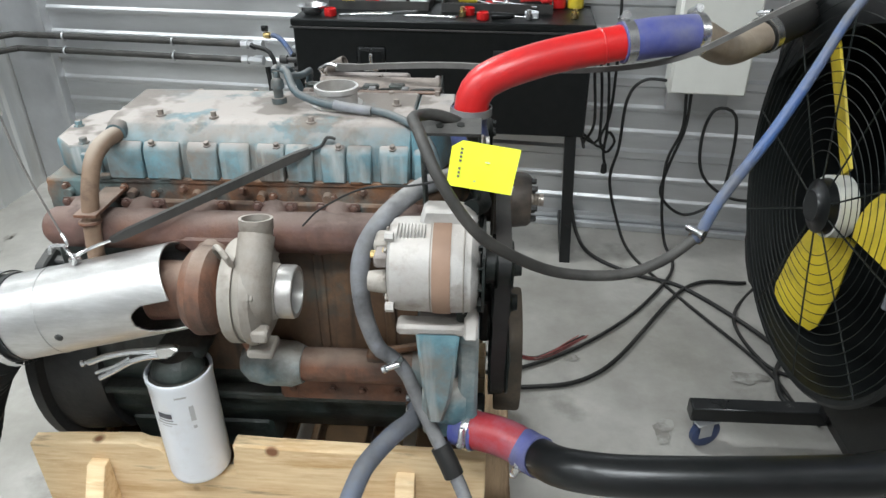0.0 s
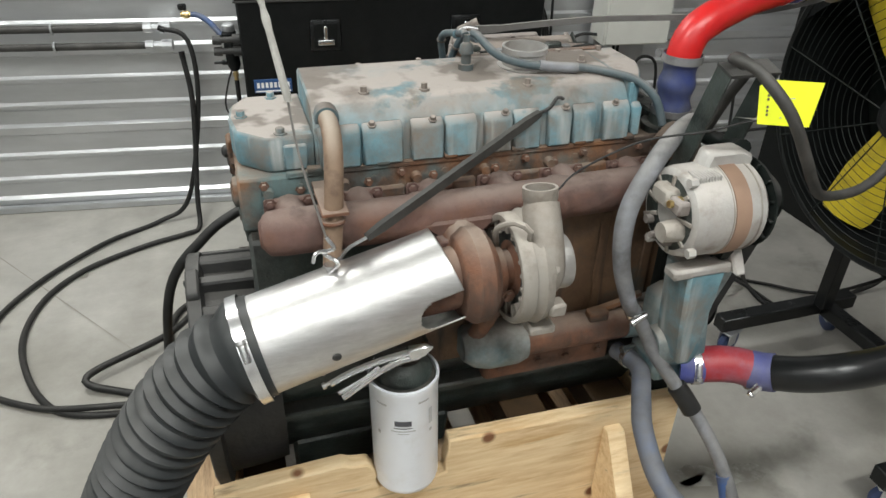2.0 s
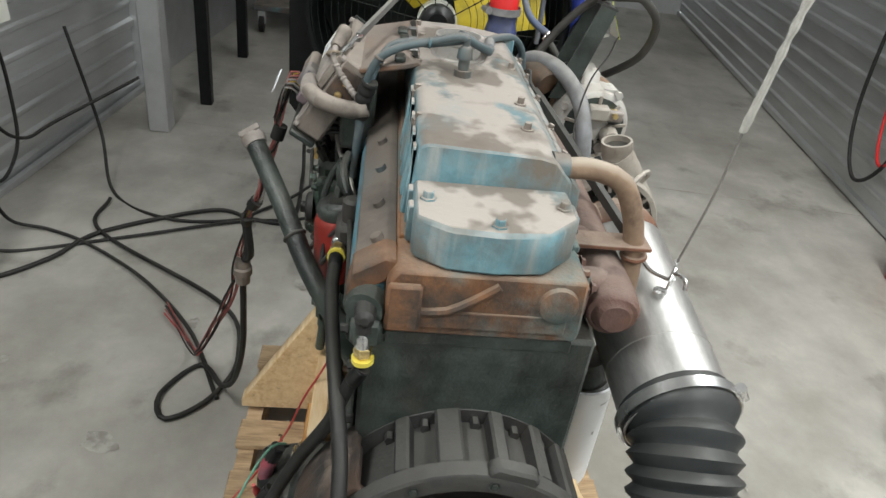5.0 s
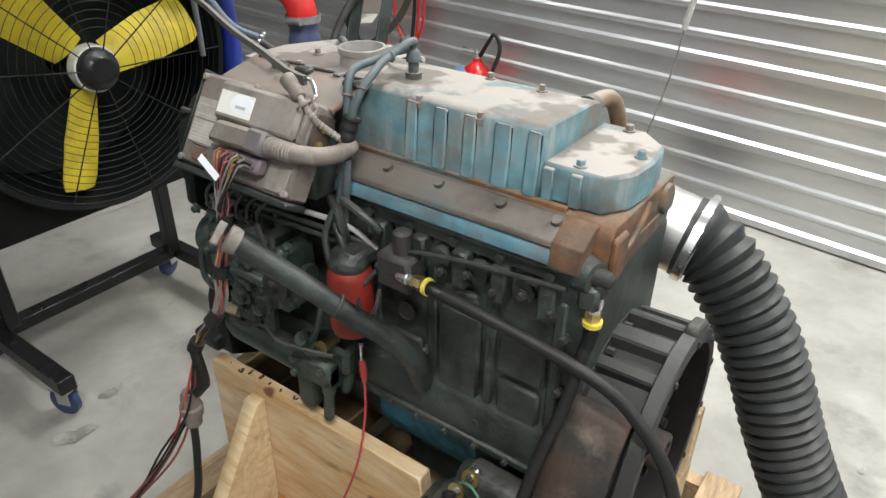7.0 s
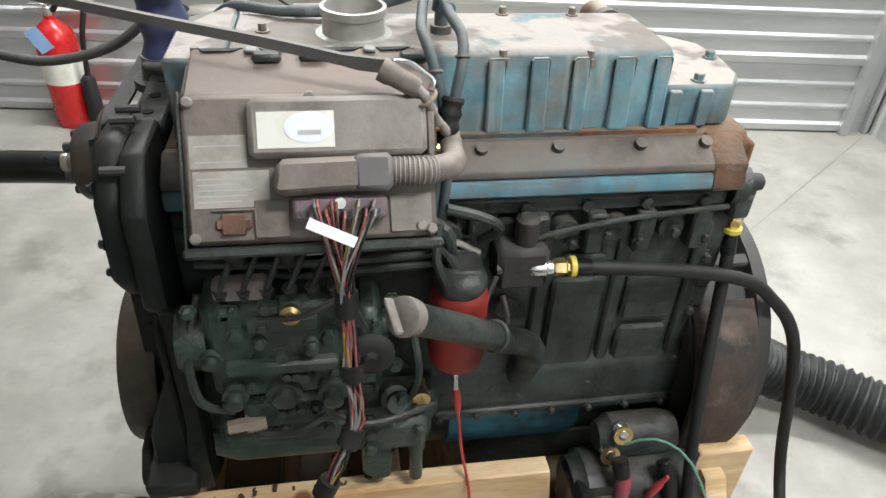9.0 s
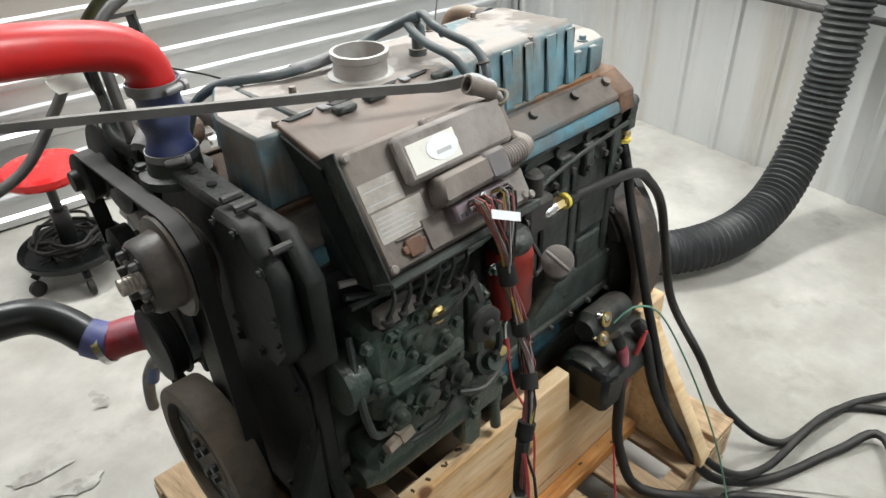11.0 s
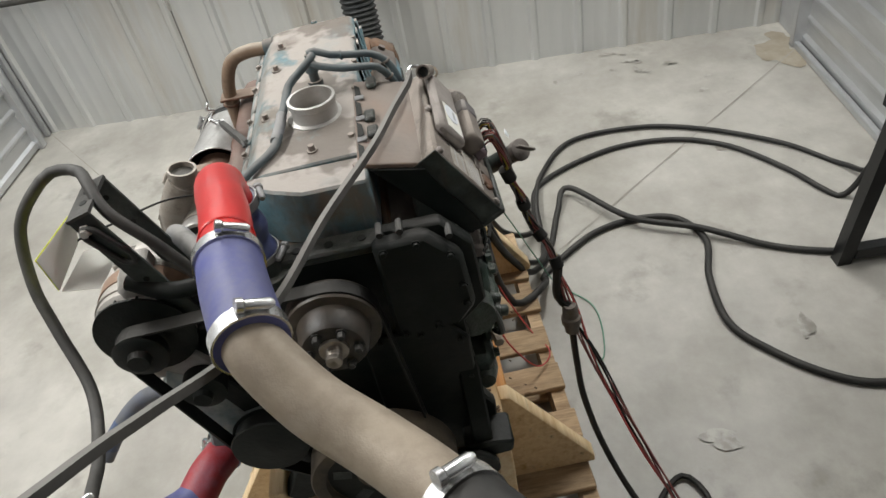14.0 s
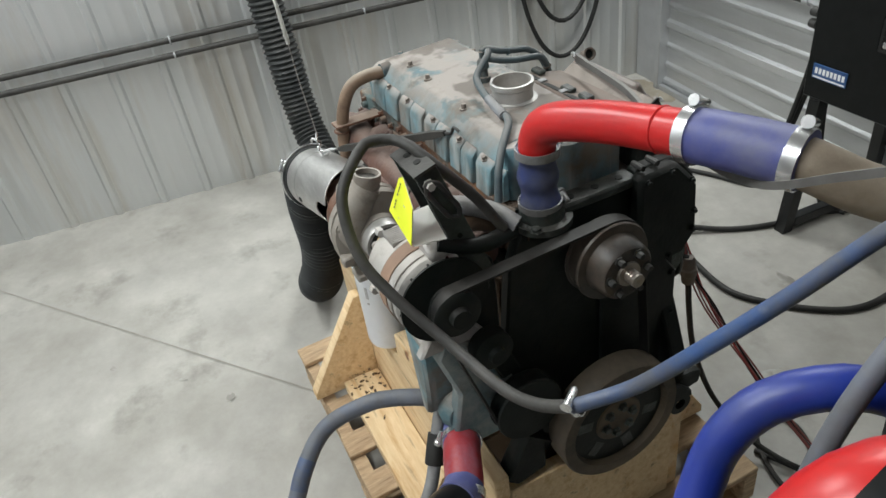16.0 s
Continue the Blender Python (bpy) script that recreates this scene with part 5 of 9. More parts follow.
box(bm, (0.33, -0.30, 0.585), (0.40, -0.20, 0.64), 0.012)
prism(bm, [(0.335, 0.755), (0.372, 0.772), (0.418, 0.742), (0.425, 0.68), (0.412, 0.615), (0.380, 0.598), (0.350, 0.618), (0.338, 0.67)], "y", -0.262, -0.205, 0.010)
lathe(bm, (0.372, -0.262, 0.725), (0, -1, 0.1), [(0, 0.024), (0.008, 0.022), (0.012, 0.014), (0.018, 0.012)], 16)
lathe(bm, (0.392, -0.262, 0.655), (0, -1, 0), [(0, 0.028), (0.010, 0.026), (0.016, 0.018)], 18)
box(bm, (0.345, -0.272, 0.672), (0.400, -0.258, 0.690), 0.004)
for x, z in ((0.352, 0.742), (0.412, 0.722), (0.416, 0.640), (0.356, 0.625)):
    bolt(bm, (x, -0.262, z), (0, -1, 0), 0.008, 0.010)
part("pump_casting", bm, "aluteal", eng, "grey and teal water pump casting")
bm = prism(B(), [(0.325, 0.865), (0.40, 0.865), (0.385, 0.72), (0.37, 0.66), (0.345, 0.66), (0.335, 0.74)], "y", -0.335, -0.26, 0.006)
part("alternator_bracket", bm, "blue", eng, "teal alternator bracket")

# alternator
alt = part("alternator", lathe(B(), (0.287, -0.293, 0.966), (1, 0, 0), [(0, 0.045), (0, 0.066), (0.005, 0.0725), (0.018, 0.0755), (0.060, 0.0765), (0.066, 0.077), (0.100, 0.077), (0.106, 0.0765), (0.128, 0.075), (0.138, 0.066), (0.142, 0.045)], 48), "alu", eng, "dusty pale alternator with a brown band")
part("band", ring(B(), (0.370, -0.293, 0.966), (1, 0, 0), 0.076, 0.079, 0.028, 48), surf("brown_band", (0.24, 0.15, 0.10), (0.31, 0.20, 0.14), 12, (0.6, 0.8), bump=0.1), alt, "brown laminated band")
bm = B()
for k in range(13):
    a = radians(140 + k * 10 if k < 9 else -40 - (k - 9) * 10)
    box(bm, (0.2855, 0.040, -0.004), (0.2875, 0.062, 0.004), 0, Matrix.Translation((0, -0.293, 0.966)) @ Matrix.Rotation(a, 4, "X"))
pieces("vent_slot", bm, "black", alt)
part("rear_recess", lathe(B(), (0.2866, -0.293, 0.966), (-1, 0, 0), [(0, 0.030), (0.0006, 0.030), (0.0006, 0.062), (0, 0.062)], 40, cap=False), "black", alt, "dark open rear")
bm = B()
for k in range(9):
    box(bm, (0.2815, 0.028, -0.0035), (0.2858, 0.066, 0.0035), 0.001, Matrix.Translation((0, -0.293, 0.966)) @ Matrix.Rotation(k * math.tau / 9 + 0.2, 4, "X"))
pieces("rear_spoke", bm, "turboalu", alt)
bm = lathe(B(), (0.430, -0.290, 0.966), (1, 0, 0), [(0, 0.03), (0.002, 0.077), (0.006, 0.077), (0.008, 0.03), (0.022, 0.03), (0.022, 0.037), (0.025, 0.041), (0.028, 0.037), (0.046, 0.037), (0.048, 0.041), (0.051, 0.037), (0.052, 0.018), (0.064, 0.016), (0.064, 0.0)], 40)
part("pulley", bm, "blackfront", alt, "black fan disc and pulley")
bm = lathe(B(), (0.288, -0.327, 0.952), (-1, 0, 0), [(0, 0.020), (0.02, 0.018), (0.034, 0.016)], 16)
box(bm, (0.262, -0.315, 0.985), (0.290, -0.270, 1.015), 0.005)
pieces("regulator", bm, "turboalu", alt)
part("seam", torus(B(), (0.353, -0.293, 0.966), (1, 0, 0), 0.0768, 0.0012, 48, 6), "turboalu", alt)
part("seam", torus(B(), (0.404, -0.293, 0.966), (1, 0, 0), 0.0768, 0.0014, 48, 6), "turboalu", alt)
bm = B()
for k in range(9):
    box(bm, (0.3005 + k * 0.0052, -0.330, 1.030), (0.3028 + k * 0.0052, -0.300, 1.0425), 0.0008)
pieces("cooling_fin", bm, "alu", alt)
bm = B()
for k in range(14):
    a = k * math.tau / 14
    box(bm, (0.4255, 0.060, -0.0018), (0.4335, 0.0765, 0.0018), 0.0005, Matrix.Translation((0, -0.290, 0.966)) @ Matrix.Rotation(a, 4, "X"))
pieces("fan_vane", bm, "blackfront", alt)
bm = B()
for k in range(4):
    a = k * math.tau / 4 + 0.5
    cyl(bm, (0.284, -0.293 + 0.079 * math.cos(a), 0.966 + 0.079 * math.sin(a)), (0.297, -0.293 + 0.079 * math.cos(a), 0.966 + 0.079 * math.sin(a)), 0.008, 0.008, 6)
pieces("through_bolt", bm, "alu", alt)
bm = box(B(), (0.266, -0.345, 0.985), (0.289, -0.300, 1.008), 0.004)
for y, z, r in ((-0.255, 0.935, 0.009), (-0.275, 0.915, 0.007), (-0.31, 0.925, 0.012), (-0.262, 0.99, 0.007)):
    cyl(bm, (0.289, y, z), (0.274, y, z), r, r * 0.85, 10)
pieces("rear_fitting", bm, "ecmlight", alt)
bm = lathe(B(), (0.285, -0.325, 0.998), (-1, 0, 0.1), [(0, 0.012), (0.008, 0.012), (0.008, 0.006), (0.026, 0.006)], 6)
part("terminal", bm, "brass", alt, "brass terminal")
bm = prism(B(), [(0.33, 1.03), (0.42, 1.03), (0.425, 1.052), (0.40, 1.066), (0.34, 1.066)], "y", -0.30, -0.262, 0.006)
prism(bm, [(-0.35, 0.855), (-0.22, 0.855), (-0.25, 0.90), (-0.32, 0.90)], "x", 0.405, 0.428, 0.004)
box(bm, (0.295, -0.335, 0.852), (0.41, -0.30, 0.872), 0.005)
pieces("mounting_ear", bm, "alu", alt)
# U-shaped strap bracket: two slanting arms, a slotted head between them and a long boss on the front arm
lift = part("lifting_bracket", prism(B(), [(-0.302, 1.187), (-0.268, 1.197), (-0.218, 1.05), (-0.195, 0.985), (-0.238, 0.985), (-0.256, 1.04)], "x", 0.420, 0.425, 0.001), "black", eng, "black slotted bracket standing over the alternator")
part("arm", prism(B(), [(-0.302, 1.187), (-0.268, 1.197), (-0.218, 1.05), (-0.200, 1.0), (-0.240, 1.0), (-0.256, 1.04)], "x", 0.336, 0.341, 0.001), "black", lift)
bm = leaf(B(), [(0.336, -0.304, 1.190), (0.425, -0.304, 1.190), (0.425, -0.268, 1.2005), (0.336, -0.268, 1.2005)], 0.005)
part("head_plate", bm, "bell", lift)
bm = B()
for x, y, z in ((0.365, -0.287, 1.1952), (0.395, -0.284, 1.1961)):
    cyl(bm, (x, y, z), (x, y - 0.0002, z + 0.0008), 0.0058, 0.0058, 14)
for x, y, z, e in ((0.3412, -0.280, 1.165, 1), (0.3412, -0.262, 1.115, 1), (0.4252, -0.246, 1.068, 1)):
    cyl(bm, (x, y, z), (x + 0.0008 * e, y, z), 0.0045, 0.0045, 12)
pieces("hole", bm, "blackfront", lift)
bm = B()
loop = [Vector((0.4285, -0.281 + 0.030 * k / 8, 1.166 - 0.052 * k / 8)) for k in range(9)]
side = Vector((0, 0.87, 0.50)) * 0.0105
tube(bm, [loop[0] - side, *[p - side for p in loop[2:7]], loop[8] - side * 0.9, loop[8] + Vector((0, 0.006, -0.0095)), loop[8] + side * 0.9, *[p + side for p in loop[6:1:-1]], loop[0] + side, loop[0] + Vector((0, -0.006, 0.0095)), loop[0] - side], 0.0042, 8, 0.004)
part("slotted_boss", bm, "bell", lift)
part("slot_nut", lathe(B(), (0.424, -0.284, 1.172), (1, 0, 0), [(0, 0.009), (0.004, 0.009), (0.004, 0.0065), (0.013, 0.0065)], 6), "alu", lift)
bm = tube(B(), [(0.412, -0.28, 1.06), (0.43, -0.22, 1.04), (0.42, -0.15, 1.035)], 0.014, 10)
part("adjuster_link", bm, "blackfront", eng)

# thermostat neck and hoses that leave it
bm = lathe(B(), (0.405, -0.085, 1.018), (0, -0.02, 1), [(0, 0.050), (0.012, 0.050), (0.014, 0.038), (0.034, 0.036)], 28)
bolt(bm, (0.37, -0.12, 1.03), (0, 0, 1), 0.008)
bolt(bm, (0.44, -0.12, 1.03), (0, 0, 1), 0.008)
part("thermostat_neck", bm, "black", eng)
bm = tube(B(), [(0.385, -0.135, 1.025), (0.36, -0.17, 1.04), (0.33, -0.19, 1.03)], 0.026, 14)
part("outlet_elbow", bm, "brownblock", eng)

# breather tube at the rear
bm = tube(B(), [(-0.228, -0.098, 1.10), (-0.229, -0.135, 1.102), (-0.232, -0.178, 1.088), (-0.238, -0.205, 1.04), (-0.245, -0.218, 0.97), (-0.252, -0.22, 0.89), (-0.255, -0.215, 0.82)], 0.0145, 16)
br = part("breather_tube", bm, surf("brown_dusty_tube", (0.15, 0.095, 0.06), (0.25, 0.17, 0.115), 16, (0.6, 0.8), bump=0.25, c3=(0.10, 0.062, 0.042), cover=0.35, scale3=10, dust=(0.33, 0.28, 0.225), dusty=0.55), eng, "brown dusty breather tube")
part("tube_bracket", box(B(), (-0.262, -0.235, 1.0), (-0.222, -0.12, 1.006), 0.001, Matrix.Translation((0, 0, 0))), "rust", eng)
part("tube_collar", torus(B(), (-0.245, -0.218, 0.985), (0, -0.1, -1), 0.0155, 0.004, 24, 8), "rust", br)

# control module on its tilted face
EM = Matrix(((-0.966, 0, 0, 0.335), (0, -0.512, 0.819, 0.290), (0, 0.819, 0.512, 0.993), (0, 0, 0, 1)))
mod = part("control_module", box(B(), (0, 0, -0.05), (0.268, 0.160, 0.0), 0.005, EM), "ecm", eng, "dusty grey-brown control module on the right side")
part("end_plate", box(B(), (-0.004, -0.004, -0.062), (-0.0005, 0.164, 0.0), 0.001, EM), "black", mod, "black end plate")
part("top_cover", box(B(), (0.070, 0.090, 0.0), (0.259, 0.154, 0.020), 0.006, EM), "ecmlight", mod, "paler dusty cover")
part("cable_boot", prism(B(), [(0.092, 0.056), (0.100, 0.088), (0.214, 0.090), (0.216, 0.054), (0.098, 0.050)], "z", 0.0, 0.036, 0.006, EM), "ecm", mod)
bm = tube(B(), [EM @ Vector(p) for p in ((0.212, 0.073, 0.018), (0.25, 0.072, 0.018), (0.278, 0.075, 0.008), (0.292, 0.082, -0.018), (0.296, 0.098, -0.055), (0.296, 0.118, -0.075))], 0.0145, 14)
part("boot_conduit", bm, "ecm", mod)
part("boot_sleeve", box(B(), (0.178, 0.052, 0.0), (0.219, 0.0915, 0.0375), 0.005, EM), "sleevegrey", mod, "grey plastic sleeve")
run = spline([EM @ Vector(p) for p in ((0.222, 0.0725, 0.018), (0.25, 0.072, 0.018), (0.268, 0.0735, 0.0125))], 0.0045)
for p, q in zip(run, run[1:]):
    part("conduit_rib", torus(B(), p, q - p, 0.0145, 0.0014, 20, 6), "ecmlight", mod)
part("lower_panel", box(B(), (0.071, 0.006, 0.0), (0.108, 0.047, 0.0035), 0.001, EM), "ecm", mod)
part("lower_panel", box(B(), (0.216, 0.006, 0.0), (0.262, 0.048, 0.003), 0.001, EM), "ecmlight", mod, "paler corner panel")
part("side_lip", box(B(), (0.2595, 0.088, 0.0), (0.268, 0.156, 0.012), 0.002, EM), "ecm", mod)
part("square_frame", box(box(B(), (0.026, 0.036, 0.0), (0.072, 0.0385, 0.004), 0.0008, EM), (0.0705, 0.008, 0.0), (0.073, 0.0358, 0.004), 0.0008, EM), "ecm", mod)
part("open_connector", box(B(), (0.112, 0.022, 0.0), (0.212, 0.048, 0.022), 0.004, EM), "purple", mod, "open mauve wiring connector")
part("connector_screw", lathe(B(), EM @ Vector((0.162, 0.040, 0.022)), EM.to_3x3() @ Vector((0, 0, 1)), [(0, 0.006), (0.004, 0.006), (0.004, 0.003), (0.006, 0.003)], 14), "bright", mod)
bm = B()
for i in range(12):
    box(bm, (0.118 + i * 0.0075, 0.027, 0.022), (0.122 + i * 0.0075, 0.033, 0.0235), 0, EM)
pieces("pin_row", bm, "print_dark", mod)
for (u0, u1, v0, v1, h) in ((0.080, 0.160, 0.100, 0.138, 0.0206), (0.007, 0.066, 0.082, 0.117, 0.0006), (0.009, 0.088, 0.040, 0.079, 0.0006)):
    part("label_plate", box(B(), (u0, v0, h - 0.0012), (u1, v1, h + 0.0004), 0, EM), "whitepaper" if h > 0.01 else "oldlabel", mod, "peeling white label" if h > 0.01 else "yellowed dusty label")
bm = B()
for i in range(5):
    box(bm, (0.013, 0.046 + i * 0.006, 0.0011), (0.058 + 0.006 * (i % 3), 0.0475 + i * 0.006, 0.0016), 0, EM)
for v in (0.088, 0.105):
    box(bm, (0.012, v, 0.0011), (0.06, v + 0.0014, 0.0016), 0, EM)
box(bm, (0.122, 0.113, 0.0222), (0.146, 0.118, 0.0226), 0, EM)
pieces("print_bar", bm, "print_grey", mod)
part("oval_sticker", prism(B(), [(0.134 + 0.0265 * math.cos(k * math.tau / 28), 0.121 + 0.0165 * math.sin(k * math.tau / 28)) for k in range(28)], "z", 0.0212, 0.0220, 0, EM), "whitecan", mod, "white oval sticker")
bm = box(box(B(), (0.036, 0.010, 0.0), (0.062, 0.034, 0.006), 0.002, EM), (0.030, 0.016, 0.0), (0.068, 0.028, 0.005), 0.002, EM)
part("rusty_square", bm, "rust", mod)
bm = B()
for u, v in ((0.008, 0.152), (0.262, 0.152), (0.262, 0.008), (0.008, 0.008), (0.135, 0.156), (0.25, 0.012)):
    lathe(bm, EM @ Vector((u, v, -0.002)), EM.to_3x3() @ Vector((0, 0, 1)), [(0, 0.006), (0.006, 0.006), (0.008, 0.004)], 10)
pieces("module_screw", bm, "ecmlight", mod)
part("lower_rail", box(B(), (-0.006, -0.014, -0.045), (0.275, -0.002, 0.004), 0.003, EM), "black", eng)
bm = prism(B(), [(0.086, 1.124), (0.092, 1.130), (0.186, 1.108), (0.184, 1.100), (0.10, 1.118)], "x", 0.068, 0.338, 0.002)
part("module_shelf", bm, surf("shelf_plate", (0.10, 0.085, 0.074), (0.155, 0.132, 0.115), 12, (0.6, 0.85), bump=0.2, c3=(0.26, 0.13, 0.075), cover=0.36, scale3=6, edge3=0.3, dust=(0.20, 0.168, 0.145), dusty=0.6), eng, "dusty shelf between cover and module")
part("shelf_gusset", prism(B(), [(0.104, 1.118), (0.184, 1.100), (0.20, 1.07), (0.25, 0.99), (0.26, 0.965), (0.235, 0.96)], "x", 0.338, 0.343), "blackfront", eng)
for x, y in ((0.252, 0.115), (0.085, 0.12), (0.20, 0.112)):
    bm = box(B(), (x - 0.016, y - 0.008, 1.124), (x + 0.016, y + 0.010, 1.134), 0.003)
    part("shelf_clip", bm, "black", eng)
bm = B()
for xa, xb in ((0.085, 0.128), (0.142, 0.196), (0.214, 0.262), (0.280, 0.330)):
    prism(bm, [(xa, 0.0905), (xb, 0.0915), (xb - 0.006, 0.1015), (xa + 0.012, 0.0995)], "z", 1.1290, 1.1305, 0.0)
pieces("shelf_slot", bm, "blackfront", eng)
bm = B()
for x in (0.135, 0.205, 0.271):
    box(bm, (x - 0.007, 0.090, 1.1285), (x + 0.007, 0.106, 1.1325), 0.0012)
pieces("slot_clip", bm, "dullsteel", eng)
bm = box(B(), (0.09, 0.155, 0.955), (0.34, 0.215, 1.09), 0.006)
part("module_bracket", bm, "black", eng)
plug = part("cable_plug", lathe(B(), (0.092, 0.226, 1.133), (0.038, -0.012, 0.018), [(0, 0.0085), (0.004, 0.0108), (0.030, 0.0112), (0.032, 0.0125), (0.044, 0.0125), (0.044, 0.0095), (0.034, 0.0090)], 18), "ecm", eng, "grey round plug hanging on the strap hook")
part("bore", lathe(B(), (0.1215, 0.2167, 1.147), (0.038, -0.012, 0.018), [(0, 0.0088), (0.0006, 0.0088)], 16), "blackfront", plug)
knot = tube(B(), [(0.094, 0.226, 1.134), (0.084, 0.228, 1.124), (0.078, 0.224, 1.110), (0.072, 0.214, 1.094), (0.062, 0.200, 1.078), (0.054, 0.186, 1.064)], lambda s: 0.0055 + 0.0009 * math.sin(s * 800), 12, 0.003)
part("wrapped_lead", knot, "ecmlight", plug, "yellowed wrapped lead")
part("tie_loop", torus(B(), (0.084, 0.228, 1.124), (0.6, 0.1, 0.8), 0.0115, 0.0022, 22, 6), "brownpipe", plug)
plate = part("end_bracket", box(B(), (0.2690, 0.086, -0.050), (0.2725, 0.146, -0.006), 0.002, EM), "rustorange", eng, "orange-rusted bracket on the module's end")
for v in (0.098, 0.124):
    part("bolt_head", lathe(B(), EM @ Vector((0.2727, v, -0.026)), EM.to_3x3() @ Vector((1, 0, 0)), [(0, 0.0065), (0.005, 0.006), (0.006, 0.003)], 10), "brass", plate)

# fuel injection pump and clutter under the module
bm = box(B(), (0.17, 0.165, 0.72), (0.35, 0.255, 0.885), 0.012)
inj = part("injection_pump", bm, "pumpgreen", eng, "greasy black injection pump")
bm = B()
for i in range(6):
    x = 0.185 + i * 0.026
    lathe(bm, (x, 0.215, 0.885), (0, 0.25, 1), [(0, 0.010), (0.012, 0.010), (0.012, 0.007), (0.028, 0.007)], 8)
for x, z in ((0.20, 0.83), (0.26, 0.80), (0.31, 0.84), (0.235, 0.76), (0.30, 0.75)):
    bolt(bm, (x, 0.255, z), (0, 1, 0), 0.009, 0.01)
box(bm, (0.19, 0.25, 0.775), (0.33, 0.268, 0.795), 0.004)
box(bm, (0.21, 0.25, 0.84), (0.30, 0.262, 0.865), 0.005)
lathe(bm, (0.17, 0.21, 0.80), (-1, 0, 0), [(0, 0.035), (0.02, 0.034), (0.025, 0.02), (0.045, 0.02)], 18)
lathe(bm, (0.35, 0.21, 0.80), (1, 0, 0), [(0, 0.045), (0.036, 0.045)], 24)
pieces("pump_fitting", bm, "pumpgreen", inj)
part("pump_plate", box(B(), (0.266, 0.232, 0.886), (0.330, 0.256, 0.914), 0.005), "ecmlight", inj, "pale data plate casting")
part("brass_plug", lathe(B(), (0.243, 0.262, 0.872), (0, 1, 0.2), [(0, 0.013), (0.008, 0.013), (0.012, 0.008)], 10), "brass", inj)
bm = box(B(), (0.10, 0.168, 0.575), (0.36, 0.240, 0.655), 0.014)
lathe(bm, (0.10, 0.215, 0.60), (1, 0, 0), [(-0.03, 0.024), (0, 0.03), (0.24, 0.03), (0.27, 0.02)], 18)
box(bm, (0.20, 0.225, 0.655), (0.32, 0.25, 0.715), 0.008)
part("pump_lower", bm, "pumpgreen", eng)
bm = lathe(B(), (0.115, 0.20, 0.655), (0, 0.6, 0.4), [(0, 0.022), (0.05, 0.022), (0.052, 0.014), (0.07, 0.014)], 14)
lathe(bm, (0.07, 0.185, 0.60), (0, 0.3, -1), [(0, 0.012), (0.03, 0.014), (0.05, 0.008)], 10)
lathe(bm, (0.13, 0.21, 0.58), (0, 0.4, -1), [(0, 0.014), (0.025, 0.016), (0.04, 0.008)], 10)
box(bm, (0.05, 0.165, 0.60), (0.15, 0.215, 0.66), 0.010)
pieces("drain_valve", bm, "pumpgreen", eng)
bm = box(B(), (0.070, 0.205, 0.578), (0.165, 0.246, 0.640), 0.010)
lathe(bm, (0.084, 0.228, 0.585), (0, 0.1, -1), [(0, 0.014), (0.02, 0.013), (0.022, 0.010), (0.08, 0.010), (0.084, 0.007)], 12)
prism(bm, [(0.118, 0.58), (0.166, 0.60), (0.165, 0.52), (0.146, 0.50), (0.122, 0.505)], "y", 0.205, 0.236, 0.004)
for x, z in ((0.082, 0.625), (0.152, 0.625), (0.152, 0.592)):
    bolt(bm, (x, 0.246, z), (0, 1, 0), 0.008, 0.008)
part("lift_pump", bm, "pumpgreen", eng, "greasy lift pump with a hanging valve")
part("hose_barb", lathe(B(), (0.08, 0.205, 0.677), (0, 1, 0.1), [(0, 0.010), (0.026, 0.010), (0.030, 0.0125), (0.038, 0.0125), (0.038, 0.008), (0.034, 0.0)], 18), "brass", eng, "open brass barb")
part("plug_fitting", lathe(B(), (0.292, 0.248, 0.672), (1, 0.15, 0), [(0, 0.013), (0.026, 0.013), (0.026, 0.010), (0.05, 0.010)], 6), "brownpipe", eng, "dull bronze plug")
for i, (za, zb) in enumerate(((0.945, 0.935), (0.93, 0.90), (0.918, 0.915))):
    part("fuel_line", tube(B(), [(0.35, 0.20 + 0.01 * i, za), (0.25, 0.225, zb), (0.14, 0.215, zb - 0.005), (0.05, 0.19, zb - 0.02), (0.0, 0.172, 0.88)], 0.005, 8), "black" if i else "alu", eng)
part("fuel_line", tube(B(), [(0.07, 0.20, 0.93), (0.04, 0.21, 0.89), (0.035, 0.195, 0.84), (0.02, 0.17, 0.82)], 0.007, 8), "black", eng)
part("fuel_line", tube(B(), [(0.09, 0.18, 0.95), (0.052, 0.205, 0.94), (0.045, 0.20, 0.90), (0.06, 0.18, 0.88)], 0.009, 8), "black", eng)
for x in (0.30, 0.24):
    part("line_clip", lathe(B(), (x, 0.235, 0.935), (0, 0.5, 1), [(0, 0.014), (0.02, 0.014), (0.026, 0.008)], 10), "bell", eng)

part("fuel_filter", lathe(B(), (0.03, 0.210, 0.722), (0, 0, 1), [(0, 0.026), (0.006, 0.035), (0.02, 0.0385), (0.118, 0.0385), (0.130, 0.036), (0.142, 0.026)], 32), "redfilter", eng, "red fuel filter can")
bm = lathe(B(), (0.03, 0.210, 0.856), (0, 0, 1), [(0, 0.033), (0.010, 0.036), (0.022, 0.032), (0.030, 0.02)], 24)
box(bm, (0.0, 0.15, 0.855), (0.06, 0.23, 0.888), 0.008)
part("fuel_filter_head", bm, "black", eng)
bm = box(B(), (-0.09, 0.15, 0.835), (-0.02, 0.205, 0.90), 0.008)
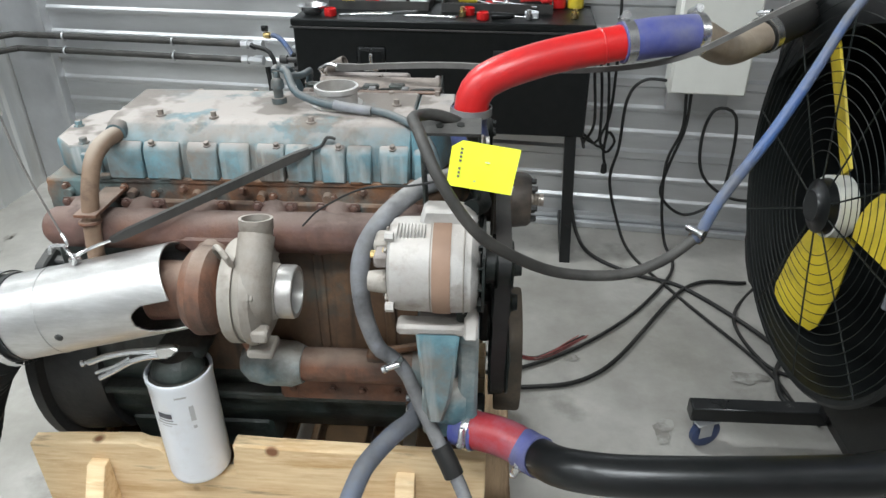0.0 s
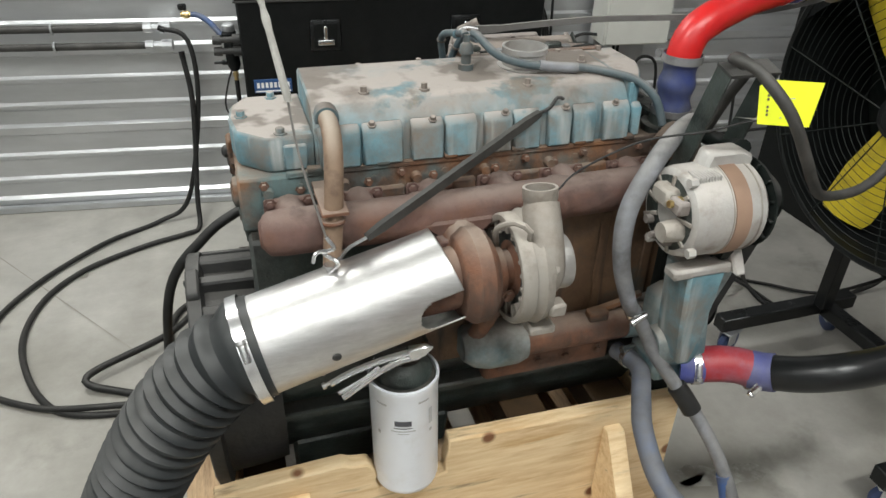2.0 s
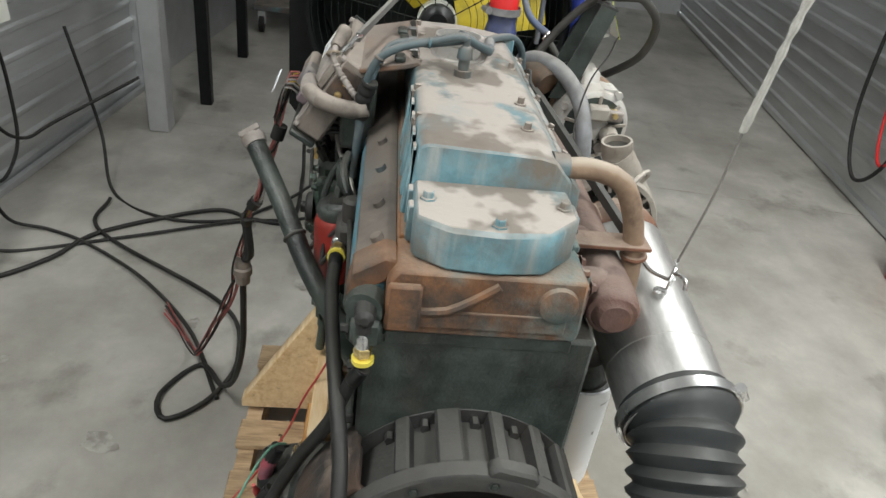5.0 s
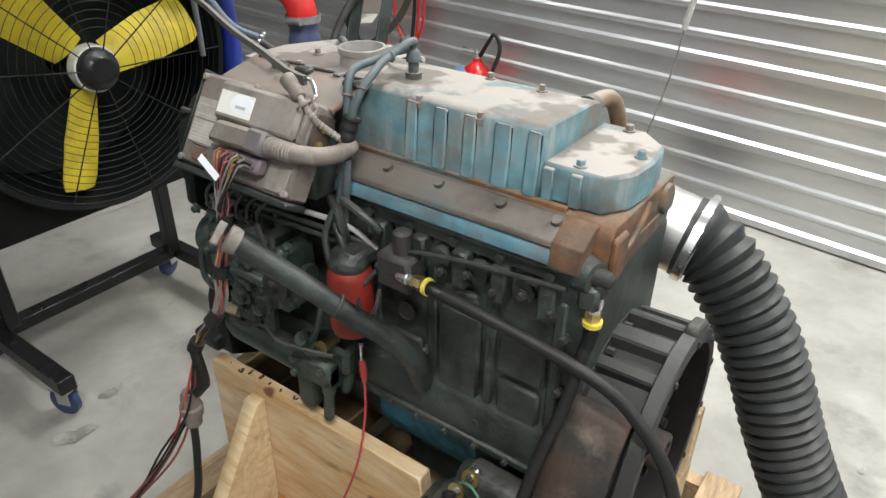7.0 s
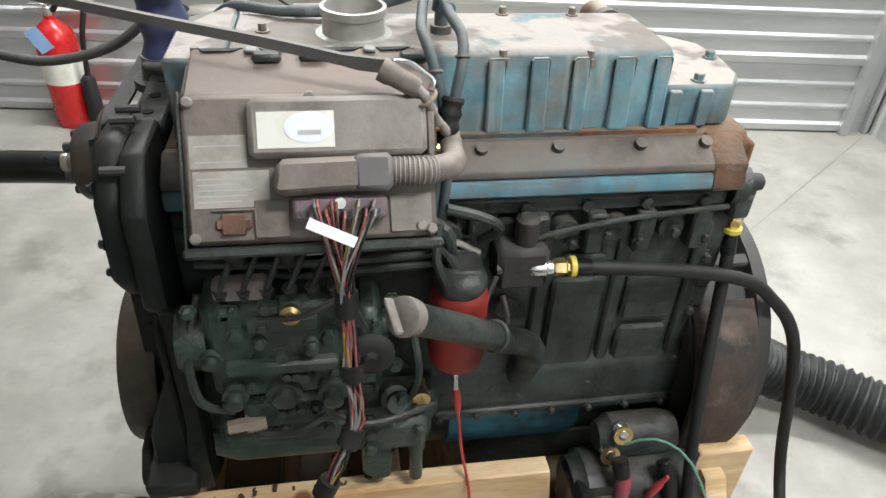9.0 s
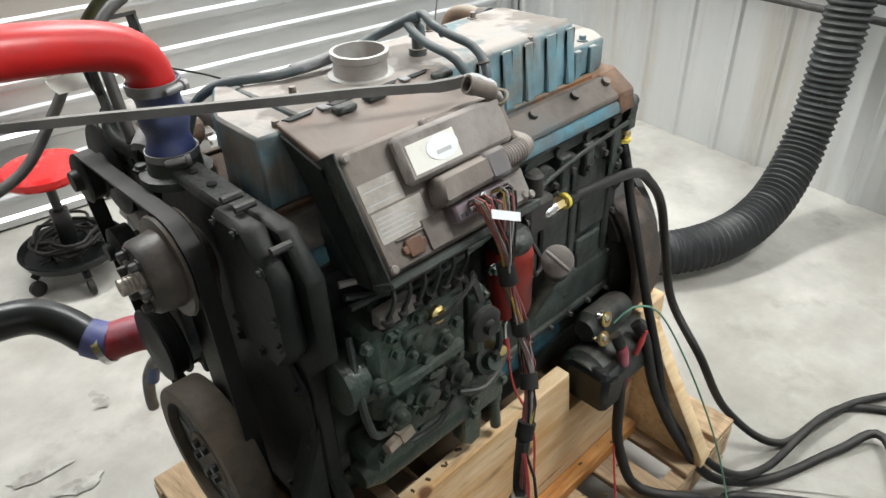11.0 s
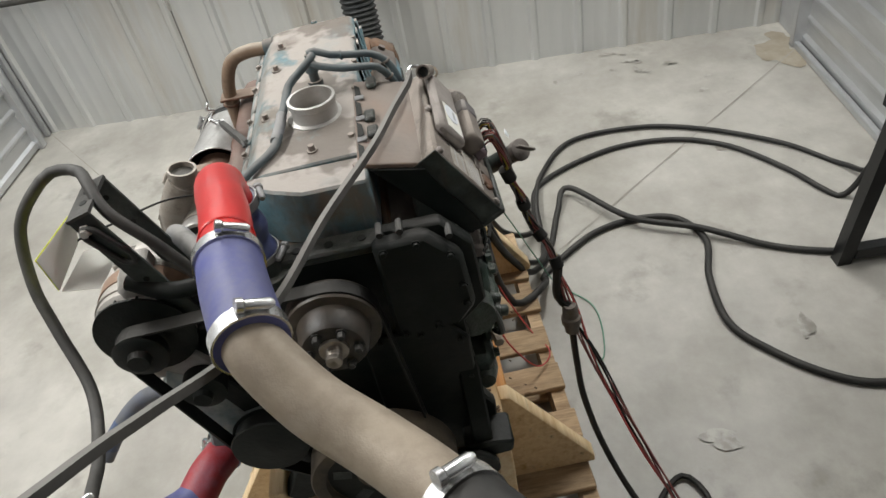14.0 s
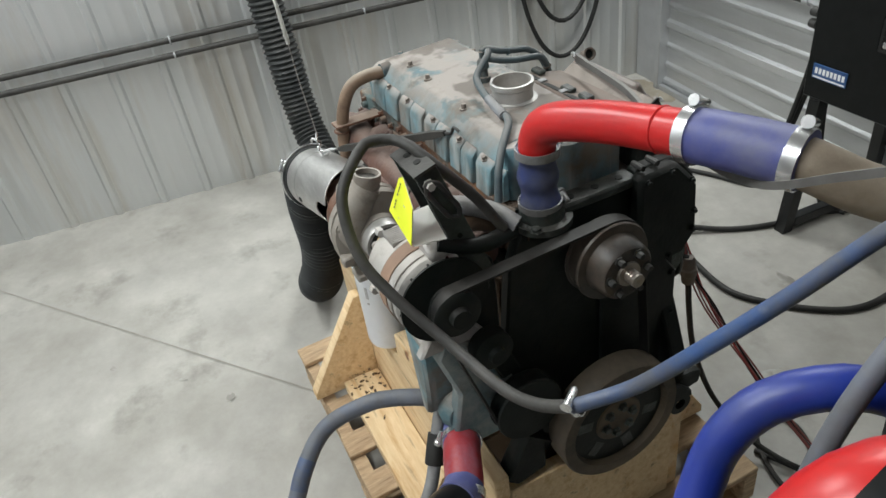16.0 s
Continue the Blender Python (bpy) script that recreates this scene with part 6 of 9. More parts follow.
lathe(bm, (-0.06, 0.18, 0.895), (0, 0, 1), [(0, 0.016), (0.04, 0.016), (0.045, 0.010)], 14)
part("valve_block", bm, "bell", eng)
part("wire_loop", tube(B(), [(-0.02, 0.20, 0.86), (0.0, 0.225, 0.82), (-0.015, 0.23, 0.785), (-0.035, 0.225, 0.80), (-0.03, 0.205, 0.83)], 0.004, 8), "bell", eng)

# oil filler tube
bm = tube(B(), [(-0.085, 0.16, 0.63), (-0.088, 0.19, 0.70), (-0.068, 0.228, 0.76), (-0.03, 0.260, 0.80), (0.034, 0.303, 0.862), (0.118, 0.366, 0.946)], lambda s: 0.0178 if s > 0.1 else 0.022, 18)
ft = part("oil_filler_tube", bm, "black", eng, "dark green-black oil filler tube")
d = Vector((0.115, 0.09, 0.095)).normalized()
bm = lathe(B(), Vector((0.118, 0.366, 0.946)) - d * 0.012, d, [(0, 0.0195), (0.010, 0.0215), (0.018, 0.0215), (0.020, 0.018), (0.020, 0.0)], 28)
box(bm, (-0.0028, -0.020, 0.008), (0.0028, 0.020, 0.021), 0.002, Matrix.Translation(Vector((0.118, 0.366, 0.946)) + d * 0.006) @ Vector((0, 0, 1)).rotation_difference(d).to_matrix().to_4x4())
part("filler_cap", bm, "ecmlight", ft, "worn pale filler cap with a wing grip")
part("tube_band", torus(B(), (-0.004, 0.278, 0.8265), d, 0.0185, 0.0032, 28, 8), "bell", ft)

# starter motor
bm = lathe(B(), (-0.375, 0.243, 0.442), (1, 0, 0), [(0, 0.045), (0.03, 0.055), (0.05, 0.062), (0.19, 0.062), (0.196, 0.055), (0.21, 0.05)], 32)
st = part("starter_motor", bm, "black", eng, "black starter motor low at the rear")
part("solenoid", lathe(B(), (-0.34, 0.212, 0.528), (1, 0, 0), [(0, 0.03), (0.02, 0.036), (0.11, 0.036), (0.115, 0.03), (0.13, 0.024)], 24), "black", st)
part("end_shield", box(B(), (-0.25, 0.207, 0.39), (-0.158, 0.31, 0.49), 0.012), "blackpaint", st, "dented black cover plate")
for x, y, z in ((-0.223, 0.243, 0.523), (-0.242, 0.232, 0.556)):
    part("terminal", lathe(B(), (x, y - 0.01, z), (0, 1, 0.3), [(0, 0.014), (0.006, 0.014), (0.006, 0.007), (0.022, 0.007)], 10), "bright", st, "bright stud terminal")
    part("cable_lug", ring(B(), (x, y + 0.008, z + 0.002), (0, 1, 0.3), 0.008, 0.016, 0.004, 18), "brass", st)

# quick couplings on the right side
def coupling(at, axis, length, name="quick_coupling"):
    d = Vector(axis).normalized()
    s = length / 0.066
    bm = lathe(B(), at, axis, [(0, 0.0075), (0.004 * s, 0.0105), (0.010 * s, 0.0122), (0.024 * s, 0.0122), (0.026 * s, 0.0105), (0.034 * s, 0.0105)], 18)
    cp = part(name, bm, "bright", eng, "bright steel quick coupling")
    part("hexagon", lathe(B(), Vector(at) + d * 0.0342 * s, axis, [(0, 0.0098), (0.004 * s, 0.0125), (0.018 * s, 0.0125), (0.020 * s, 0.010), (0.024 * s, 0.010)], 6), "brass", cp, "brass hexagon")
    part("ring", ring(B(), Vector(at) + d * (0.0625 * s), axis, 0.005, 0.0145, 0.007, 20), "yellowring", cp, "yellow end ring")


coupling((-0.374, 0.149, 0.928), (0, -0.05, -1), 0.050)
coupling((-0.062, 0.197, 0.868), (-1, 0.03, 0), 0.064)
bm = cyl(B(), (-0.02, 0.195, 0.868), (-0.063, 0.197, 0.868), 0.009, 0.009, 12)
part("coupling_stub", bm, "black", eng)
bm = tube(B(), [(-0.365, 0.145, 0.955), (-0.377, 0.148, 0.955), (-0.377, 0.148, 0.93)], 0.012, 10)
lathe(bm, (-0.352, 0.148, 0.957), (-1, 0, 0), [(0, 0.014), (0.02, 0.014), (0.04, 0.012), (0.045, 0.006)], 12)
part("elbow_fitting", bm, "bell", eng)

# cover harness: two soft loops and a branch along the cover's edge
for pts in (((0.036, 0.021, 1.183), (0.036, 0.034, 1.186), (0.042, 0.060, 1.176), (0.040, 0.095, 1.168), (0.032, 0.130, 1.158), (0.034, 0.156, 1.138), (0.042, 0.170, 1.105), (0.047, 0.178, 1.065), (0.050, 0.182, 1.0), (0.056, 0.186, 0.92)),
            ((0.059, 0.020, 1.176), (0.066, 0.044, 1.168), (0.072, 0.080, 1.160), (0.076, 0.112, 1.158), (0.073, 0.138, 1.150), (0.064, 0.156, 1.122), (0.056, 0.168, 1.088), (0.058, 0.176, 1.040), (0.066, 0.184, 0.96), (0.072, 0.19, 0.90))):
    part("cover_cable", tube(B(), pts, 0.0066, 10), "tealhose", eng, "dusty teal hose")
for x, y, z, dz in ((0.034, 0.154, 1.1405, 0.02), (0.0645, 0.155, 1.124, 0.02), (0.040, 0.078, 1.1705, 0.0)):
    part("hose_band", torus(B(), (x, y, z), (0, 0.4 if dz else 1, -1 if dz else 0), 0.0066, 0.0026, 18, 6), "bluedark", eng)
part("cover_cable", tube(B(), [(0.048, 0.03, 1.185), (0.059, 0.023, 1.181), (0.07, 0.002, 1.168), (0.086, -0.02, 1.155), (0.13, -0.03, 1.141), (0.183, -0.037, 1.135), (0.243, -0.045, 1.131), (0.29, -0.08, 1.127), (0.316, -0.103, 1.119), (0.34, -0.125, 1.095), (0.355, -0.138, 1.05)], 0.0072, 10), "tealhose", eng, "dusty teal hose")
part("cable_sleeve", tube(B(), [(0.155, -0.034, 1.139), (0.183, -0.037, 1.135), (0.225, -0.043, 1.132)], 0.0090, 10), "greyhose", eng, "grey hose sleeve")
part("cable_junction", tube(B(), [(0.045, 0.166, 1.098), (0.050, 0.174, 1.074), (0.053, 0.178, 1.052), (0.055, 0.180, 1.030)], lambda s: 0.0135 + 0.0014 * math.sin(s * 420), 14, 0.004), "rubber", eng, "black tape wrap round the hoses")

# hose clamps' grips, brace strap
clip = thing("locking_pliers", (-0.2, -0.29, 0.69), "bright steel locking pliers clamped under the exhaust pipe", "pliers")
part("handle", tube(B(), [(-0.276, -0.292, 0.734), (-0.242, -0.290, 0.748), (-0.196, -0.287, 0.758), (-0.139, -0.282, 0.762)], 0.006, 8), "bright", clip)
part("handle", tube(B(), [(-0.259, -0.299, 0.705), (-0.232, -0.295, 0.719), (-0.196, -0.292, 0.740), (-0.160, -0.287, 0.749), (-0.129, -0.283, 0.749)], 0.0055, 8), "bright", clip)
part("lever", tube(B(), [(-0.265, -0.297, 0.715), (-0.227, -0.294, 0.730), (-0.196, -0.291, 0.749)], 0.0035, 8), "bright", clip)
part("jaw", prism(B(), [(-0.144, 0.744), (-0.118, 0.752), (-0.103, 0.768), (-0.118, 0.775), (-0.149, 0.77)], "y", -0.291, -0.275, 0.003), "bright", clip)
part("adjusting_screw", lathe(B(), (-0.276, -0.291, 0.735), (-1, -0.1, -0.25), [(0, 0.004), (0.008, 0.004), (0.008, 0.0065), (0.014, 0.0065)], 12), "bright", clip)


# pump fittings, high-pressure lines and small hardware on the module side
rnd = random.Random(21)
bm = B()
for i in range(6):
    x = 0.19 + i * 0.026
    lathe(bm, (x, 0.235, 0.868), (0, 0.55, 1), [(0, 0.010), (0.010, 0.010), (0.012, 0.0075), (0.030, 0.0075), (0.032, 0.009), (0.042, 0.009)], 6)
pieces("delivery_nut", bm, "bell", inj)
for i in range(6):
    x = 0.19 + i * 0.026
    part("injector_line", tube(B(), [(x, 0.257, 0.905), (x - 0.01, 0.262, 0.932), (x - 0.03, 0.235, 0.955), (x - 0.05 - 0.012 * i, 0.205, 0.962), (x - 0.09 - 0.02 * i, 0.182, 0.955)], 0.0035, 6), "black", eng)
gov = part("governor_housing", box(B(), (0.135, 0.18, 0.735), (0.169, 0.262, 0.865), 0.010), "pumpgreen", inj)
bm = lathe(B(), (0.15, 0.262, 0.80), (0, 1, 0), [(0, 0.030), (0.010, 0.030), (0.014, 0.024), (0.014, 0.012), (0.024, 0.011)], 22)
part("governor_cap", bm, "bell", gov)
bm = B()
for x, z, r, h in ((0.20, 0.735, 0.020, 0.03), (0.262, 0.733, 0.024, 0.022), (0.322, 0.742, 0.017, 0.03), (0.345, 0.80, 0.014, 0.018), (0.222, 0.815, 0.012, 0.02), (0.285, 0.825, 0.010, 0.016)):
    lathe(bm, (x, 0.250, z), (0, 1, -0.15), [(0, r), (h * 0.5, r), (h * 0.55, r * 0.7), (h, r * 0.65), (h * 1.1, r * 0.4)], 12)
pieces("pump_plug", bm, "pumpgreen", inj)
bm = B()
for k in range(34):
    x, z = rnd.uniform(0.10, 0.36), rnd.choice((0.592, 0.648, 0.70, 0.725, 0.77, 0.85, 0.875)) + rnd.uniform(-0.006, 0.006)
    y = 0.241 if z < 0.66 else (0.2505 if z < 0.72 else 0.2555)
    bolt(bm, (x, y, z), (0, 1, 0), rnd.uniform(0.005, 0.008), 0.010)
pieces("pump_bolt", bm, "pumpgreen", inj)
lever = part("control_lever", prism(B(), [(0.152, 0.846), (0.166, 0.850), (0.185, 0.905), (0.176, 0.912)], "y", 0.266, 0.272, 0.001), "bell", inj)
part("lever_spring", tube(B(), [(0.181, 0.276, 0.905), (0.20, 0.279, 0.895), (0.235, 0.279, 0.878), (0.262, 0.272, 0.872)], 0.0035, 6), "bell", inj)
for pts, r in ((((0.12, 0.22, 0.66), (0.10, 0.245, 0.69), (0.085, 0.24, 0.73), (0.09, 0.215, 0.78)), 0.006), (((0.33, 0.25, 0.70), (0.365, 0.262, 0.73), (0.372, 0.25, 0.80), (0.355, 0.215, 0.87)), 0.006),
               (((0.20, 0.262, 0.69), (0.16, 0.275, 0.68), (0.11, 0.262, 0.675), (0.06, 0.235, 0.665)), 0.005), (((0.30, 0.262, 0.66), (0.25, 0.272, 0.672), (0.21, 0.262, 0.69)), 0.005)):
    part("fuel_line", tube(B(), pts, r, 8), "black", eng)
# hardware on the crankcase side
bm = B()
for x, z, r in ((-0.05, 0.77, 0.018), (-0.345, 0.80, 0.013)):
    lathe(bm, (x, 0.1605, z), (0, 1, 0), [(0, r), (0.002, r), (0.004, r * 0.85), (0.002, r * 0.8), (0.002, 0.0)], 22)
pieces("core_plug", bm, "bell", cc)
bm = B()
for k in range(12):
    bolt(bm, (-0.33 + k * 0.062, 0.1725, 0.557), (0, 1, 0), 0.0055, 0.008)
for k in range(9):
    bolt(bm, (-0.32 + k * 0.048, 0.1685, 0.885 + 0.012 * (k % 2)), (0, 1, 0), 0.0065, 0.009)
for x, z in ((-0.34, 0.64), (-0.34, 0.74), (-0.34, 0.84), (-0.09, 0.70), (-0.09, 0.84), (0.04, 0.60), (-0.20, 0.60)):
    bolt(bm, (x, 0.153, z), (0, 1, 0), 0.007, 0.012)
pieces("case_bolt", bm, "bell", cc)
for pts, r in ((((-0.34, 0.172, 0.935), (-0.20, 0.176, 0.925), (-0.09, 0.182, 0.91), (-0.05, 0.185, 0.895)), 0.004), (((0.0, 0.175, 0.90), (-0.02, 0.19, 0.93), (0.01, 0.20, 0.955), (0.05, 0.195, 0.965)), 0.007), (((0.06, 0.205, 0.95), (0.065, 0.225, 0.91), (0.05, 0.235, 0.87), (0.045, 0.225, 0.85)), 0.006)):
    part("fuel_line", tube(B(), pts, r, 8), "black", eng)
# studs and nuts along the manifold and head
bm = B()
for k in range(13):
    x = -0.335 + k * 0.055
    bolt(bm, (x, -0.119, 1.006 - 0.012 * (k % 2)), (0, -1, 0.1), 0.0055, 0.009)
pieces("head_bolt", bm, "rust", eng)


# ---------------------------------------------------------------- exhaust outlet and duct
A0, A1 = Vector((-0.073, -0.2619, 0.8925)), Vector((-0.400, -0.284, 0.820))
ax = (A1 - A0).normalized()
exh = thing("exhaust_pipe", (-0.24, -0.275, 0.78), "brushed stainless exhaust shroud hung over the turbine outlet", "pipe")
bm = B()
u, w, d = frame_at(ax)
n, k, R = 176, 150, 0.0765
L0 = (A1 - A0).length
side = Vector((0, -0.965, -0.26)).normalized()
grid = []
for i in range(k + 1):
    row = []
    for j in range(n):
        o = u * math.cos(j * math.tau / n) + w * math.sin(j * math.tau / n)
        lead = 0.018 * max(0.0, -o.z) - 0.012 * max(0.0, o.z)       # the under-lip reaches further
        row.append(bm.verts.new(A0 - d * lead + d * ((L0 + lead) * i / k) + o * R))
    grid.append(row)
for i in range(k):
    for j in range(n):
        a = (j + 0.5) * math.tau / n
        o = u * math.cos(a) + w * math.sin(a)
        s = L0 * (i + 0.5) / k
        arc = math.acos(max(-1, min(1, o.dot(side)))) * R
        if arc < 0.036 and (s < 0.045 or ((s - 0.045) / 0.036) ** 2 + (arc / 0.036) ** 2 < 1):
            continue
        bm.faces.new((grid[i][j], grid[i][(j + 1) % n], grid[i + 1][(j + 1) % n], grid[i + 1][j]))
bmesh.ops.delete(bm, geom=[v for v in bm.verts if not v.link_faces], context="VERTS")
sh = part("shell", bm, "stainless", exh)
sol = sh.modifiers.new("sheet", "SOLIDIFY")
sol.thickness, sol.offset = 0.0025, -1
part("seam", ring(B(), A0 + d * 0.237, d, R - 0.001, R + 0.0012, 0.004, 48), "stainless", exh)
part("rivet", lathe(B(), A0 + d * 0.202 + Vector((0, -0.985, -0.17)).normalized() * (R - 0.002), Vector((0, -0.985, -0.17)), [(0, 0.007), (0.004, 0.007), (0.006, 0.004)], 14), "bell", exh)
part("ring_bolt", lathe(B(), A0 + d * 0.192 + Vector((0, 0.1, 0.99)) * (R - 0.004), (0, 0.1, 1), [(0, 0.006), (0.012, 0.006), (0.012, 0.010), (0.017, 0.010)], 8), "bright", exh)

duct = thing("exhaust_duct", (-0.8, -0.3, 0.0), "black ribbed rubber exhaust duct from the pipe to the siding", "duct")
RIB = 0.0235


def corrugated(s):
    base = 0.070 + 0.005 * max(0.0, min(1.0, (s - 0.9) / 0.6))
    return base + 0.0054 * math.sin(s / RIB * math.tau) if s > 0.03 else 0.079


DUCT = [A1 - ax * 0.03, A1 + ax * 0.008, (-0.448, -0.281, 0.788), (-0.520, -0.277, 0.702), (-0.578, -0.270, 0.605), (-0.630, -0.260, 0.50), (-0.69, -0.256, 0.39), (-0.755, -0.262, 0.28), (-0.83, -0.272, 0.185), (-0.93, -0.262, 0.122), (-1.05, -0.21, 0.098), (-1.16, -0.115, 0.095), (-1.29, -0.035, 0.100), (-1.455, 0.018, 0.115), (-1.620, 0.036, 0.158), (-1.743, 0.036, 0.234), (-1.836, 0.030, 0.336), (-1.894, 0.025, 0.490), (-1.923, 0.020, 0.675), (-1.958, 0.014, 0.880), (-1.996, 0.014, 1.229), (-2.019, 0.008, 1.640), (-2.030, -0.001, 3.366)]
part("ribbed_hose", tube(B(), DUCT, corrugated, 28, 0.0045), "duct", duct)
clamp("hose_clamp", A1 - ax * 0.012, ax, 0.083, duct, 0.016, (0, -0.8, 0.6))

# rope and hook that hold the pipe
H = A0 + d * 0.192 + Vector((0, 0, R + 0.012))
rope = thing("hanging_rope", H, "frayed white rope from the ceiling with a twisted wire hook", "rope")
part("rope", tube(B(), [(-0.300, -0.2795, 1.215), (-0.312, -0.281, 1.286), (-0.46, -0.30, 2.2), (-0.60, -0.32, 3.29)], lambda s: 0.0046 + 0.0008 * math.sin(s * 210) + 0.0005 * math.sin(s * 77), 8, 0.008), "rope", rope)
part("cord", tube(B(), [H + Vector((-0.003, 0, 0.05)), (-0.290, -0.2785, 1.12), (-0.300, -0.2795, 1.22)], 0.0017, 6), "wire_grey", rope, "thin grey cord")
bm = tube(B(), [H + Vector((0.0, 0, -0.006)), H + Vector((0.01, -0.008, 0.012)), H + Vector((-0.008, 0.004, 0.024)), H + Vector((0.006, -0.006, 0.036)), H + Vector((-0.003, 0, 0.052))], 0.0032, 8, 0.004)
tube(bm, [H + Vector((0.0, 0, 0.03)), H + Vector((-0.02, -0.01, 0.034)), H + Vector((-0.026, -0.012, 0.02))], 0.003, 8, 0.004)
part("wire_hook", bm, "bright", rope, "bright twisted wire hook")

brace = thing("rubber_strap", (-0.24, -0.27, 0.95), "black rubber tie strap hooked between exhaust pipe and valve cover", "strap")
bm = B()
a, b = Vector((-0.20, -0.245, 0.965)), Vector((0.125, -0.118, 1.085))
u2, w2, d2 = frame_at(b - a)
for wid, p, q in ((0.0075, a, b),):
    vs = []
    for pt, sc in ((p, 0.6), (p + d2 * 0.03, 1), (q - d2 * 0.03, 1), (q, 0.6)):
        vs.append([bm.verts.new(pt + u2 * sx * 0.005 + w2 * sz * wid * sc) for sx, sz in ((-1, -1), (1, -1), (1, 1), (-1, 1))])
    for r, s in zip(vs, vs[1:]):
        for i in range(4):
            bm.faces.new((r[i], r[(i + 1) % 4], s[(i + 1) % 4], s[i]))
    bm.faces.new(vs[0][::-1])
    bm.faces.new(vs[-1])
part("strap", bm, "darkhose", brace)
part("hook", tube(B(), [a, a + Vector((-0.03, -0.008, -0.01)), H + Vector((0.012, 0, 0.012)), H + Vector((0.0, -0.006, 0.02))], 0.003, 8, 0.005), "bright", brace)
part("hook", tube(B(), [b, b + Vector((0.02, 0.004, 0.006)), b + Vector((0.032, 0.005, 0.022)), b + Vector((0.045, 0.008, 0.018))], 0.003, 8, 0.005), "bell", brace)

strap = thing("rubber_strap", (0.15, 0.18, 1.13), "long dusty rubber tie strap hooked to the module shelf", "strap")
bm = B()
run = spline([(0.115, 0.192, 1.146), (0.151, 0.185, 1.147), (0.25, 0.155, 1.160), (0.367, 0.119, 1.172), (0.526, 0.052, 1.184), (0.66, 0.012, 1.200), (0.77, -0.02, 1.232), (0.877, -0.047, 1.300), (0.931, -0.061, 1.335), (0.985, -0.076, 1.366), (1.022, -0.085, 1.390), (1.06, -0.095, 1.425)], 0.02)
rows = []
for i, p in enumerate(run):
    t = (run[min(i + 1, len(run) - 1)] - run[max(i - 1, 0)]).normalized()
    s = t.cross(Vector((0, 0, 1))).normalized()
    up = s.cross(t)
    wid = 0.0075 if i < 3 else 0.0062 - 0.0024 * i / len(run)
    rows.append([bm.verts.new(p + s * x * 0.0035 + up * z * wid) for x, z in ((-1, -1), (1, -1), (1, 1), (-1, 1))])
for r, s in zip(rows, rows[1:]):
    for i in range(4):
        bm.faces.new((r[i], r[(i + 1) % 4], s[(i + 1) % 4], s[i]))
bm.faces.new(rows[0][::-1])
bm.faces.new(rows[-1])
part("strap", bm, "duststrap", strap)
part("hook", tube(B(), [(0.12, 0.187, 1.148), (0.10, 0.195, 1.150), (0.085, 0.203, 1.142), (0.075, 0.212, 1.135), (0.080, 0.216, 1.125)], 0.0034, 8, 0.004), "bright", strap)

# ---------------------------------------------------------------- coolant pipes
up = thing("upper_coolant_pipe", (0.405, -0.085, 1.04), "red and blue silicone coolant hoses joined to aged metal pipe", "pipe")
N0 = Vector((0.405, -0.086, 1.045))
part("blue_coupling", tube(B(), [N0, (0.403, -0.088, 1.09), (0.404, -0.088, 1.135), (0.405, -0.088, 1.155)], lambda s: 0.0315 + 0.0025 * math.sin(s * 130), 24, 0.006), "bluecouple", up, "glossy blue ribbed silicone coupling")
part("red_elbow", tube(B(), [(0.405, -0.088, 1.145), (0.408, -0.088, 1.172), (0.422, -0.085, 1.196), (0.453, -0.080, 1.214), (0.50, -0.067, 1.228), (0.559, -0.050, 1.240), (0.668, -0.027, 1.257)], 0.0295, 28), "redhose", up, "glossy red silicone elbow")
part("seam", torus(B(), (0.622, -0.0365, 1.250), (0.1, 0.022, 0.015), 0.0295, 0.0018, 32, 6), "redhose", up)
part("blue_sleeve", tube(B(), [(0.655, -0.030, 1.255), (0.72, -0.013, 1.261), (0.795, 0.010, 1.262)], 0.034, 28), "dullblue", up, "dusty blue silicone sleeve")
part("metal_pipe", tube(B(), [(0.775, 0.003, 1.262), (0.80, 0.014, 1.256), (0.845, 0.055, 1.230), (0.885, 0.103, 1.214), (0.93, 0.143, 1.217), (0.975, 0.172, 1.230)], 0.029, 28), "brownpipe", up, "aged tan metal bend")
part("black_hose", tube(B(), [(0.958, 0.162, 1.225), (1.0, 0.190, 1.237), (1.05, 0.235, 1.245), (1.10, 0.32, 1.245), (1.16, 0.46, 1.22), (1.32, 0.52, 1.18), (1.5, 0.48, 1.1), (1.60, 0.30, 1.0)], 0.034, 24), "rubber", up, "black rubber hose")
clamp("hose_clamp", (0.405, -0.088, 1.152), (0.02, 0, 1), 0.0338, up, 0.014, (-0.3, 1, 0), "dullsteel", "grimy steel band clamp")
clamp("hose_clamp", (0.404, -0.0868, 1.056), (0, -0.02, 1), 0.0345, up, 0.012, (0.3, 1, 0), "dullsteel", "grimy steel band clamp")
clamp("hose_clamp", (0.665, -0.0275, 1.2562), (0.1, 0.024, 0.01), 0.0345, up, 0.016, (0, 0.5, 1))
clamp("hose_clamp", (0.786, 0.007, 1.2618), (0.1, 0.034, -0.006), 0.0345, up, 0.016, (0, 0.5, 1))
clamp("hose_clamp", (0.967, 0.167, 1.228), (0.045, 0.029, 0.013), 0.0345, up, 0.016, (-0.4, 0, 1))

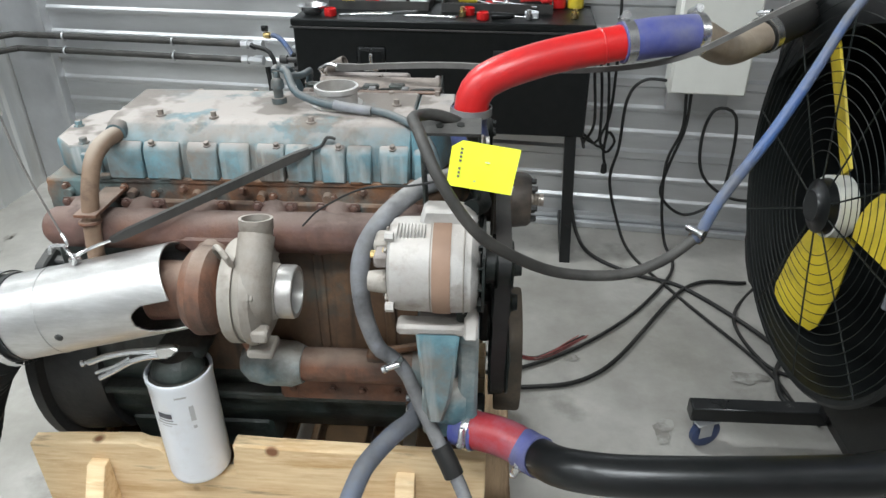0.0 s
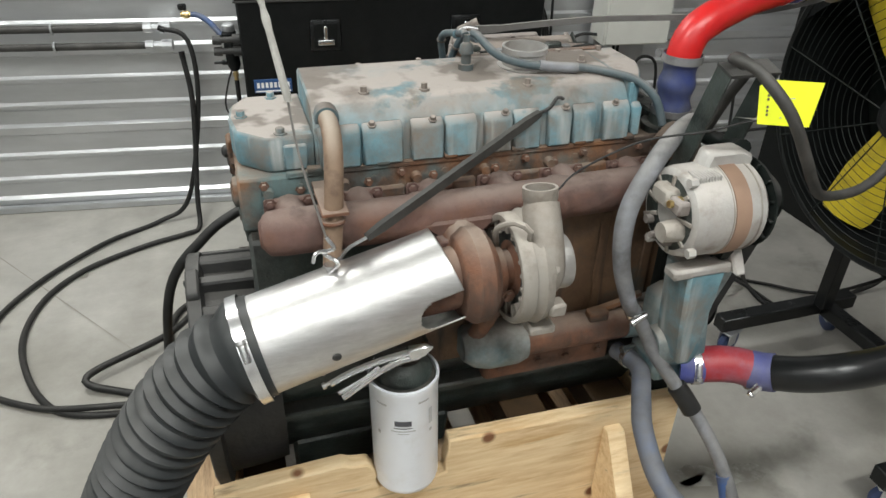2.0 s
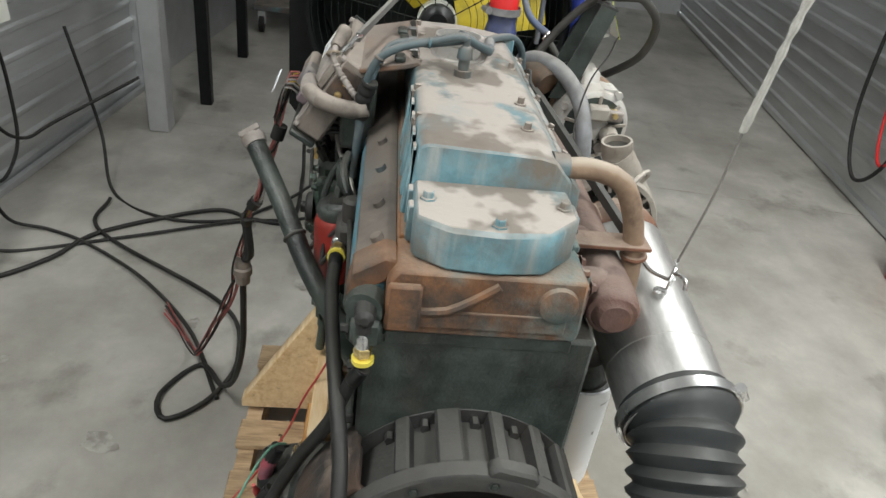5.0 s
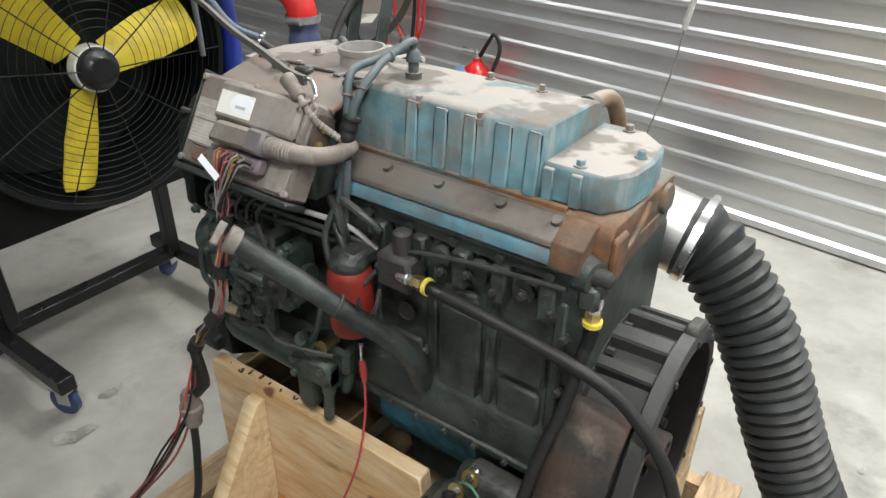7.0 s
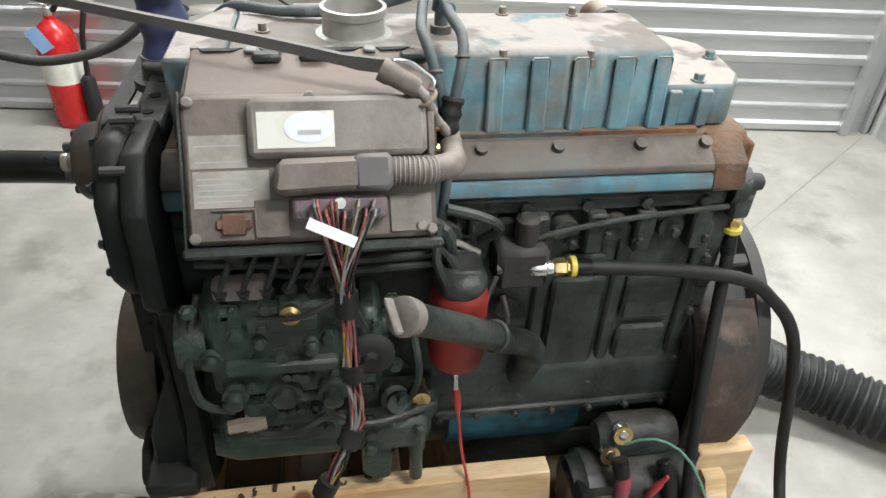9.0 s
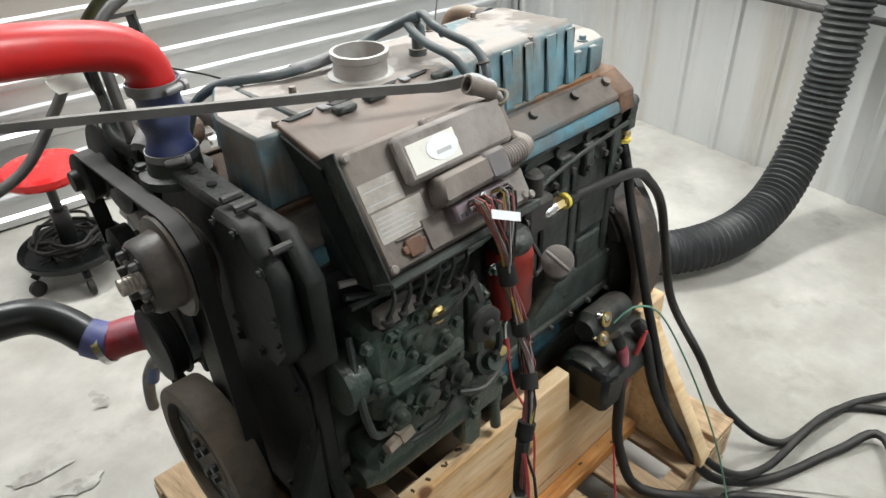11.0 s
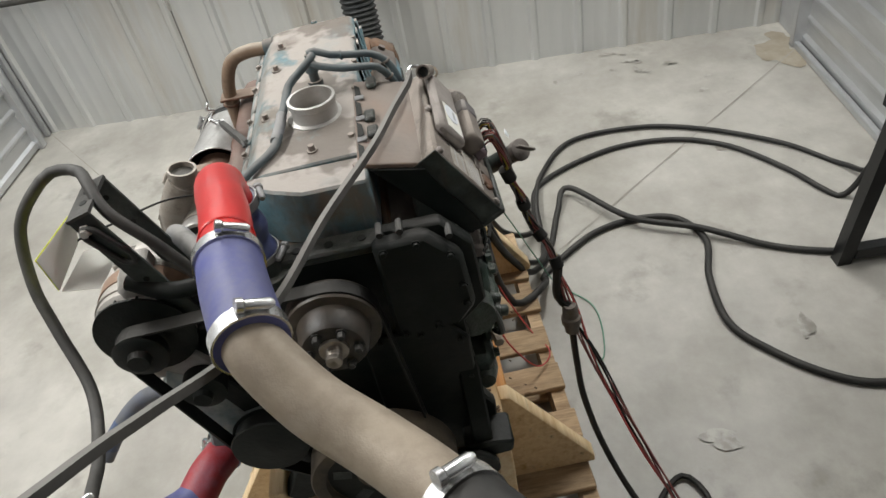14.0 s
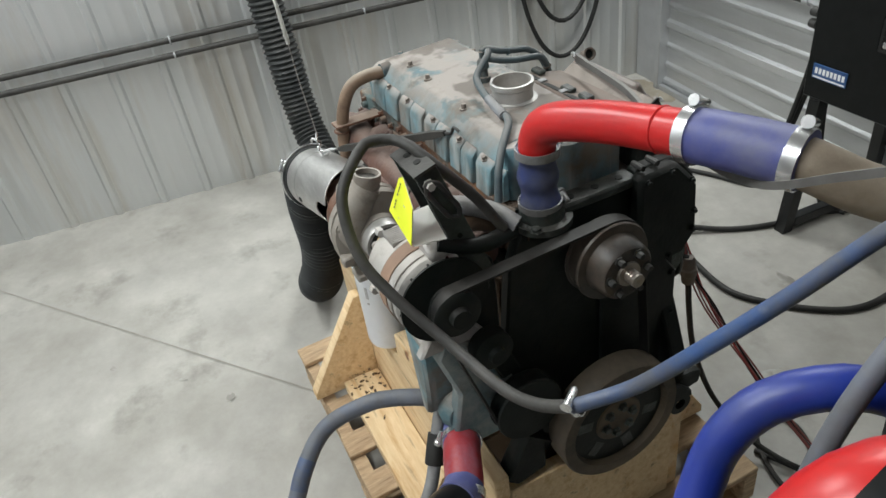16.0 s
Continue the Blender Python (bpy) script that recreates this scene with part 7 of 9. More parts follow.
low = thing("lower_coolant_pipe", (0.45, -0.315, 0.58), "red elbow, black painted pipe and blue coolant hose", "pipe")
part("red_elbow", tube(B(), [(0.395, -0.285, 0.612), (0.43, -0.302, 0.618), (0.467, -0.32, 0.625), (0.50, -0.334, 0.622), (0.530, -0.352, 0.612)], 0.035, 24), "redold", low, "faded red silicone elbow")
part("pipe_cuff", tube(B(), [(0.512, -0.340, 0.6185), (0.528, -0.356, 0.6215), (0.541, -0.371, 0.6285)], 0.0366, 24), "dullblue", low, "faded blue silicone cuff")
part("faded_cuff", tube(B(), [(0.394, -0.284, 0.612), (0.418, -0.297, 0.615), (0.43, -0.302, 0.616)], 0.0362, 24), "dullblue", low)
part("black_pipe", tube(B(), [(0.516, -0.343, 0.617), (0.54, -0.37, 0.628), (0.565, -0.41, 0.652), (0.605, -0.442, 0.675), (0.68, -0.455, 0.684), (0.83, -0.457, 0.693), (1.0, -0.45, 0.70), (1.068, -0.447, 0.712), (1.098, -0.445, 0.74), (1.105, -0.444, 0.775)], 0.0335, 24), "blackpaint", low, "scuffed black painted pipe")
part("blue_hose", tube(B(), [(1.106, -0.444, 0.765), (1.104, -0.444, 0.86), (1.085, -0.435, 0.97), (1.045, -0.40, 1.08), (1.002, -0.323, 1.184), (0.999, -0.298, 1.227), (1.008, -0.273, 1.253), (1.026, -0.246, 1.267), (1.045, -0.219, 1.267), (1.07, -0.175, 1.241)], lambda s: max(0.0165, 0.0365 - 0.055 * s), 24), "bluehose", low, "bright blue silicone hose")
clamp("hose_clamp", (0.420, -0.2975, 0.6152), (0.1, -0.045, 0.01), 0.0365, low, 0.014, (0, -1, 0.4))
clamp("hose_clamp", (0.523, -0.348, 0.6145), (0.08, -0.05, -0.03), 0.0365, low, 0.014, (0, -1, -0.4))
clamp("hose_clamp", (1.106, -0.444, 0.78), (0, 0, 1), 0.038, low, 0.016, (0, -1, 0))

pr = thing("pressure_cap_neck", (1.09, -0.18, 1.35), "filler neck with a silver pressure cap and worn hoses", "filler neck")
CA = Vector((-0.28, 0.36, 0.89)).normalized()
CC = Vector((1.094, -0.187, 1.450))
part("neck", lathe(B(), CC - CA * 0.10, CA, [(0, 0.016), (0.055, 0.016), (0.08, 0.0205), (0.097, 0.0205)], 28), "blackpaint", pr)
cap = part("cap", lathe(B(), CC, CA, [(0, 0.0235), (0.002, 0.0258), (0.006, 0.0258), (0.0085, 0.0225), (0.0085, 0.0155), (0.0108, 0.014), (0.0114, 0.0)], 36), "bright", pr, "silver pressure cap")
part("label_disc", lathe(B(), CC + CA * 0.0116, CA, [(0, 0.0075), (0.0006, 0.0075)], 20), "brass", cap)
tilt = Vector((0, 0, 1)).rotation_difference(CA).to_matrix().to_4x4()
for q in (0.6, 0.6 + math.pi):
    part("cap_ear", box(B(), (0.022, -0.008, 0), (0.034, 0.008, 0.0045), 0.002, Matrix.Translation(CC) @ tilt @ Matrix.Rotation(q, 4, "Z")), "bright", pr)
part("hose_tail", tube(B(), [(1.062, -0.126, 1.437), (1.068, -0.15, 1.416), (1.067, -0.19, 1.384), (1.061, -0.235, 1.337), (1.058, -0.275, 1.265), (1.057, -0.30, 1.15), (1.06, -0.31, 1.0), (1.06, -0.31, 0.92)], 0.0078, 14), "bluegrey", pr, "dusty grey-blue hose")
part("junction", tube(B(), [(1.0615, -0.128, 1.435), (1.064, -0.111, 1.4425), (1.075, -0.094, 1.4445), (1.088, -0.083, 1.439), (1.103, -0.077, 1.424), (1.115, -0.075, 1.395), (1.121, -0.076, 1.34), (1.122, -0.08, 1.26)], lambda s: 0.0108 - 0.0022 * min(1.0, s / 0.08), 16, 0.004), "bluepipe", pr, "arched worn blue hose joint")
part("plug", lathe(B(), (1.0765, -0.086, 1.4525), (0.1, 0.3, 1), [(0, 0.0045), (0.005, 0.0045), (0.005, 0.0066), (0.010, 0.0060)], 8), "dullsteel", pr, "dull hexagon plug")
part("overflow_wire", tube(B(), [(1.07, -0.205, 1.447), (1.045, -0.21, 1.43), (1.055, -0.22, 1.40), (1.078, -0.21, 1.41), (1.075, -0.195, 1.38), (1.085, -0.19, 1.36)], 0.0022, 6), "rubber", pr)

tophose = thing("red_coolant_hose", (1.131, -0.353, 1.338), "glossy red silicone elbow beside the drum fan", "hose")
part("elbow", tube(B(), [(1.119, -0.38, 1.270), (1.124, -0.371, 1.310), (1.131, -0.353, 1.333), (1.142, -0.327, 1.339), (1.156, -0.295, 1.322)], 0.034, 28), "redhose", tophose, "glossy red silicone elbow")
part("end_cuff", tube(B(), [(1.150, -0.309, 1.3295), (1.156, -0.295, 1.322)], 0.0352, 28, smooth=False), "redhose", tophose)
clamp("hose_clamp", (1.1205, -0.3775, 1.283), (0.02, 0.04, 0.2), 0.0342, tophose, 0.014, (0.6, -1, 0))

# dark hose with blue end that sags past the alternator
sag = thing("coolant_hose", (0.35, -0.13, 1.03), "worn dark coolant hose over a bracket with a blue end", "hose")
part("dark_hose", tube(B(), [(0.425, -0.17, 1.05), (0.418, -0.21, 1.12), (0.404, -0.256, 1.180), (0.365, -0.28, 1.208), (0.339, -0.296, 1.214), (0.330, -0.325, 1.218), (0.34, -0.352, 1.212), (0.369, -0.398, 1.166), (0.416, -0.405, 1.094), (0.466, -0.382, 1.042), (0.546, -0.338, 0.985), (0.644, -0.312, 0.968), (0.71, -0.295, 0.985), (0.766, -0.270, 1.018)], 0.0086, 14), "darkhose", sag)
part("blue_end", tube(B(), [(0.763, -0.275, 1.018), (0.768, -0.271, 1.024), (0.807, -0.221, 1.061), (0.871, -0.191, 1.155), (0.926, -0.157, 1.242), (0.970, -0.126, 1.318), (1.0, -0.116, 1.362), (1.02, -0.110, 1.392), (1.035, -0.106, 1.408), (1.05, -0.102, 1.424), (1.066, -0.099, 1.436), (1.08, -0.096, 1.442)], lambda s: 0.0094 - 0.006 * max(0.0, s - 0.15), 14), "bluepipe", sag, "worn blue hose end")
clamp("hose_clamp", (0.763, -0.271, 1.0155), (0.04, 0.03, 0.03), 0.0098, sag, 0.008, (0, 0, 1))

gh = thing("heater_hose", (0.35, -0.25, 0.5), "dusty grey heater hose arching beside the alternator", "hose")
part("hose", tube(B(), [(0.425, -0.145, 1.045), (0.385, -0.175, 1.066), (0.325, -0.215, 1.060), (0.268, -0.248, 1.02), (0.232, -0.262, 0.955), (0.230, -0.272, 0.87), (0.252, -0.282, 0.79), (0.275, -0.27, 0.755), (0.30, -0.268, 0.718), (0.327, -0.287, 0.658), (0.36, -0.32, 0.606), (0.41, -0.37, 0.525), (0.432, -0.42, 0.465), (0.446, -0.46, 0.40), (0.452, -0.48, 0.33), (0.452, -0.487, 0.29)], lambda s: 0.0160 - 0.0030 * min(1.0, max(0.0, (s - 0.30) / 0.25)), 16), "greyhose", gh)
clamp("clip", (0.279, -0.2697, 0.748), (0.35, -0.09, -0.75), 0.0145, gh, 0.010, (0, -1, 0))
part("wrap", tube(B(), [(0.365, -0.325, 0.598), (0.378, -0.338, 0.578), (0.392, -0.352, 0.553)], 0.0185, 12), "rubber", gh)
part("blue_mark", tube(B(), [(0.434, -0.43, 0.45), (0.438, -0.44, 0.425), (0.443, -0.45, 0.395)], 0.0143, 16), "bluepipe", gh)

g3 = thing("drain_hose", (0.3, -0.45, 0.1), "dusty grey drain hose hanging out over the pallet", "hose")
part("hose", tube(B(), [(0.305, -0.20, 0.60), (0.315, -0.25, 0.608), (0.305, -0.29, 0.618), (0.286, -0.322, 0.626), (0.255, -0.375, 0.626), (0.233, -0.421, 0.616), (0.218, -0.505, 0.589), (0.245, -0.565, 0.553), (0.288, -0.618, 0.50)], 0.0175, 16), "bluegrey", g3)
part("blue_mark", tube(B(), [(0.245, -0.565, 0.553), (0.262, -0.588, 0.534), (0.275, -0.603, 0.516)], 0.0182, 16), "bluepipe", g3)
clamp("hose_clamp", (0.312, -0.235, 0.606), (0.01, -0.05, 0.008), 0.0180, g3, 0.012, (0, 0, 1))

# yellow tag on a cable tie
tag = thing("paper_tag", (0.43, -0.32, 1.06), "fluorescent yellow paper tag hung on a thin black cable tie", "tag")
TL, BL, BR, TR = (Vector(p) for p in ((0.385, -0.308, 1.184), (0.377, -0.334, 1.124), (0.469, -0.341, 1.113), (0.481, -0.334, 1.179)))
back = Vector((0.0002, 0.0012, -0.0006))


def on_tag(u, v):
    return BL.lerp(BR, u).lerp(TL.lerp(TR, u), v)


part("card", leaf(B(), [on_tag(0, 0), on_tag(1, 0), on_tag(1, 1), on_tag(0.15, 1), on_tag(0, 0.84)], 0.0006), "paper", tag)
part("back_card", leaf(B(), [p + back for p in (on_tag(0.01, 0.01), on_tag(0.99, 0.01), on_tag(0.99, 0.99), on_tag(0.16, 0.99), on_tag(0.01, 0.83))], 0.0006), "whitepaper", tag, "white paper back")
part("fold", leaf(B(), [BR + back * 3, (0.474, -0.308, 1.112), (0.470, -0.286, 1.104), (0.428, -0.279, 1.105), (0.384, -0.274, 1.113), (0.402, -0.318, 1.123)], 0.0006), "whitepaper", tag, "white paper folded under the tag")
for u0, u1, v0, v1, ink in [(0.14, 0.175, 0.20 + 0.085 * k, 0.25 + 0.085 * k, "print_dark") for k in (0, 1, 2, 4, 5, 6, 7)] + [(0.52, 0.60, 0.60, 0.625, "print_grey"), (0.40, 0.43, 0.16, 0.19, "print_grey")]:
    part("print_bar", leaf(B(), [p - back * 0.5 for p in (on_tag(u0, v0), on_tag(u1, v0), on_tag(u1, v1), on_tag(u0, v1))], 0.0003), ink, tag)
part("cable_tie", tube(B(), [(0.381, -0.331, 1.128), (0.365, -0.322, 1.124), (0.32, -0.30, 1.105), (0.24, -0.25, 1.075), (0.16, -0.215, 1.02), (0.125, -0.212, 0.985)], 0.0018, 6), "rubber", tag)

# ---------------------------------------------------------------- wiring
har = thing("wiring_harness", (0.2, 0.36, 0.6), "cut engine wiring harness of pink, grey and black wires in tape", "wiring")
rnd = random.Random(4)
HP = [Vector(p) for p in ((0.177, 0.327, 0.953), (0.177, 0.335, 0.926), (0.175, 0.352, 0.872), (0.173, 0.369, 0.802), (0.195, 0.394, 0.757), (0.216, 0.404, 0.716))]
for i in range(26):
    s = EM @ Vector((0.135 + 0.065 * rnd.random(), 0.028 + 0.014 * rnd.random(), 0.022))
    j = lambda k: Vector((rnd.uniform(-k, k), rnd.uniform(-k, k), 0))
    out1 = s + (EM.to_3x3() @ Vector((0, -0.005, 0.012 + 0.016 * rnd.random())))
    pts = [s, out1, HP[0] + j(0.009) + Vector((0, 0.004, 0.015)), HP[1] + j(0.006), HP[2] + j(0.010), HP[3] + j(0.009), HP[4] + j(0.007), HP[5] + j(0.005)]
    part("wire", tube(B(), pts, 0.0017, 5, 0.02), ("wire_pink", "wire_grey", "wire_pink", "rubber", "wire_pink", "wire_grey", "rubber", "wire_pink", "wire_grey", "wire_yellow", "rubber")[i % 11], har)
for a, b in ((0, 0.04), (0.33, 0.40), (0.66, 0.72), (0.95, 1.0)):
    run = spline(HP, 0.01)
    lo_, hi_ = int(a * (len(run) - 1)), max(int(a * (len(run) - 1)) + 2, int(b * (len(run) - 1)))
    part("tape_wrap", tube(B(), run[lo_:hi_ + 1], 0.013, 10, smooth=False), "rubber", har)
part("tie_tag", leaf(B(), [EM @ Vector(p) for p in ((0.1265, 0.0165, 0.066), (0.1735, -0.006, 0.060), (0.1785, 0.0045, 0.060), (0.1315, 0.027, 0.066))], 0.001), "whitecan", har, "white cable tie tail")
E1 = HP[5]
part("branch", tube(B(), [E1, (0.215, 0.40, 0.635), (0.235, 0.418, 0.615)], 0.010, 8), "rubber", har)
part("plug", lathe(B(), (0.236, 0.419, 0.622), (0.05, 0.03, -1), [(0, 0.013), (0.012, 0.017), (0.03, 0.017), (0.034, 0.021), (0.05, 0.021), (0.054, 0.017), (0.075, 0.016)], 16), "ecm", har, "grey round plug")
part("branch", tube(B(), [(0.240, 0.421, 0.55), (0.25, 0.425, 0.45), (0.27, 0.435, 0.33), (0.32, 0.47, 0.18), (0.42, 0.53, 0.06), (0.55, 0.62, 0.012), (0.42, 0.70, 0.012), (0.33, 0.66, 0.012), (0.42, 0.56, 0.012), (0.60, 0.52, 0.012), (0.86, 0.63, 0.012), (1.25, 1.15, 0.012), (1.5, 1.2, 0.012)], 0.0075, 8, 0.02), "rubber", har)
for i in range(7):
    j = lambda k: Vector((rnd.uniform(-k, k), rnd.uniform(-k, k), rnd.uniform(0, k)))
    pts = [E1 + j(0.004), Vector((0.225, 0.425, 0.60)) + j(0.012), Vector((0.28, 0.46, 0.47)) + j(0.014), Vector((0.38, 0.52, 0.30)) + j(0.012), Vector((0.48, 0.60, 0.12)) + j(0.010), Vector((0.62, 0.66, 0.012)) + j(0.010), Vector((0.80, 0.78, 0.010)) + j(0.02)]
    part("wire", tube(B(), pts, 0.0024, 5, 0.03), ("wire_pink", "rubber", "wire_pink", "rubber", "wire_red", "rubber", "wire_pink")[i], har)

lead = thing("test_lead", (0.014, 0.20, 0.5), "thin red test lead clipped to the crankcase", "lead")
part("clip", lathe(B(), (0.0235, 0.200, 0.654), (-0.12, 0.06, -1), [(0, 0.004), (0.004, 0.0065), (0.03, 0.007), (0.045, 0.005), (0.052, 0.003)], 10), "wire_red", lead, "red crocodile clip")
part("tip", lathe(B(), (0.025, 0.199, 0.690), (-0.04, 0.03, -1), [(0, 0.003), (0.004, 0.0052), (0.014, 0.0040), (0.037, 0.0050)], 8), "bright", lead)
part("wire", tube(B(), [(0.0175, 0.2032, 0.604), (0.010, 0.215, 0.53), (0.0, 0.258, 0.44), (0.03, 0.30, 0.30), (0.02, 0.37, 0.17), (-0.05, 0.42, 0.137), (-0.15, 0.38, 0.14), (-0.22, 0.31, 0.30), (-0.27, 0.30, 0.46)], 0.0024, 6, 0.02), "wire_red", lead)
part("clip", lathe(B(), (-0.275, 0.298, 0.475), (-0.3, 0.1, 0.9), [(0, 0.003), (0.004, 0.006), (0.04, 0.006), (0.045, 0.004), (0.062, 0.003)], 10), "wire_red", lead, "red crocodile clip")
gl = thing("green_lead", (-0.25, 0.27, 0.55), "thin green wire from the starter to the floor", "lead")
part("wire", tube(B(), [(-0.235, 0.262, 0.565), (-0.27, 0.28, 0.595), (-0.32, 0.31, 0.57), (-0.37, 0.36, 0.45), (-0.42, 0.42, 0.28), (-0.44, 0.47, 0.145), (-0.42, 0.53, 0.02), (-0.30, 0.62, 0.006), (-0.12, 0.60, 0.006), (-0.05, 0.55, 0.006)], 0.0022, 6, 0.02), "wire_green", gl)

# battery cables and air hoses over the floor
def floor_hose(name, label, pts, r, material, category="hose", group=""):
    h = thing(name, pts[0], label, category, group)
    part("hose", tube(B(), pts, r, 10, 0.02), material, h)
    d0 = Vector(pts[1]) - Vector(pts[0])
    if r > 0.0095:
        part("ferrule", lathe(B(), Vector(pts[0]) + d0.normalized() * 0.002, d0, [(0, r + 0.0012), (0.026, r + 0.0012), (0.028, r)], 14), "blackpaint", h)
        d1 = Vector(pts[-2]) - Vector(pts[-1])
        part("ferrule", lathe(B(), pts[-1], d1, [(0, r + 0.0012), (0.026, r + 0.0012), (0.028, r)], 14), "blackpaint", h)
    return h


bc = floor_hose("battery_cable", "black battery cable from starter to the floor", [(-0.225, 0.275, 0.548), (-0.232, 0.292, 0.51), (-0.225, 0.305, 0.40), (-0.22, 0.32, 0.28), (-0.235, 0.36, 0.165), (-0.26, 0.41, 0.145), (-0.33, 0.47, 0.12), (-0.45, 0.50, 0.018), (-0.49, 0.51, 0.012), (-0.635, 0.71, 0.012), (-0.67, 0.88, 0.012), (-0.63, 1.02, 0.012), (-0.49, 1.07, 0.012), (-0.32, 1.01, 0.012), (-0.12, 0.985, 0.012), (0.015, 1.055, 0.012), (0.12, 1.15, 0.012), (0.18, 1.25, 0.012), (0.19, 1.38, 0.012), (0.16, 1.58, 0.012), (0.10, 1.70, 0.02), (0.05, 1.74, 0.20), (0.04, 1.76, 0.62)], 0.0115, "rubber", "cable", "battery cables")
part("red_sleeve", tube(B(), [(-0.2300, 0.2875, 0.520), (-0.232, 0.292, 0.51), (-0.2305, 0.2975, 0.480)], 0.0128, 12), "redold", bc, "dull red heat-shrink sleeve")
floor_hose("battery_cable", "black battery cable from starter to the floor", [(-0.30, 0.275, 0.533), (-0.31, 0.295, 0.50), (-0.33, 0.33, 0.36), (-0.38, 0.39, 0.2), (-0.46, 0.46, 0.06), (-0.60, 0.55, 0.012), (-0.80, 0.63, 0.012), (-0.90, 0.70, 0.036), (-0.66, 0.86, 0.036), (-0.53, 1.065, 0.036), (-0.40, 1.255, 0.012), (-0.32, 1.42, 0.012), (-0.28, 1.60, 0.012), (-0.20, 1.75, 0.012)], 0.0115, "rubber", "cable", "battery cables")
floor_hose("air_hose", "black air hose from the rear coupling across the floor", [(-0.377, 0.145, 0.868), (-0.373, 0.161, 0.836), (-0.367, 0.187, 0.755), (-0.353, 0.228, 0.668), (-0.343, 0.272, 0.556), (-0.342, 0.315, 0.44), (-0.35, 0.345, 0.33), (-0.40, 0.38, 0.20), (-0.46, 0.48, 0.10), (-0.60, 0.53, 0.035), (-0.85, 0.56, 0.030), (-1.05, 0.63, 0.016), (-1.24, 0.80, 0.014), (-1.24, 1.09, 0.014), (-1.13, 1.33, 0.014), (-0.93, 1.56, 0.014), (-0.73, 1.69, 0.014), (-0.60, 1.71, 0.10), (-0.50, 1.73, 0.5), (-0.50, 1.745, 0.75), (-0.60, 1.77, 0.80)], 0.0098, "rubber", "hose", "air hoses")
floor_hose("air_hose", "black air hose from the middle coupling past the housing", [(-0.120, 0.199, 0.868), (-0.20, 0.199, 0.860), (-0.29, 0.190, 0.842), (-0.37, 0.178, 0.818), (-0.43, 0.168, 0.790), (-0.468, 0.164, 0.757), (-0.508, 0.165, 0.716), (-0.541, 0.169, 0.655), (-0.565, 0.18, 0.55), (-0.58, 0.215, 0.40), (-0.56, 0.32, 0.30), (-0.62, 0.40, 0.12), (-0.72, 0.52, 0.016), (-0.98, 0.60, 0.012), (-1.12, 0.90, 0.012), (-1.11, 1.17, 0.012), (-0.99, 1.365, 0.012), (-0.78, 1.495, 0.012), (-0.62, 1.555, 0.012), (-0.57, 1.60, 0.014), (-0.56, 1.66, 0.14), (-0.52, 1.72, 0.5), (-0.53, 1.75, 0.71)], 0.0104, "rubber", "hose", "air hoses")


# ---------------------------------------------------------------- drum fan in its stand
fan = thing("drum_fan", (1.35, 0, 0), "black drum fan with yellow blades on a wheeled stand", "fan")
FC = Vector((1.125, -0.005, 0.968))
RR = 0.392
bm = lathe(B(), FC, (1, 0, 0), [(0.0, RR - 0.012), (-0.004, RR - 0.002), (0.0, RR + 0.004), (0.02, RR), (0.10, RR - 0.004), (0.30, RR - 0.004), (0.30, RR - 0.016), (0.02, RR - 0.016), (0.0, RR - 0.012)], 72, cap=False)
part("drum", bm, "toolblack", fan)
bm = B()
n = 56
outer = [(0.445 * max(-1, min(1, 1.3 * math.cos(a))), 0.42 * max(-1, min(1, 1.3 * math.sin(a)))) for a in [k * math.tau / n for k in range(n)]]
ri = [bm.verts.new((1.18, FC.y + math.cos(k * math.tau / n) * (RR - 0.006), FC.z + math.sin(k * math.tau / n) * (RR - 0.006))) for k in range(n)]
ro = [bm.verts.new((1.18, FC.y + y, FC.z + z)) for y, z in outer]
rb = [bm.verts.new((1.44, FC.y + y, FC.z + z)) for y, z in outer]
for k in range(n):
    q = (k + 1) % n
    bm.faces.new((ri[k], ri[q], ro[q], ro[k]))
    bm.faces.new((ro[k], ro[q], rb[q], rb[k]))
bm.faces.new(rb)
part("shroud", bm, "toolblack", fan)
bm = B()
rows = []
for k in range(25):
    y = -0.27 + k * 0.0265
    z = 1.399 - 0.95 * (y + 0.10) ** 2 - 0.045 * (y + 0.10)
    rows.append([bm.verts.new((x, y, z + dz)) for x, dz in ((1.13, -0.10), (1.1255, -0.012), (1.128, -0.004), (1.134, 0.0), (1.145, 0.003), (1.20, 0.006), (1.44, 0.0), (1.44, -0.10))])
for r, s in zip(rows, rows[1:]):
    for i in range(8):
        bm.faces.new((r[i], r[(i + 1) % 8], s[(i + 1) % 8], s[i]))
bm.faces.new(rows[0][::-1])
bm.faces.new(rows[-1])
part("top_lip", bm, "blackpaint", fan, "glossy black top edge")
bm = lathe(B(), (1.10, FC.y, 0.946), (1, 0, 0), [(0.0, 0.0), (0.0, 0.03), (0.006, 0.034), (0.012, 0.052), (0.05, 0.056), (0.055, 0.045), (0.20, 0.045)], 36)
hub = part("hub", bm, "blackpaint", fan, "round black motor hub")
part("hub_band", ring(B(), (1.145, FC.y, 0.946), (1, 0, 0), 0.055, 0.060, 0.034, 36), "boxgrey", hub, "pale hub band")
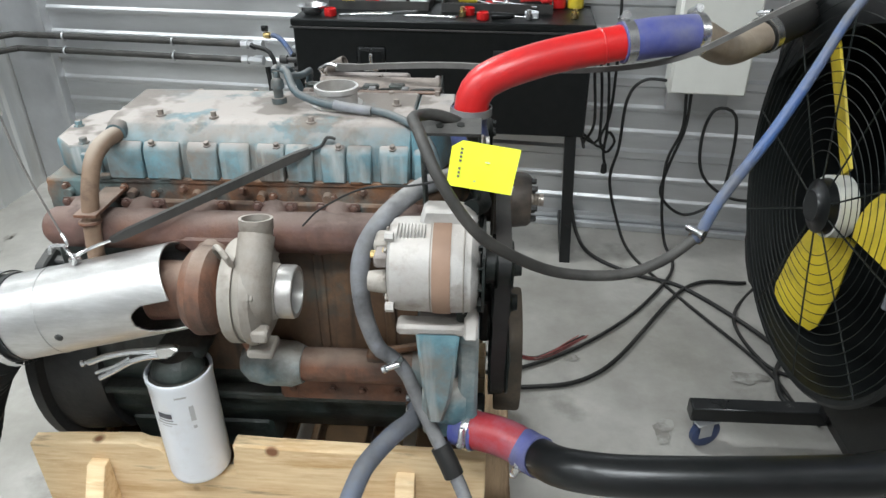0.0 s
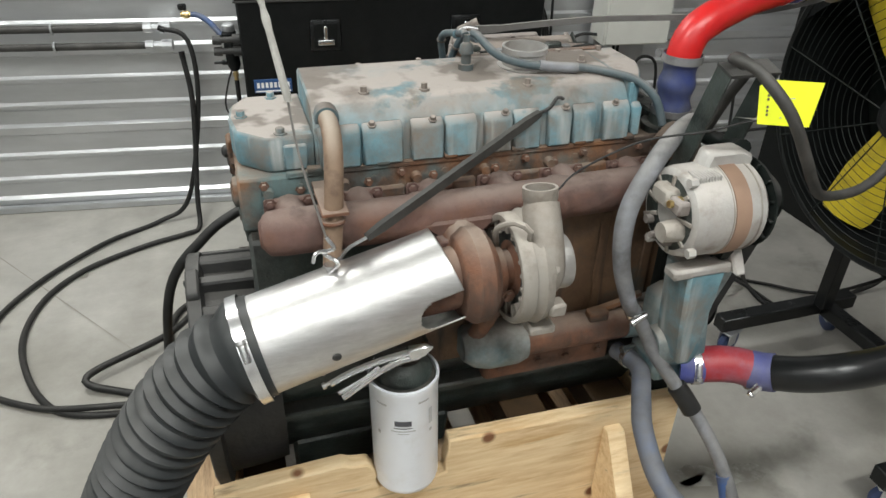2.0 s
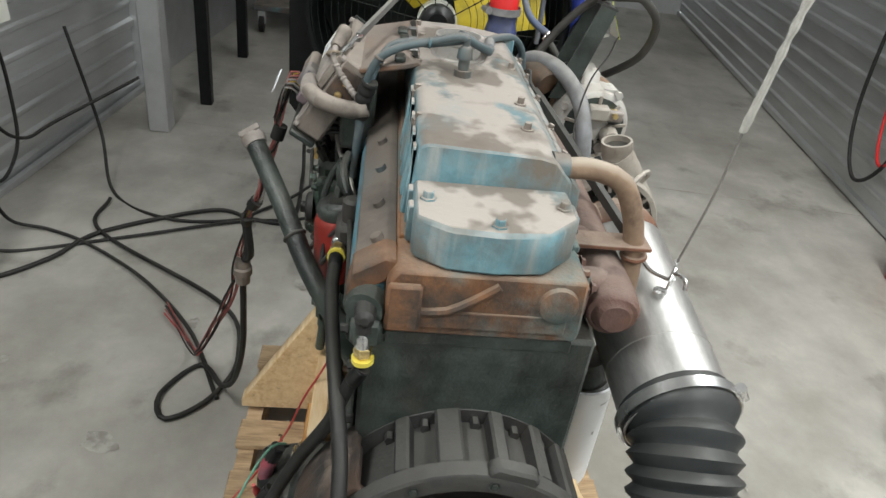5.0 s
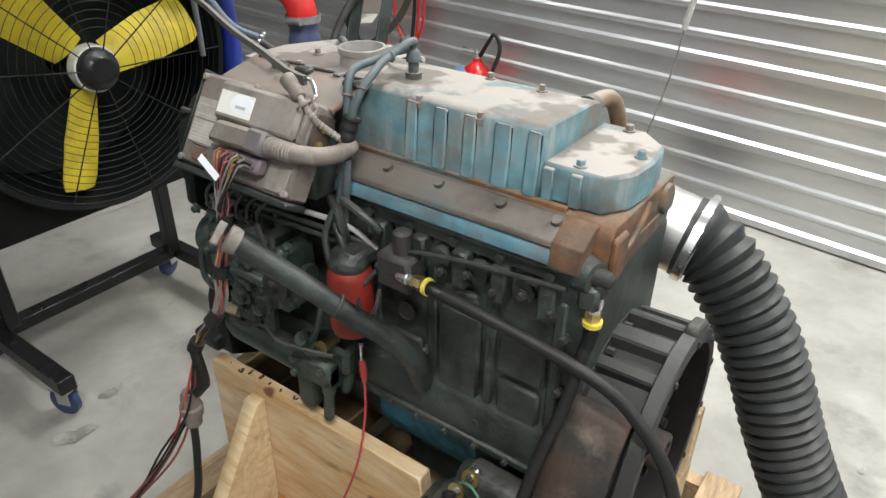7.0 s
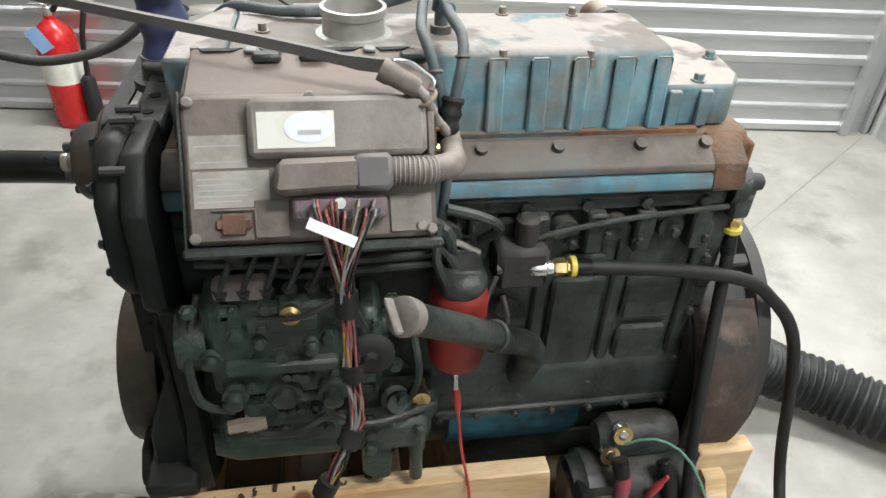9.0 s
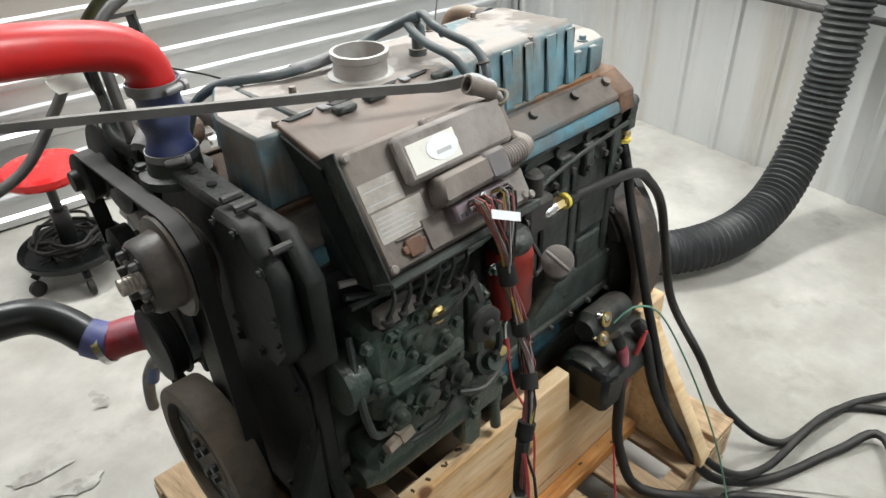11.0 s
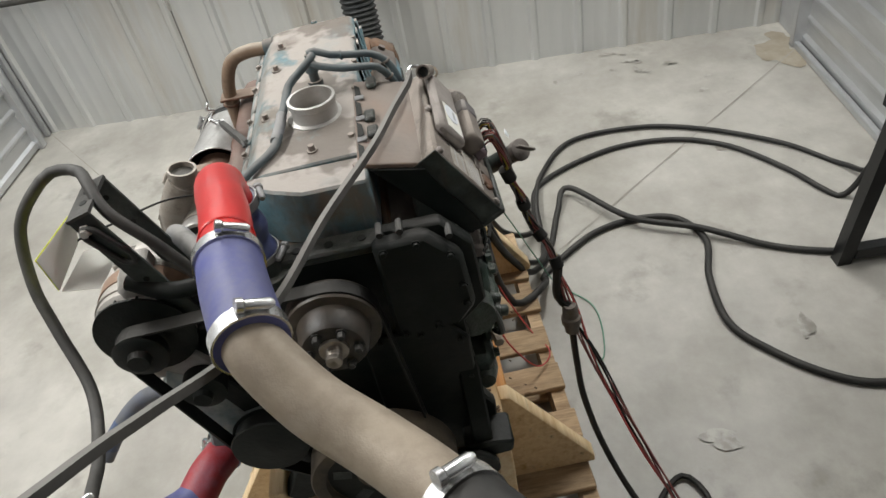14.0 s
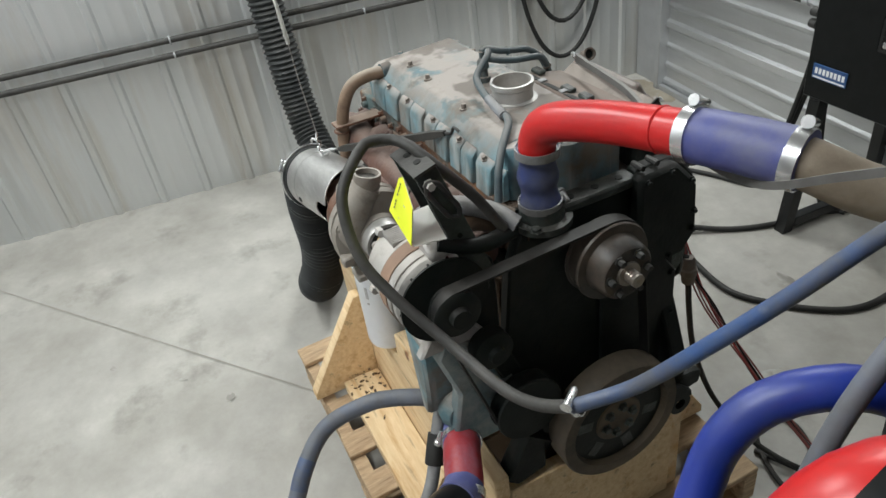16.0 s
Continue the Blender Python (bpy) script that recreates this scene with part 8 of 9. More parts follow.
for k in range(3):
    a = radians(-73 + 120 * k)
    m = Matrix.Translation((1.17, FC.y, 0.946)) @ Matrix.Rotation(a + math.pi / 2, 4, "X") @ Matrix.Rotation(radians(24), 4, "Z")
    bm = B()
    rows = []
    for i in range(11):
        s = i / 10
        r = 0.06 + 0.27 * s
        wd = 0.046 + 0.020 * min(1, s * 2) - (0.01 if i == 10 else 0)
        rows.append([bm.verts.new(m @ Vector((0.012 * (c ** 2) - 0.006 + th, c * wd, -r))) for c, th in ((-1, 0), (-0.5, 0), (0, 0), (0.5, 0), (1, 0), (1, 0.005), (0, 0.006), (-1, 0.005))])
    for r, s in zip(rows, rows[1:]):
        for i in range(8):
            bm.faces.new((r[i], r[(i + 1) % 8], s[(i + 1) % 8], s[i]))
    bm.faces.new(rows[0][::-1])
    bm.faces.new(rows[-1])
    part("blade", bm, "fanyellow", fan, "yellow fan blade")
part("backing_ring", lathe(B(), (1.425, FC.y, FC.z), (1, 0, 0), [(0, 0.0), (0, RR - 0.02)], 48, cap=False), "blackfront", fan)
for k in range(10):
    a = k * math.tau / 10 + 0.1
    part("guard_spoke", cyl(B(), (1.115, FC.y + 0.05 * math.cos(a), 0.946 + 0.05 * math.sin(a)), (1.122, FC.y + (RR - 0.01) * math.cos(a), FC.z + (RR - 0.01) * math.sin(a)), 0.0018, 0.0018, 6), "blackfront", fan)
for k in range(15):
    r = 0.10 + k * 0.0196
    part("guard_ring", torus(B(), (1.112 + 0.006 * (r / RR), FC.y, 0.946 + (FC.z - 0.946) * r / RR), (1, 0, 0), r, 0.0009, 64, 4), "blackfront", fan)
for y in (-0.335, 0.315):
    part("base_rail", box(B(), (1.09, y - 0.025, 0.105), (1.62, y + 0.025, 0.155), 0.004), "blackpaint", fan)
part("cross_rail", box(B(), (1.47, -0.309, 0.108), (1.52, 0.289, 0.152), 0.004), "blackpaint", fan)
for y in (-0.30, 0.28):
    part("upright", box(B(), (1.441, y - 0.022, 0.15), (1.485, y + 0.022, 0.75), 0.004), "blackpaint", fan)
for x, y, ang in ((1.135, 0.308, 20), (1.57, 0.318, 70), (1.135, -0.342, -30), (1.56, -0.338, 110)):
    m = Matrix.Translation((x, y, 0)) @ Matrix.Rotation(radians(ang), 4, "Z")
    cs = part("caster", box(B(), (-0.035, -0.028, 0.098), (0.035, 0.028, 0.1045), 0.001, m), "steel_trim", fan, "steel swivel caster")
    part("fork", box(box(B(), (-0.02, -0.021, 0.045), (0.022, -0.017, 0.098), 0.001, m), (-0.02, 0.017, 0.045), (0.022, 0.021, 0.098), 0.001, m), "steel_trim", cs)
    bm = lathe(B(), (0, -0.014, 0), (0, 1, 0), [(0, 0.030), (0.002, 0.043), (0.006, 0.047), (0.022, 0.047), (0.026, 0.043), (0.028, 0.030)], 28)
    bm.transform(m @ Matrix.Translation((0.012, 0, 0.047)))
    part("wheel", bm, "bluewheel", cs, "dark blue caster wheel")

fan.location.x -= 0.045

# ---------------------------------------------------------------- tool chest on its stand
TB = Matrix.Translation((-0.312, 1.432, 0)) @ Matrix.Rotation(radians(-3.5), 4, "Z")
chest = thing("tool_chest", TB @ Vector((0.56, 0.2, 0)), "black steel tool chest on a stand with splayed legs", "tool chest")
box_bm = box(B(), (0.0, 0.0, 0.555), (1.13, 0.42, 0.955), 0.006, TB)
body = part("body", box_bm, "toolblack", chest)
part("lid", box(B(), (-0.006, -0.008, 0.957), (1.136, 0.425, 0.985), 0.005, TB), "toolblack", chest)
part("lid_edge", box(B(), (-0.008, -0.0105, 0.950), (1.138, -0.0015, 0.957), 0.001, TB), "bell", chest, "worn bright lid edge")
for xa in (0.30, 0.82):
    lt = part("latch", box(B(), (xa - 0.055, -0.0065, 0.775), (xa + 0.055, 0.0005, 0.885), 0.006, TB, 2), "blackpaint", chest, "recessed paddle latch")
    part("latch_dish", box(B(), (xa - 0.042, -0.0085, 0.788), (xa + 0.042, -0.0066, 0.872), 0.0015, TB), "toolblack", lt)
    part("paddle", box(box(B(), (xa - 0.007, -0.018, 0.815), (xa + 0.007, -0.0086, 0.864), 0.003, TB), (xa - 0.030, -0.022, 0.797), (xa + 0.030, -0.0086, 0.818), 0.005, TB, 2), "bright", lt, "bright handle paddle")
sign = part("maker_plate", box(B(), (0.03, -0.004, 0.630), (0.165, -0.0005, 0.680), 0.001, TB), "signblue", chest, "small blue maker's plate")
bm = B()
for i in range(8):
    box(bm, (0.040 + i * 0.0152, -0.0046, 0.648), (0.050 + i * 0.0152, -0.004, 0.668), 0.0, TB)
pieces("plate_bar", bm, "signwhite", sign)
part("plate_bar", box(B(), (0.035, -0.0046, 0.6335), (0.16, -0.004, 0.639), 0, TB), "signwhite", sign)
for x, y, ox, oy in ((0.05, 0.03, -0.02, -0.035), (1.08, 0.03, 0.02, -0.035), (0.05, 0.39, -0.02, 0.03), (1.08, 0.39, 0.02, 0.03)):
    bm = B()
    rows = []
    for z, dx, dy in ((0.0, ox, oy), (0.553, 0, 0)):
        rows.append([bm.verts.new(TB @ Vector((x + dx + a * 0.022, y + dy + b * 0.022, z))) for a, b in ((-1, -1), (1, -1), (1, 1), (-1, 1))])
    for i in range(4):
        bm.faces.new((rows[0][i], rows[0][(i + 1) % 4], rows[1][(i + 1) % 4], rows[1][i]))
    bm.faces.new(rows[0][::-1])
    bm.faces.new(rows[1])
    part("leg", bm, "blackpaint", chest)
for x in (0.035, 1.095):
    part("foot_rail", box(B(), (x - 0.02, 0.023, 0.02), (x + 0.02, 0.39, 0.06), 0.003, TB), "blackpaint", chest)
for z in (0.90, 0.86):
    part("side_fitting", lathe(B(), TB @ Vector((0.0, 0.10, z - 0.1)), TB.to_3x3() @ Vector((-1, 0, 0)), [(0, 0.02), (0.03, 0.02), (0.03, 0.012), (0.07, 0.012), (0.07, 0.018), (0.10, 0.016)], 12), "bell", chest, "air fitting on the chest's end")

reg = thing("air_regulator", (-0.352, 1.60, 0.66), "black air regulator with a clear bowl beside the tool chest", "regulator")
part("body", box(B(), (-0.372, 1.578, 0.775), (-0.318, 1.622, 0.815), 0.006), "toolblack", reg)
part("knob", lathe(B(), (-0.345, 1.60, 0.815), (0, 0, 1), [(0, 0.020), (0.004, 0.023), (0.022, 0.023), (0.026, 0.019)], 20), "steel_trim", reg, "grey ribbed knob")
part("bowl", lathe(B(), (-0.345, 1.60, 0.775), (0.05, 0, -1), [(0, 0.021), (0.006, 0.025), (0.085, 0.025), (0.105, 0.017), (0.110, 0.008)], 24), "toolblack", reg, "black filter bowl")
part("bracket", box(B(), (-0.318, 1.585, 0.772), (-0.302, 1.615, 0.80), 0.003), "steel_trim", reg)
part("tee", lathe(B(), (-0.339, 1.60, 0.668), (0, 0, -1), [(0, 0.008), (0.006, 0.011), (0.022, 0.011), (0.024, 0.008), (0.040, 0.008)], 10), "brass", reg, "brass fitting")
part("muffler", lathe(B(), (-0.352, 1.60, 0.700), (-1, 0, 0), [(0, 0.010), (0.030, 0.010), (0.032, 0.006), (0.060, 0.005)], 12), "blackpaint", reg)
part("blue_hose", tube(B(), [(-0.468, 1.665, 0.866), (-0.445, 1.655, 0.864), (-0.410, 1.63, 0.845), (-0.372, 1.60, 0.800)], 0.0105, 12), "bluepipe", reg, "short blue air hose")
part("shut_valve", lathe(B(), (-0.505, 1.67, 0.865), (1, -0.1, 0), [(0, 0.010), (0.010, 0.014), (0.028, 0.014), (0.032, 0.009), (0.042, 0.009)], 10), "brass", reg, "brass shut-off valve")
part("valve_lever", box(B(), (-0.512, 1.664, 0.880), (-0.482, 1.676, 0.905), 0.004), "blackpaint", reg)
part("down_hose", tube(B(), [(-0.339, 1.60, 0.630), (-0.338, 1.60, 0.50), (-0.330, 1.61, 0.30), (-0.315, 1.63, 0.10), (-0.30, 1.66, 0.012), (-0.22, 1.68, 0.012)], 0.009, 10), "rubber", reg)
part("thin_loop", tube(B(), [(-0.350, 1.60, 0.672), (-0.372, 1.60, 0.62), (-0.392, 1.60, 0.54), (-0.380, 1.60, 0.494), (-0.345, 1.61, 0.505), (-0.318, 1.62, 0.55)], 0.0035, 8), "rubber", reg)

# trays and loose tools on the chest
ZT = 0.986


def tray(x0, x1, y0, y1, label):
    t = thing("parts_tray", TB @ Vector(((x0 + x1) / 2, (y0 + y1) / 2, ZT)), label, "tray", "trays on the chest")
    part("base", box(B(), (x0, y0, ZT), (x1, y1, ZT + 0.004), 0.001, TB), "bell", t)
    for a, b in (((x0, y0), (x1, y0 + 0.004)), ((x0, y1 - 0.004), (x1, y1)), ((x0, y0 + 0.004), (x0 + 0.004, y1 - 0.004)), ((x1 - 0.004, y0 + 0.004), (x1, y1 - 0.004))):
        part("rim", box(B(), (a[0], a[1], ZT + 0.004), (b[0], b[1], ZT + 0.036), 0.001, TB), "bell", t)


tray(0.10, 0.50, 0.17, 0.32, "grey metal tray of mixed fittings and tools")
tray(0.55, 0.98, 0.16, 0.31, "grey metal tray of mixed hand tools")
rnd = random.Random(12)
kinds = [("screwdriver", "redext"), ("screwdriver", "fanyellow"), ("chisel", "blackpaint"), ("wrench", "bright"), ("wrench", "steel_trim"), ("socket", "bright"), ("brass_fitting", "brass"), ("hose_tail", "redhose"), ("socket", "bell")]


def loose(kind, mat, x, y, z, ang):
    m = TB @ Matrix.Translation((x, y, z)) @ Matrix.Rotation(ang, 4, "Z")
    say = {"redext": "red", "fanyellow": "yellow", "blackpaint": "black", "bright": "shiny steel", "steel_trim": "grey steel", "brass": "brass", "redhose": "red", "bell": "dark steel"}[mat]
    if kind in ("screwdriver", "chisel"):
        o = thing(kind, m.translation, f"{say} handled {kind} lying on the tool chest", kind, "loose tools")
        part("handle", lathe(B(), m @ Vector((-0.05, 0, 0.014)), m.to_3x3() @ Vector((1, 0, 0)), [(0, 0.008), (0.005, 0.014), (0.05, 0.013), (0.075, 0.011), (0.085, 0.007)], 10), mat, o)
        part("blade", cyl(B(), m @ Vector((0.035, 0, 0.014)), m @ Vector((0.12, 0, 0.006)), 0.003, 0.003, 8), "bright", o)
    elif kind == "wrench":
        bm = prism(B(), [(-0.10, -0.004), (-0.10, 0.004), (-0.09, 0.008), (-0.075, 0.006), (0.07, 0.006), (0.085, 0.014), (0.105, 0.012), (0.10, 0.004), (0.092, 0.0), (0.10, -0.005), (0.103, -0.012), (0.085, -0.013), (0.07, -0.006), (-0.075, -0.006), (-0.09, -0.008)], "z", 0.001, 0.009, 0.001, m)
        whole(kind, bm, mat, f"{say} open-ended wrench lying on the tool chest", kind, "loose tools")
    elif kind == "hose_tail":
        whole(kind, tube(B(), [m @ Vector(p) for p in ((-0.06, 0, 0.008), (0.0, 0.03, 0.010), (0.06, 0.0, 0.012), (0.03, -0.03, 0.014))], 0.007, 8), mat, "short red hose end lying among tools", "hose", "loose tools")
    else:
        whole(kind, lathe(B(), m @ Vector((0, 0, 0.0005)), (0, 0, 1), [(0, 0.012), (0.004, 0.014), (0.022, 0.014), (0.022, 0.009), (0.036, 0.009)], 12), mat, f"{say} {kind.replace('_', ' ')} standing on the tool chest", kind.replace("_", " "), "loose tools")


for i in range(22):
    k, mt = kinds[i % len(kinds)]
    bx = rnd.uniform(0.15, 0.44) if i % 2 else rnd.uniform(0.62, 0.92)
    by = rnd.uniform(0.20, 0.28)
    loose(k, mt, bx, by, ZT + 0.005 + 0.018 * (i // 9), rnd.uniform(-0.7, 0.7))
for k, mt, x, y, a in (("wrench", "bright", 0.27, 0.07, 0.15), ("wrench", "bright", 0.52, 0.06, -0.1), ("socket", "brass", 0.64, 0.09, 0), ("wrench", "bright", 0.36, 0.12, 0.3), ("socket", "bright", 0.89, 0.06, 0), ("chisel", "blackpaint", 0.80, 0.05, 0.1), ("brass_fitting", "brass", 1.06, 0.1, 0)):
    loose(k, mt, x, y, ZT, a)
whole("steel_dish", lathe(B(), TB @ Vector((0.06, 0.08, ZT)), (0, 0, 1), [(0, 0.03), (0.002, 0.032), (0.03, 0.055), (0.034, 0.057), (0.034, 0.054), (0.006, 0.03), (0.004, 0.0)], 32), "bright", "round steel magnetic dish on the tool chest", "dish")
for x, y in ((0.135, 0.06), (0.72, 0.05), (0.66, 0.13)):
    whole("plastic_tub", lathe(B(), TB @ Vector((x, y, ZT)), (0, 0, 1), [(0, 0.022), (0.004, 0.024), (0.026, 0.023), (0.028, 0.019), (0.010, 0.018)], 20), "redext", "small red plastic tub on the tool chest", "tub", "red tubs")
whole("tape_roll", ring(B(), TB @ Vector((0.90, 0.10, ZT + 0.011)), (0, 0, 1), 0.014, 0.026, 0.022, 24), "whitecan", "white tape roll lying on the tool chest", "tape")
for x, mt, lb in ((1.0, "redext", "red spray can standing on the tool chest"), (1.07, "fanyellow", "yellow spray can standing on the tool chest")):
    can = thing("spray_can", TB @ Vector((x, 0.30, ZT)), lb, "can", "spray cans")
    part("body", lathe(B(), TB @ Vector((x, 0.30, ZT)), (0, 0, 1), [(0, 0.028), (0.004, 0.032), (0.16, 0.032), (0.175, 0.02)], 24), mt, can)
    part("cap", lathe(B(), TB @ Vector((x, 0.30, ZT + 0.1755)), (0, 0, 1), [(0, 0.018), (0.03, 0.018), (0.034, 0.014)], 18), "whitecan", can)
whole("grey_pipe_piece", tube(B(), [TB @ Vector(p) for p in ((0.20, 0.36, ZT + 0.02), (0.34, 0.37, ZT + 0.03), (0.50, 0.36, ZT + 0.02))], 0.018, 12), "darkhose", "short grey pipe piece lying along the chest", "pipe")

# cables hanging at the chest's end
for i, (xs, drop) in enumerate(((1.15, 0.05), (1.18, 0.22), (1.21, 0.3))):
    floor_hose("chest_cable", "thin black cable hanging from the tool chest", [TB @ Vector((1.135, 0.05 + 0.06 * i, 0.93)), TB @ Vector((xs, 0.04 + 0.06 * i, 0.80)), TB @ Vector((xs + 0.02, 0.06 + 0.05 * i, 0.62 - drop * 0.5)), TB @ Vector((1.14, 0.10 + 0.05 * i, 0.50)), TB @ Vector((1.16, 0.30, 0.40))], 0.006, "rubber", "cable", "chest cables")

# electrical cabinet on the door side with its flexible cords
eb = thing("electrical_cabinet", (1.26, 1.56, 0.71), "beige steel electrical cabinet with cords, on the door side", "cabinet")
EB = ROOM @ Matrix.Translation((0.95, 1.545, 0))
part("body", box(B(), (0.0, 0.0, 0.715), (0.285, 0.15, 1.10), 0.004, EB), "boxgrey", eb)
part("door", box(B(), (0.006, -0.014, 0.722), (0.279, -0.0005, 1.094), 0.003, EB), "boxgrey", eb)
part("conduit", tube(B(), [EB @ Vector(p) for p in ((0.24, 0.08, 0.71), (0.25, 0.08, 1.4), (0.25, 0.2, 2.2))], 0.014, 10), "whitecan", eb)
part("backing_bar", box(B(), (0.02, 0.151, 0.60), (0.26, 0.205, 1.2), 0.003, EB), "steel_trim", eb)
for pts in (((0.10, 0.07, 0.715), (0.10, 0.07, 0.55), (0.06, 0.07, 0.38), (0.05, 0.06, 0.25), (0.16, 0.06, 0.17), (0.28, 0.06, 0.26), (0.30, 0.06, 0.45), (0.28, 0.06, 0.62), (0.20, 0.06, 0.64), (0.17, 0.06, 0.52), (0.20, 0.06, 0.36), (0.32, 0.05, 0.27), (0.48, 0.02, 0.28), (0.75, -0.2, 0.40)),
            ((0.08, 0.07, 0.715), (0.09, 0.07, 0.55), (0.05, 0.07, 0.40), (0.06, 0.05, 0.20), (0.09, 0.02, 0.05), (0.12, -0.10, 0.011), (0.06, -0.28, 0.011), (-0.10, -0.55, 0.011), (-0.33, -0.80, 0.011), (-0.6, -0.98, 0.011)),
            ((0.04, 0.07, 0.74), (-0.08, 0.08, 0.74), (-0.14, 0.08, 0.66), (-0.15, 0.08, 0.45), (-0.17, 0.08, 0.30), (-0.12, 0.06, 0.12), (-0.05, -0.04, 0.011), (0.12, -0.35, 0.011), (0.35, -0.72, 0.011), (0.42, -0.92, 0.011), (0.47, -1.0, 0.011))):
    part("cord", tube(B(), [EB @ Vector(p) for p in pts], 0.0065, 8, 0.02), "rubber", eb)
pc = thing("plug_cord", EB @ Vector((-0.19, 0.09, 0.30)), "black cord with a plug hanging on the door side", "cord")
part("cord", tube(B(), [EB @ Vector(p) for p in ((-0.22, 0.12, 1.2), (-0.20, 0.10, 0.9), (-0.20, 0.09, 0.60), (-0.23, 0.09, 0.48), (-0.20, 0.09, 0.42), (-0.17, 0.09, 0.47), (-0.20, 0.09, 0.51), (-0.21, 0.09, 0.42), (-0.20, 0.09, 0.37))], 0.006, 8), "rubber", pc)
part("plug", lathe(B(), EB @ Vector((-0.20, 0.09, 0.37)), (0, 0, -1), [(0, 0.008), (0.01, 0.012), (0.04, 0.014), (0.045, 0.010)], 10), "rubber", pc)
part("hook", cyl(B(), EB @ Vector((-0.22, 0.12, 1.2)), EB @ Vector((-0.22, 0.24, 1.2)), 0.006), "steel_trim", pc)
floor_hose("power_cord", "black power cord from fan to the door side", [(1.60, 0.20, 0.30), (1.62, 0.45, 0.05), (1.50, 0.60, 0.011), (1.40, 0.70, 0.011), (1.38, 0.95, 0.011), (1.55, 1.20, 0.011), (1.75, 1.30, 0.2), (1.80, 1.40, 0.6)], 0.0065, "rubber", "cord")
floor_hose("power_cord", "black power cord lying across the slab", [(1.95, 0.48, 0.9), (1.97, 0.48, 0.5), (1.95, 0.48, 0.1), (1.80, 0.47, 0.011), (1.44, 0.47, 0.011), (1.42, 0.62, 0.011), (1.47, 0.79, 0.011), (1.25, 1.14, 0.011), (1.05, 1.25, 0.011), (0.90, 1.40, 0.011), (0.86, 1.60, 0.011), (0.84, 1.70, 0.10)], 0.0085, "rubber", "cord")

# ---------------------------------------------------------------- along the ribbed wall
EX = ROOM @ Vector((1.57, YN + 0.115, 0))
ext = thing("fire_extinguisher", EX, "red fire extinguisher with a black hose by the wall", "fire extinguisher")
part("cylinder", lathe(B(), EX, (0, 0, 1), [(0, 0.07), (0.004, 0.078), (0.02, 0.082), (0.37, 0.082), (0.42, 0.068), (0.45, 0.035), (0.46, 0.022), (0.475, 0.022)], 36), "redext", ext)
part("label_band", ring(B(), EX + Vector((0, 0, 0.26)), (0, 0, 1), 0.0815, 0.0828, 0.12, 36), "whitepaper", ext, "grey printed label")
part("valve", lathe(B(), EX + Vector((0, 0, 0.475)), (0, 0, 1), [(0, 0.018), (0.03, 0.018), (0.035, 0.012), (0.05, 0.012)], 16), "bright", ext)
part("lever", box(B(), (EX.x - 0.01, EX.y - 0.01, 0.515), (EX.x + 0.09, EX.y + 0.01, 0.523), 0.002), "bright", ext)
part("handle", box(B(), (EX.x - 0.01, EX.y - 0.01, 0.493), (EX.x + 0.09, EX.y + 0.01, 0.500), 0.002), "bright", ext)
part("hose", tube(B(), [EX + Vector(p) for p in ((-0.02, 0, 0.49), (-0.07, 0.02, 0.56), (-0.12, 0.03, 0.62), (-0.16, 0.04, 0.55), (-0.13, 0.07, 0.40), (-0.105, 0.06, 0.2))], 0.011, 10), "rubber", ext)
part("horn", lathe(B(), EX + Vector((-0.105, 0.06, 0.24)), (0, 0, -1), [(0, 0.014), (0.02, 0.03), (0.20, 0.036), (0.205, 0.03)], 18), "rubber", ext)
part("service_tag", prism(B(), [(-0.03, -0.05), (0.03, -0.05), (0.03, 0.05), (-0.03, 0.05)], "y", -0.0005, 0.0005, 0, Matrix.Translation(EX + Vector((0.03, 0.092, 0.40))) @ Matrix.Rotation(0.5, 4, "Y")), surf("blue_card", (0.25, 0.45, 0.75), (0.3, 0.5, 0.8), 10, bump=0), ext, "pale blue service tag")

for i, (x, mt, lb, w, r) in enumerate(((2.35, "rubber", "black cable hung in a loop on the ribbed wall", 0.27, 0.010), (2.20, "redhose", "red hose hung in loops on the ribbed wall", 0.15, 0.008), (2.13, "redhose", "red hose hung in loops on the ribbed wall", 0.12, 0.008))):
    h = thing("wall_cable", ROOM @ Vector((x, YN + 0.05, 0.1)), lb, "cable", "cables on the ribbed wall")
    pts = [(x - w, YN + 0.06, 1.5), (x - w, YN + 0.06, 0.7), (x - w * 0.7, YN + 0.06, 0.30 + 0.1 * i), (x, YN + 0.06, 0.14 + 0.14 * i), (x + w * 0.7, YN + 0.06, 0.32 + 0.1 * i), (x + w, YN + 0.06, 0.7), (x + w, YN + 0.06, 1.5)]
    part("cable", tube(B(), room_pts(pts), r, 8, 0.03), mt, h)
    part("peg", cyl(B(), ROOM @ Vector((x - w - 0.01, YN, 1.5)), ROOM @ Vector((x - w + 0.01, YN + 0.09, 1.51)), 0.01), "steel_trim", h)
    part("peg", cyl(B(), ROOM @ Vector((x + w - 0.01, YN, 1.5)), ROOM @ Vector((x + w + 0.01, YN + 0.09, 1.51)), 0.01), "steel_trim", h)

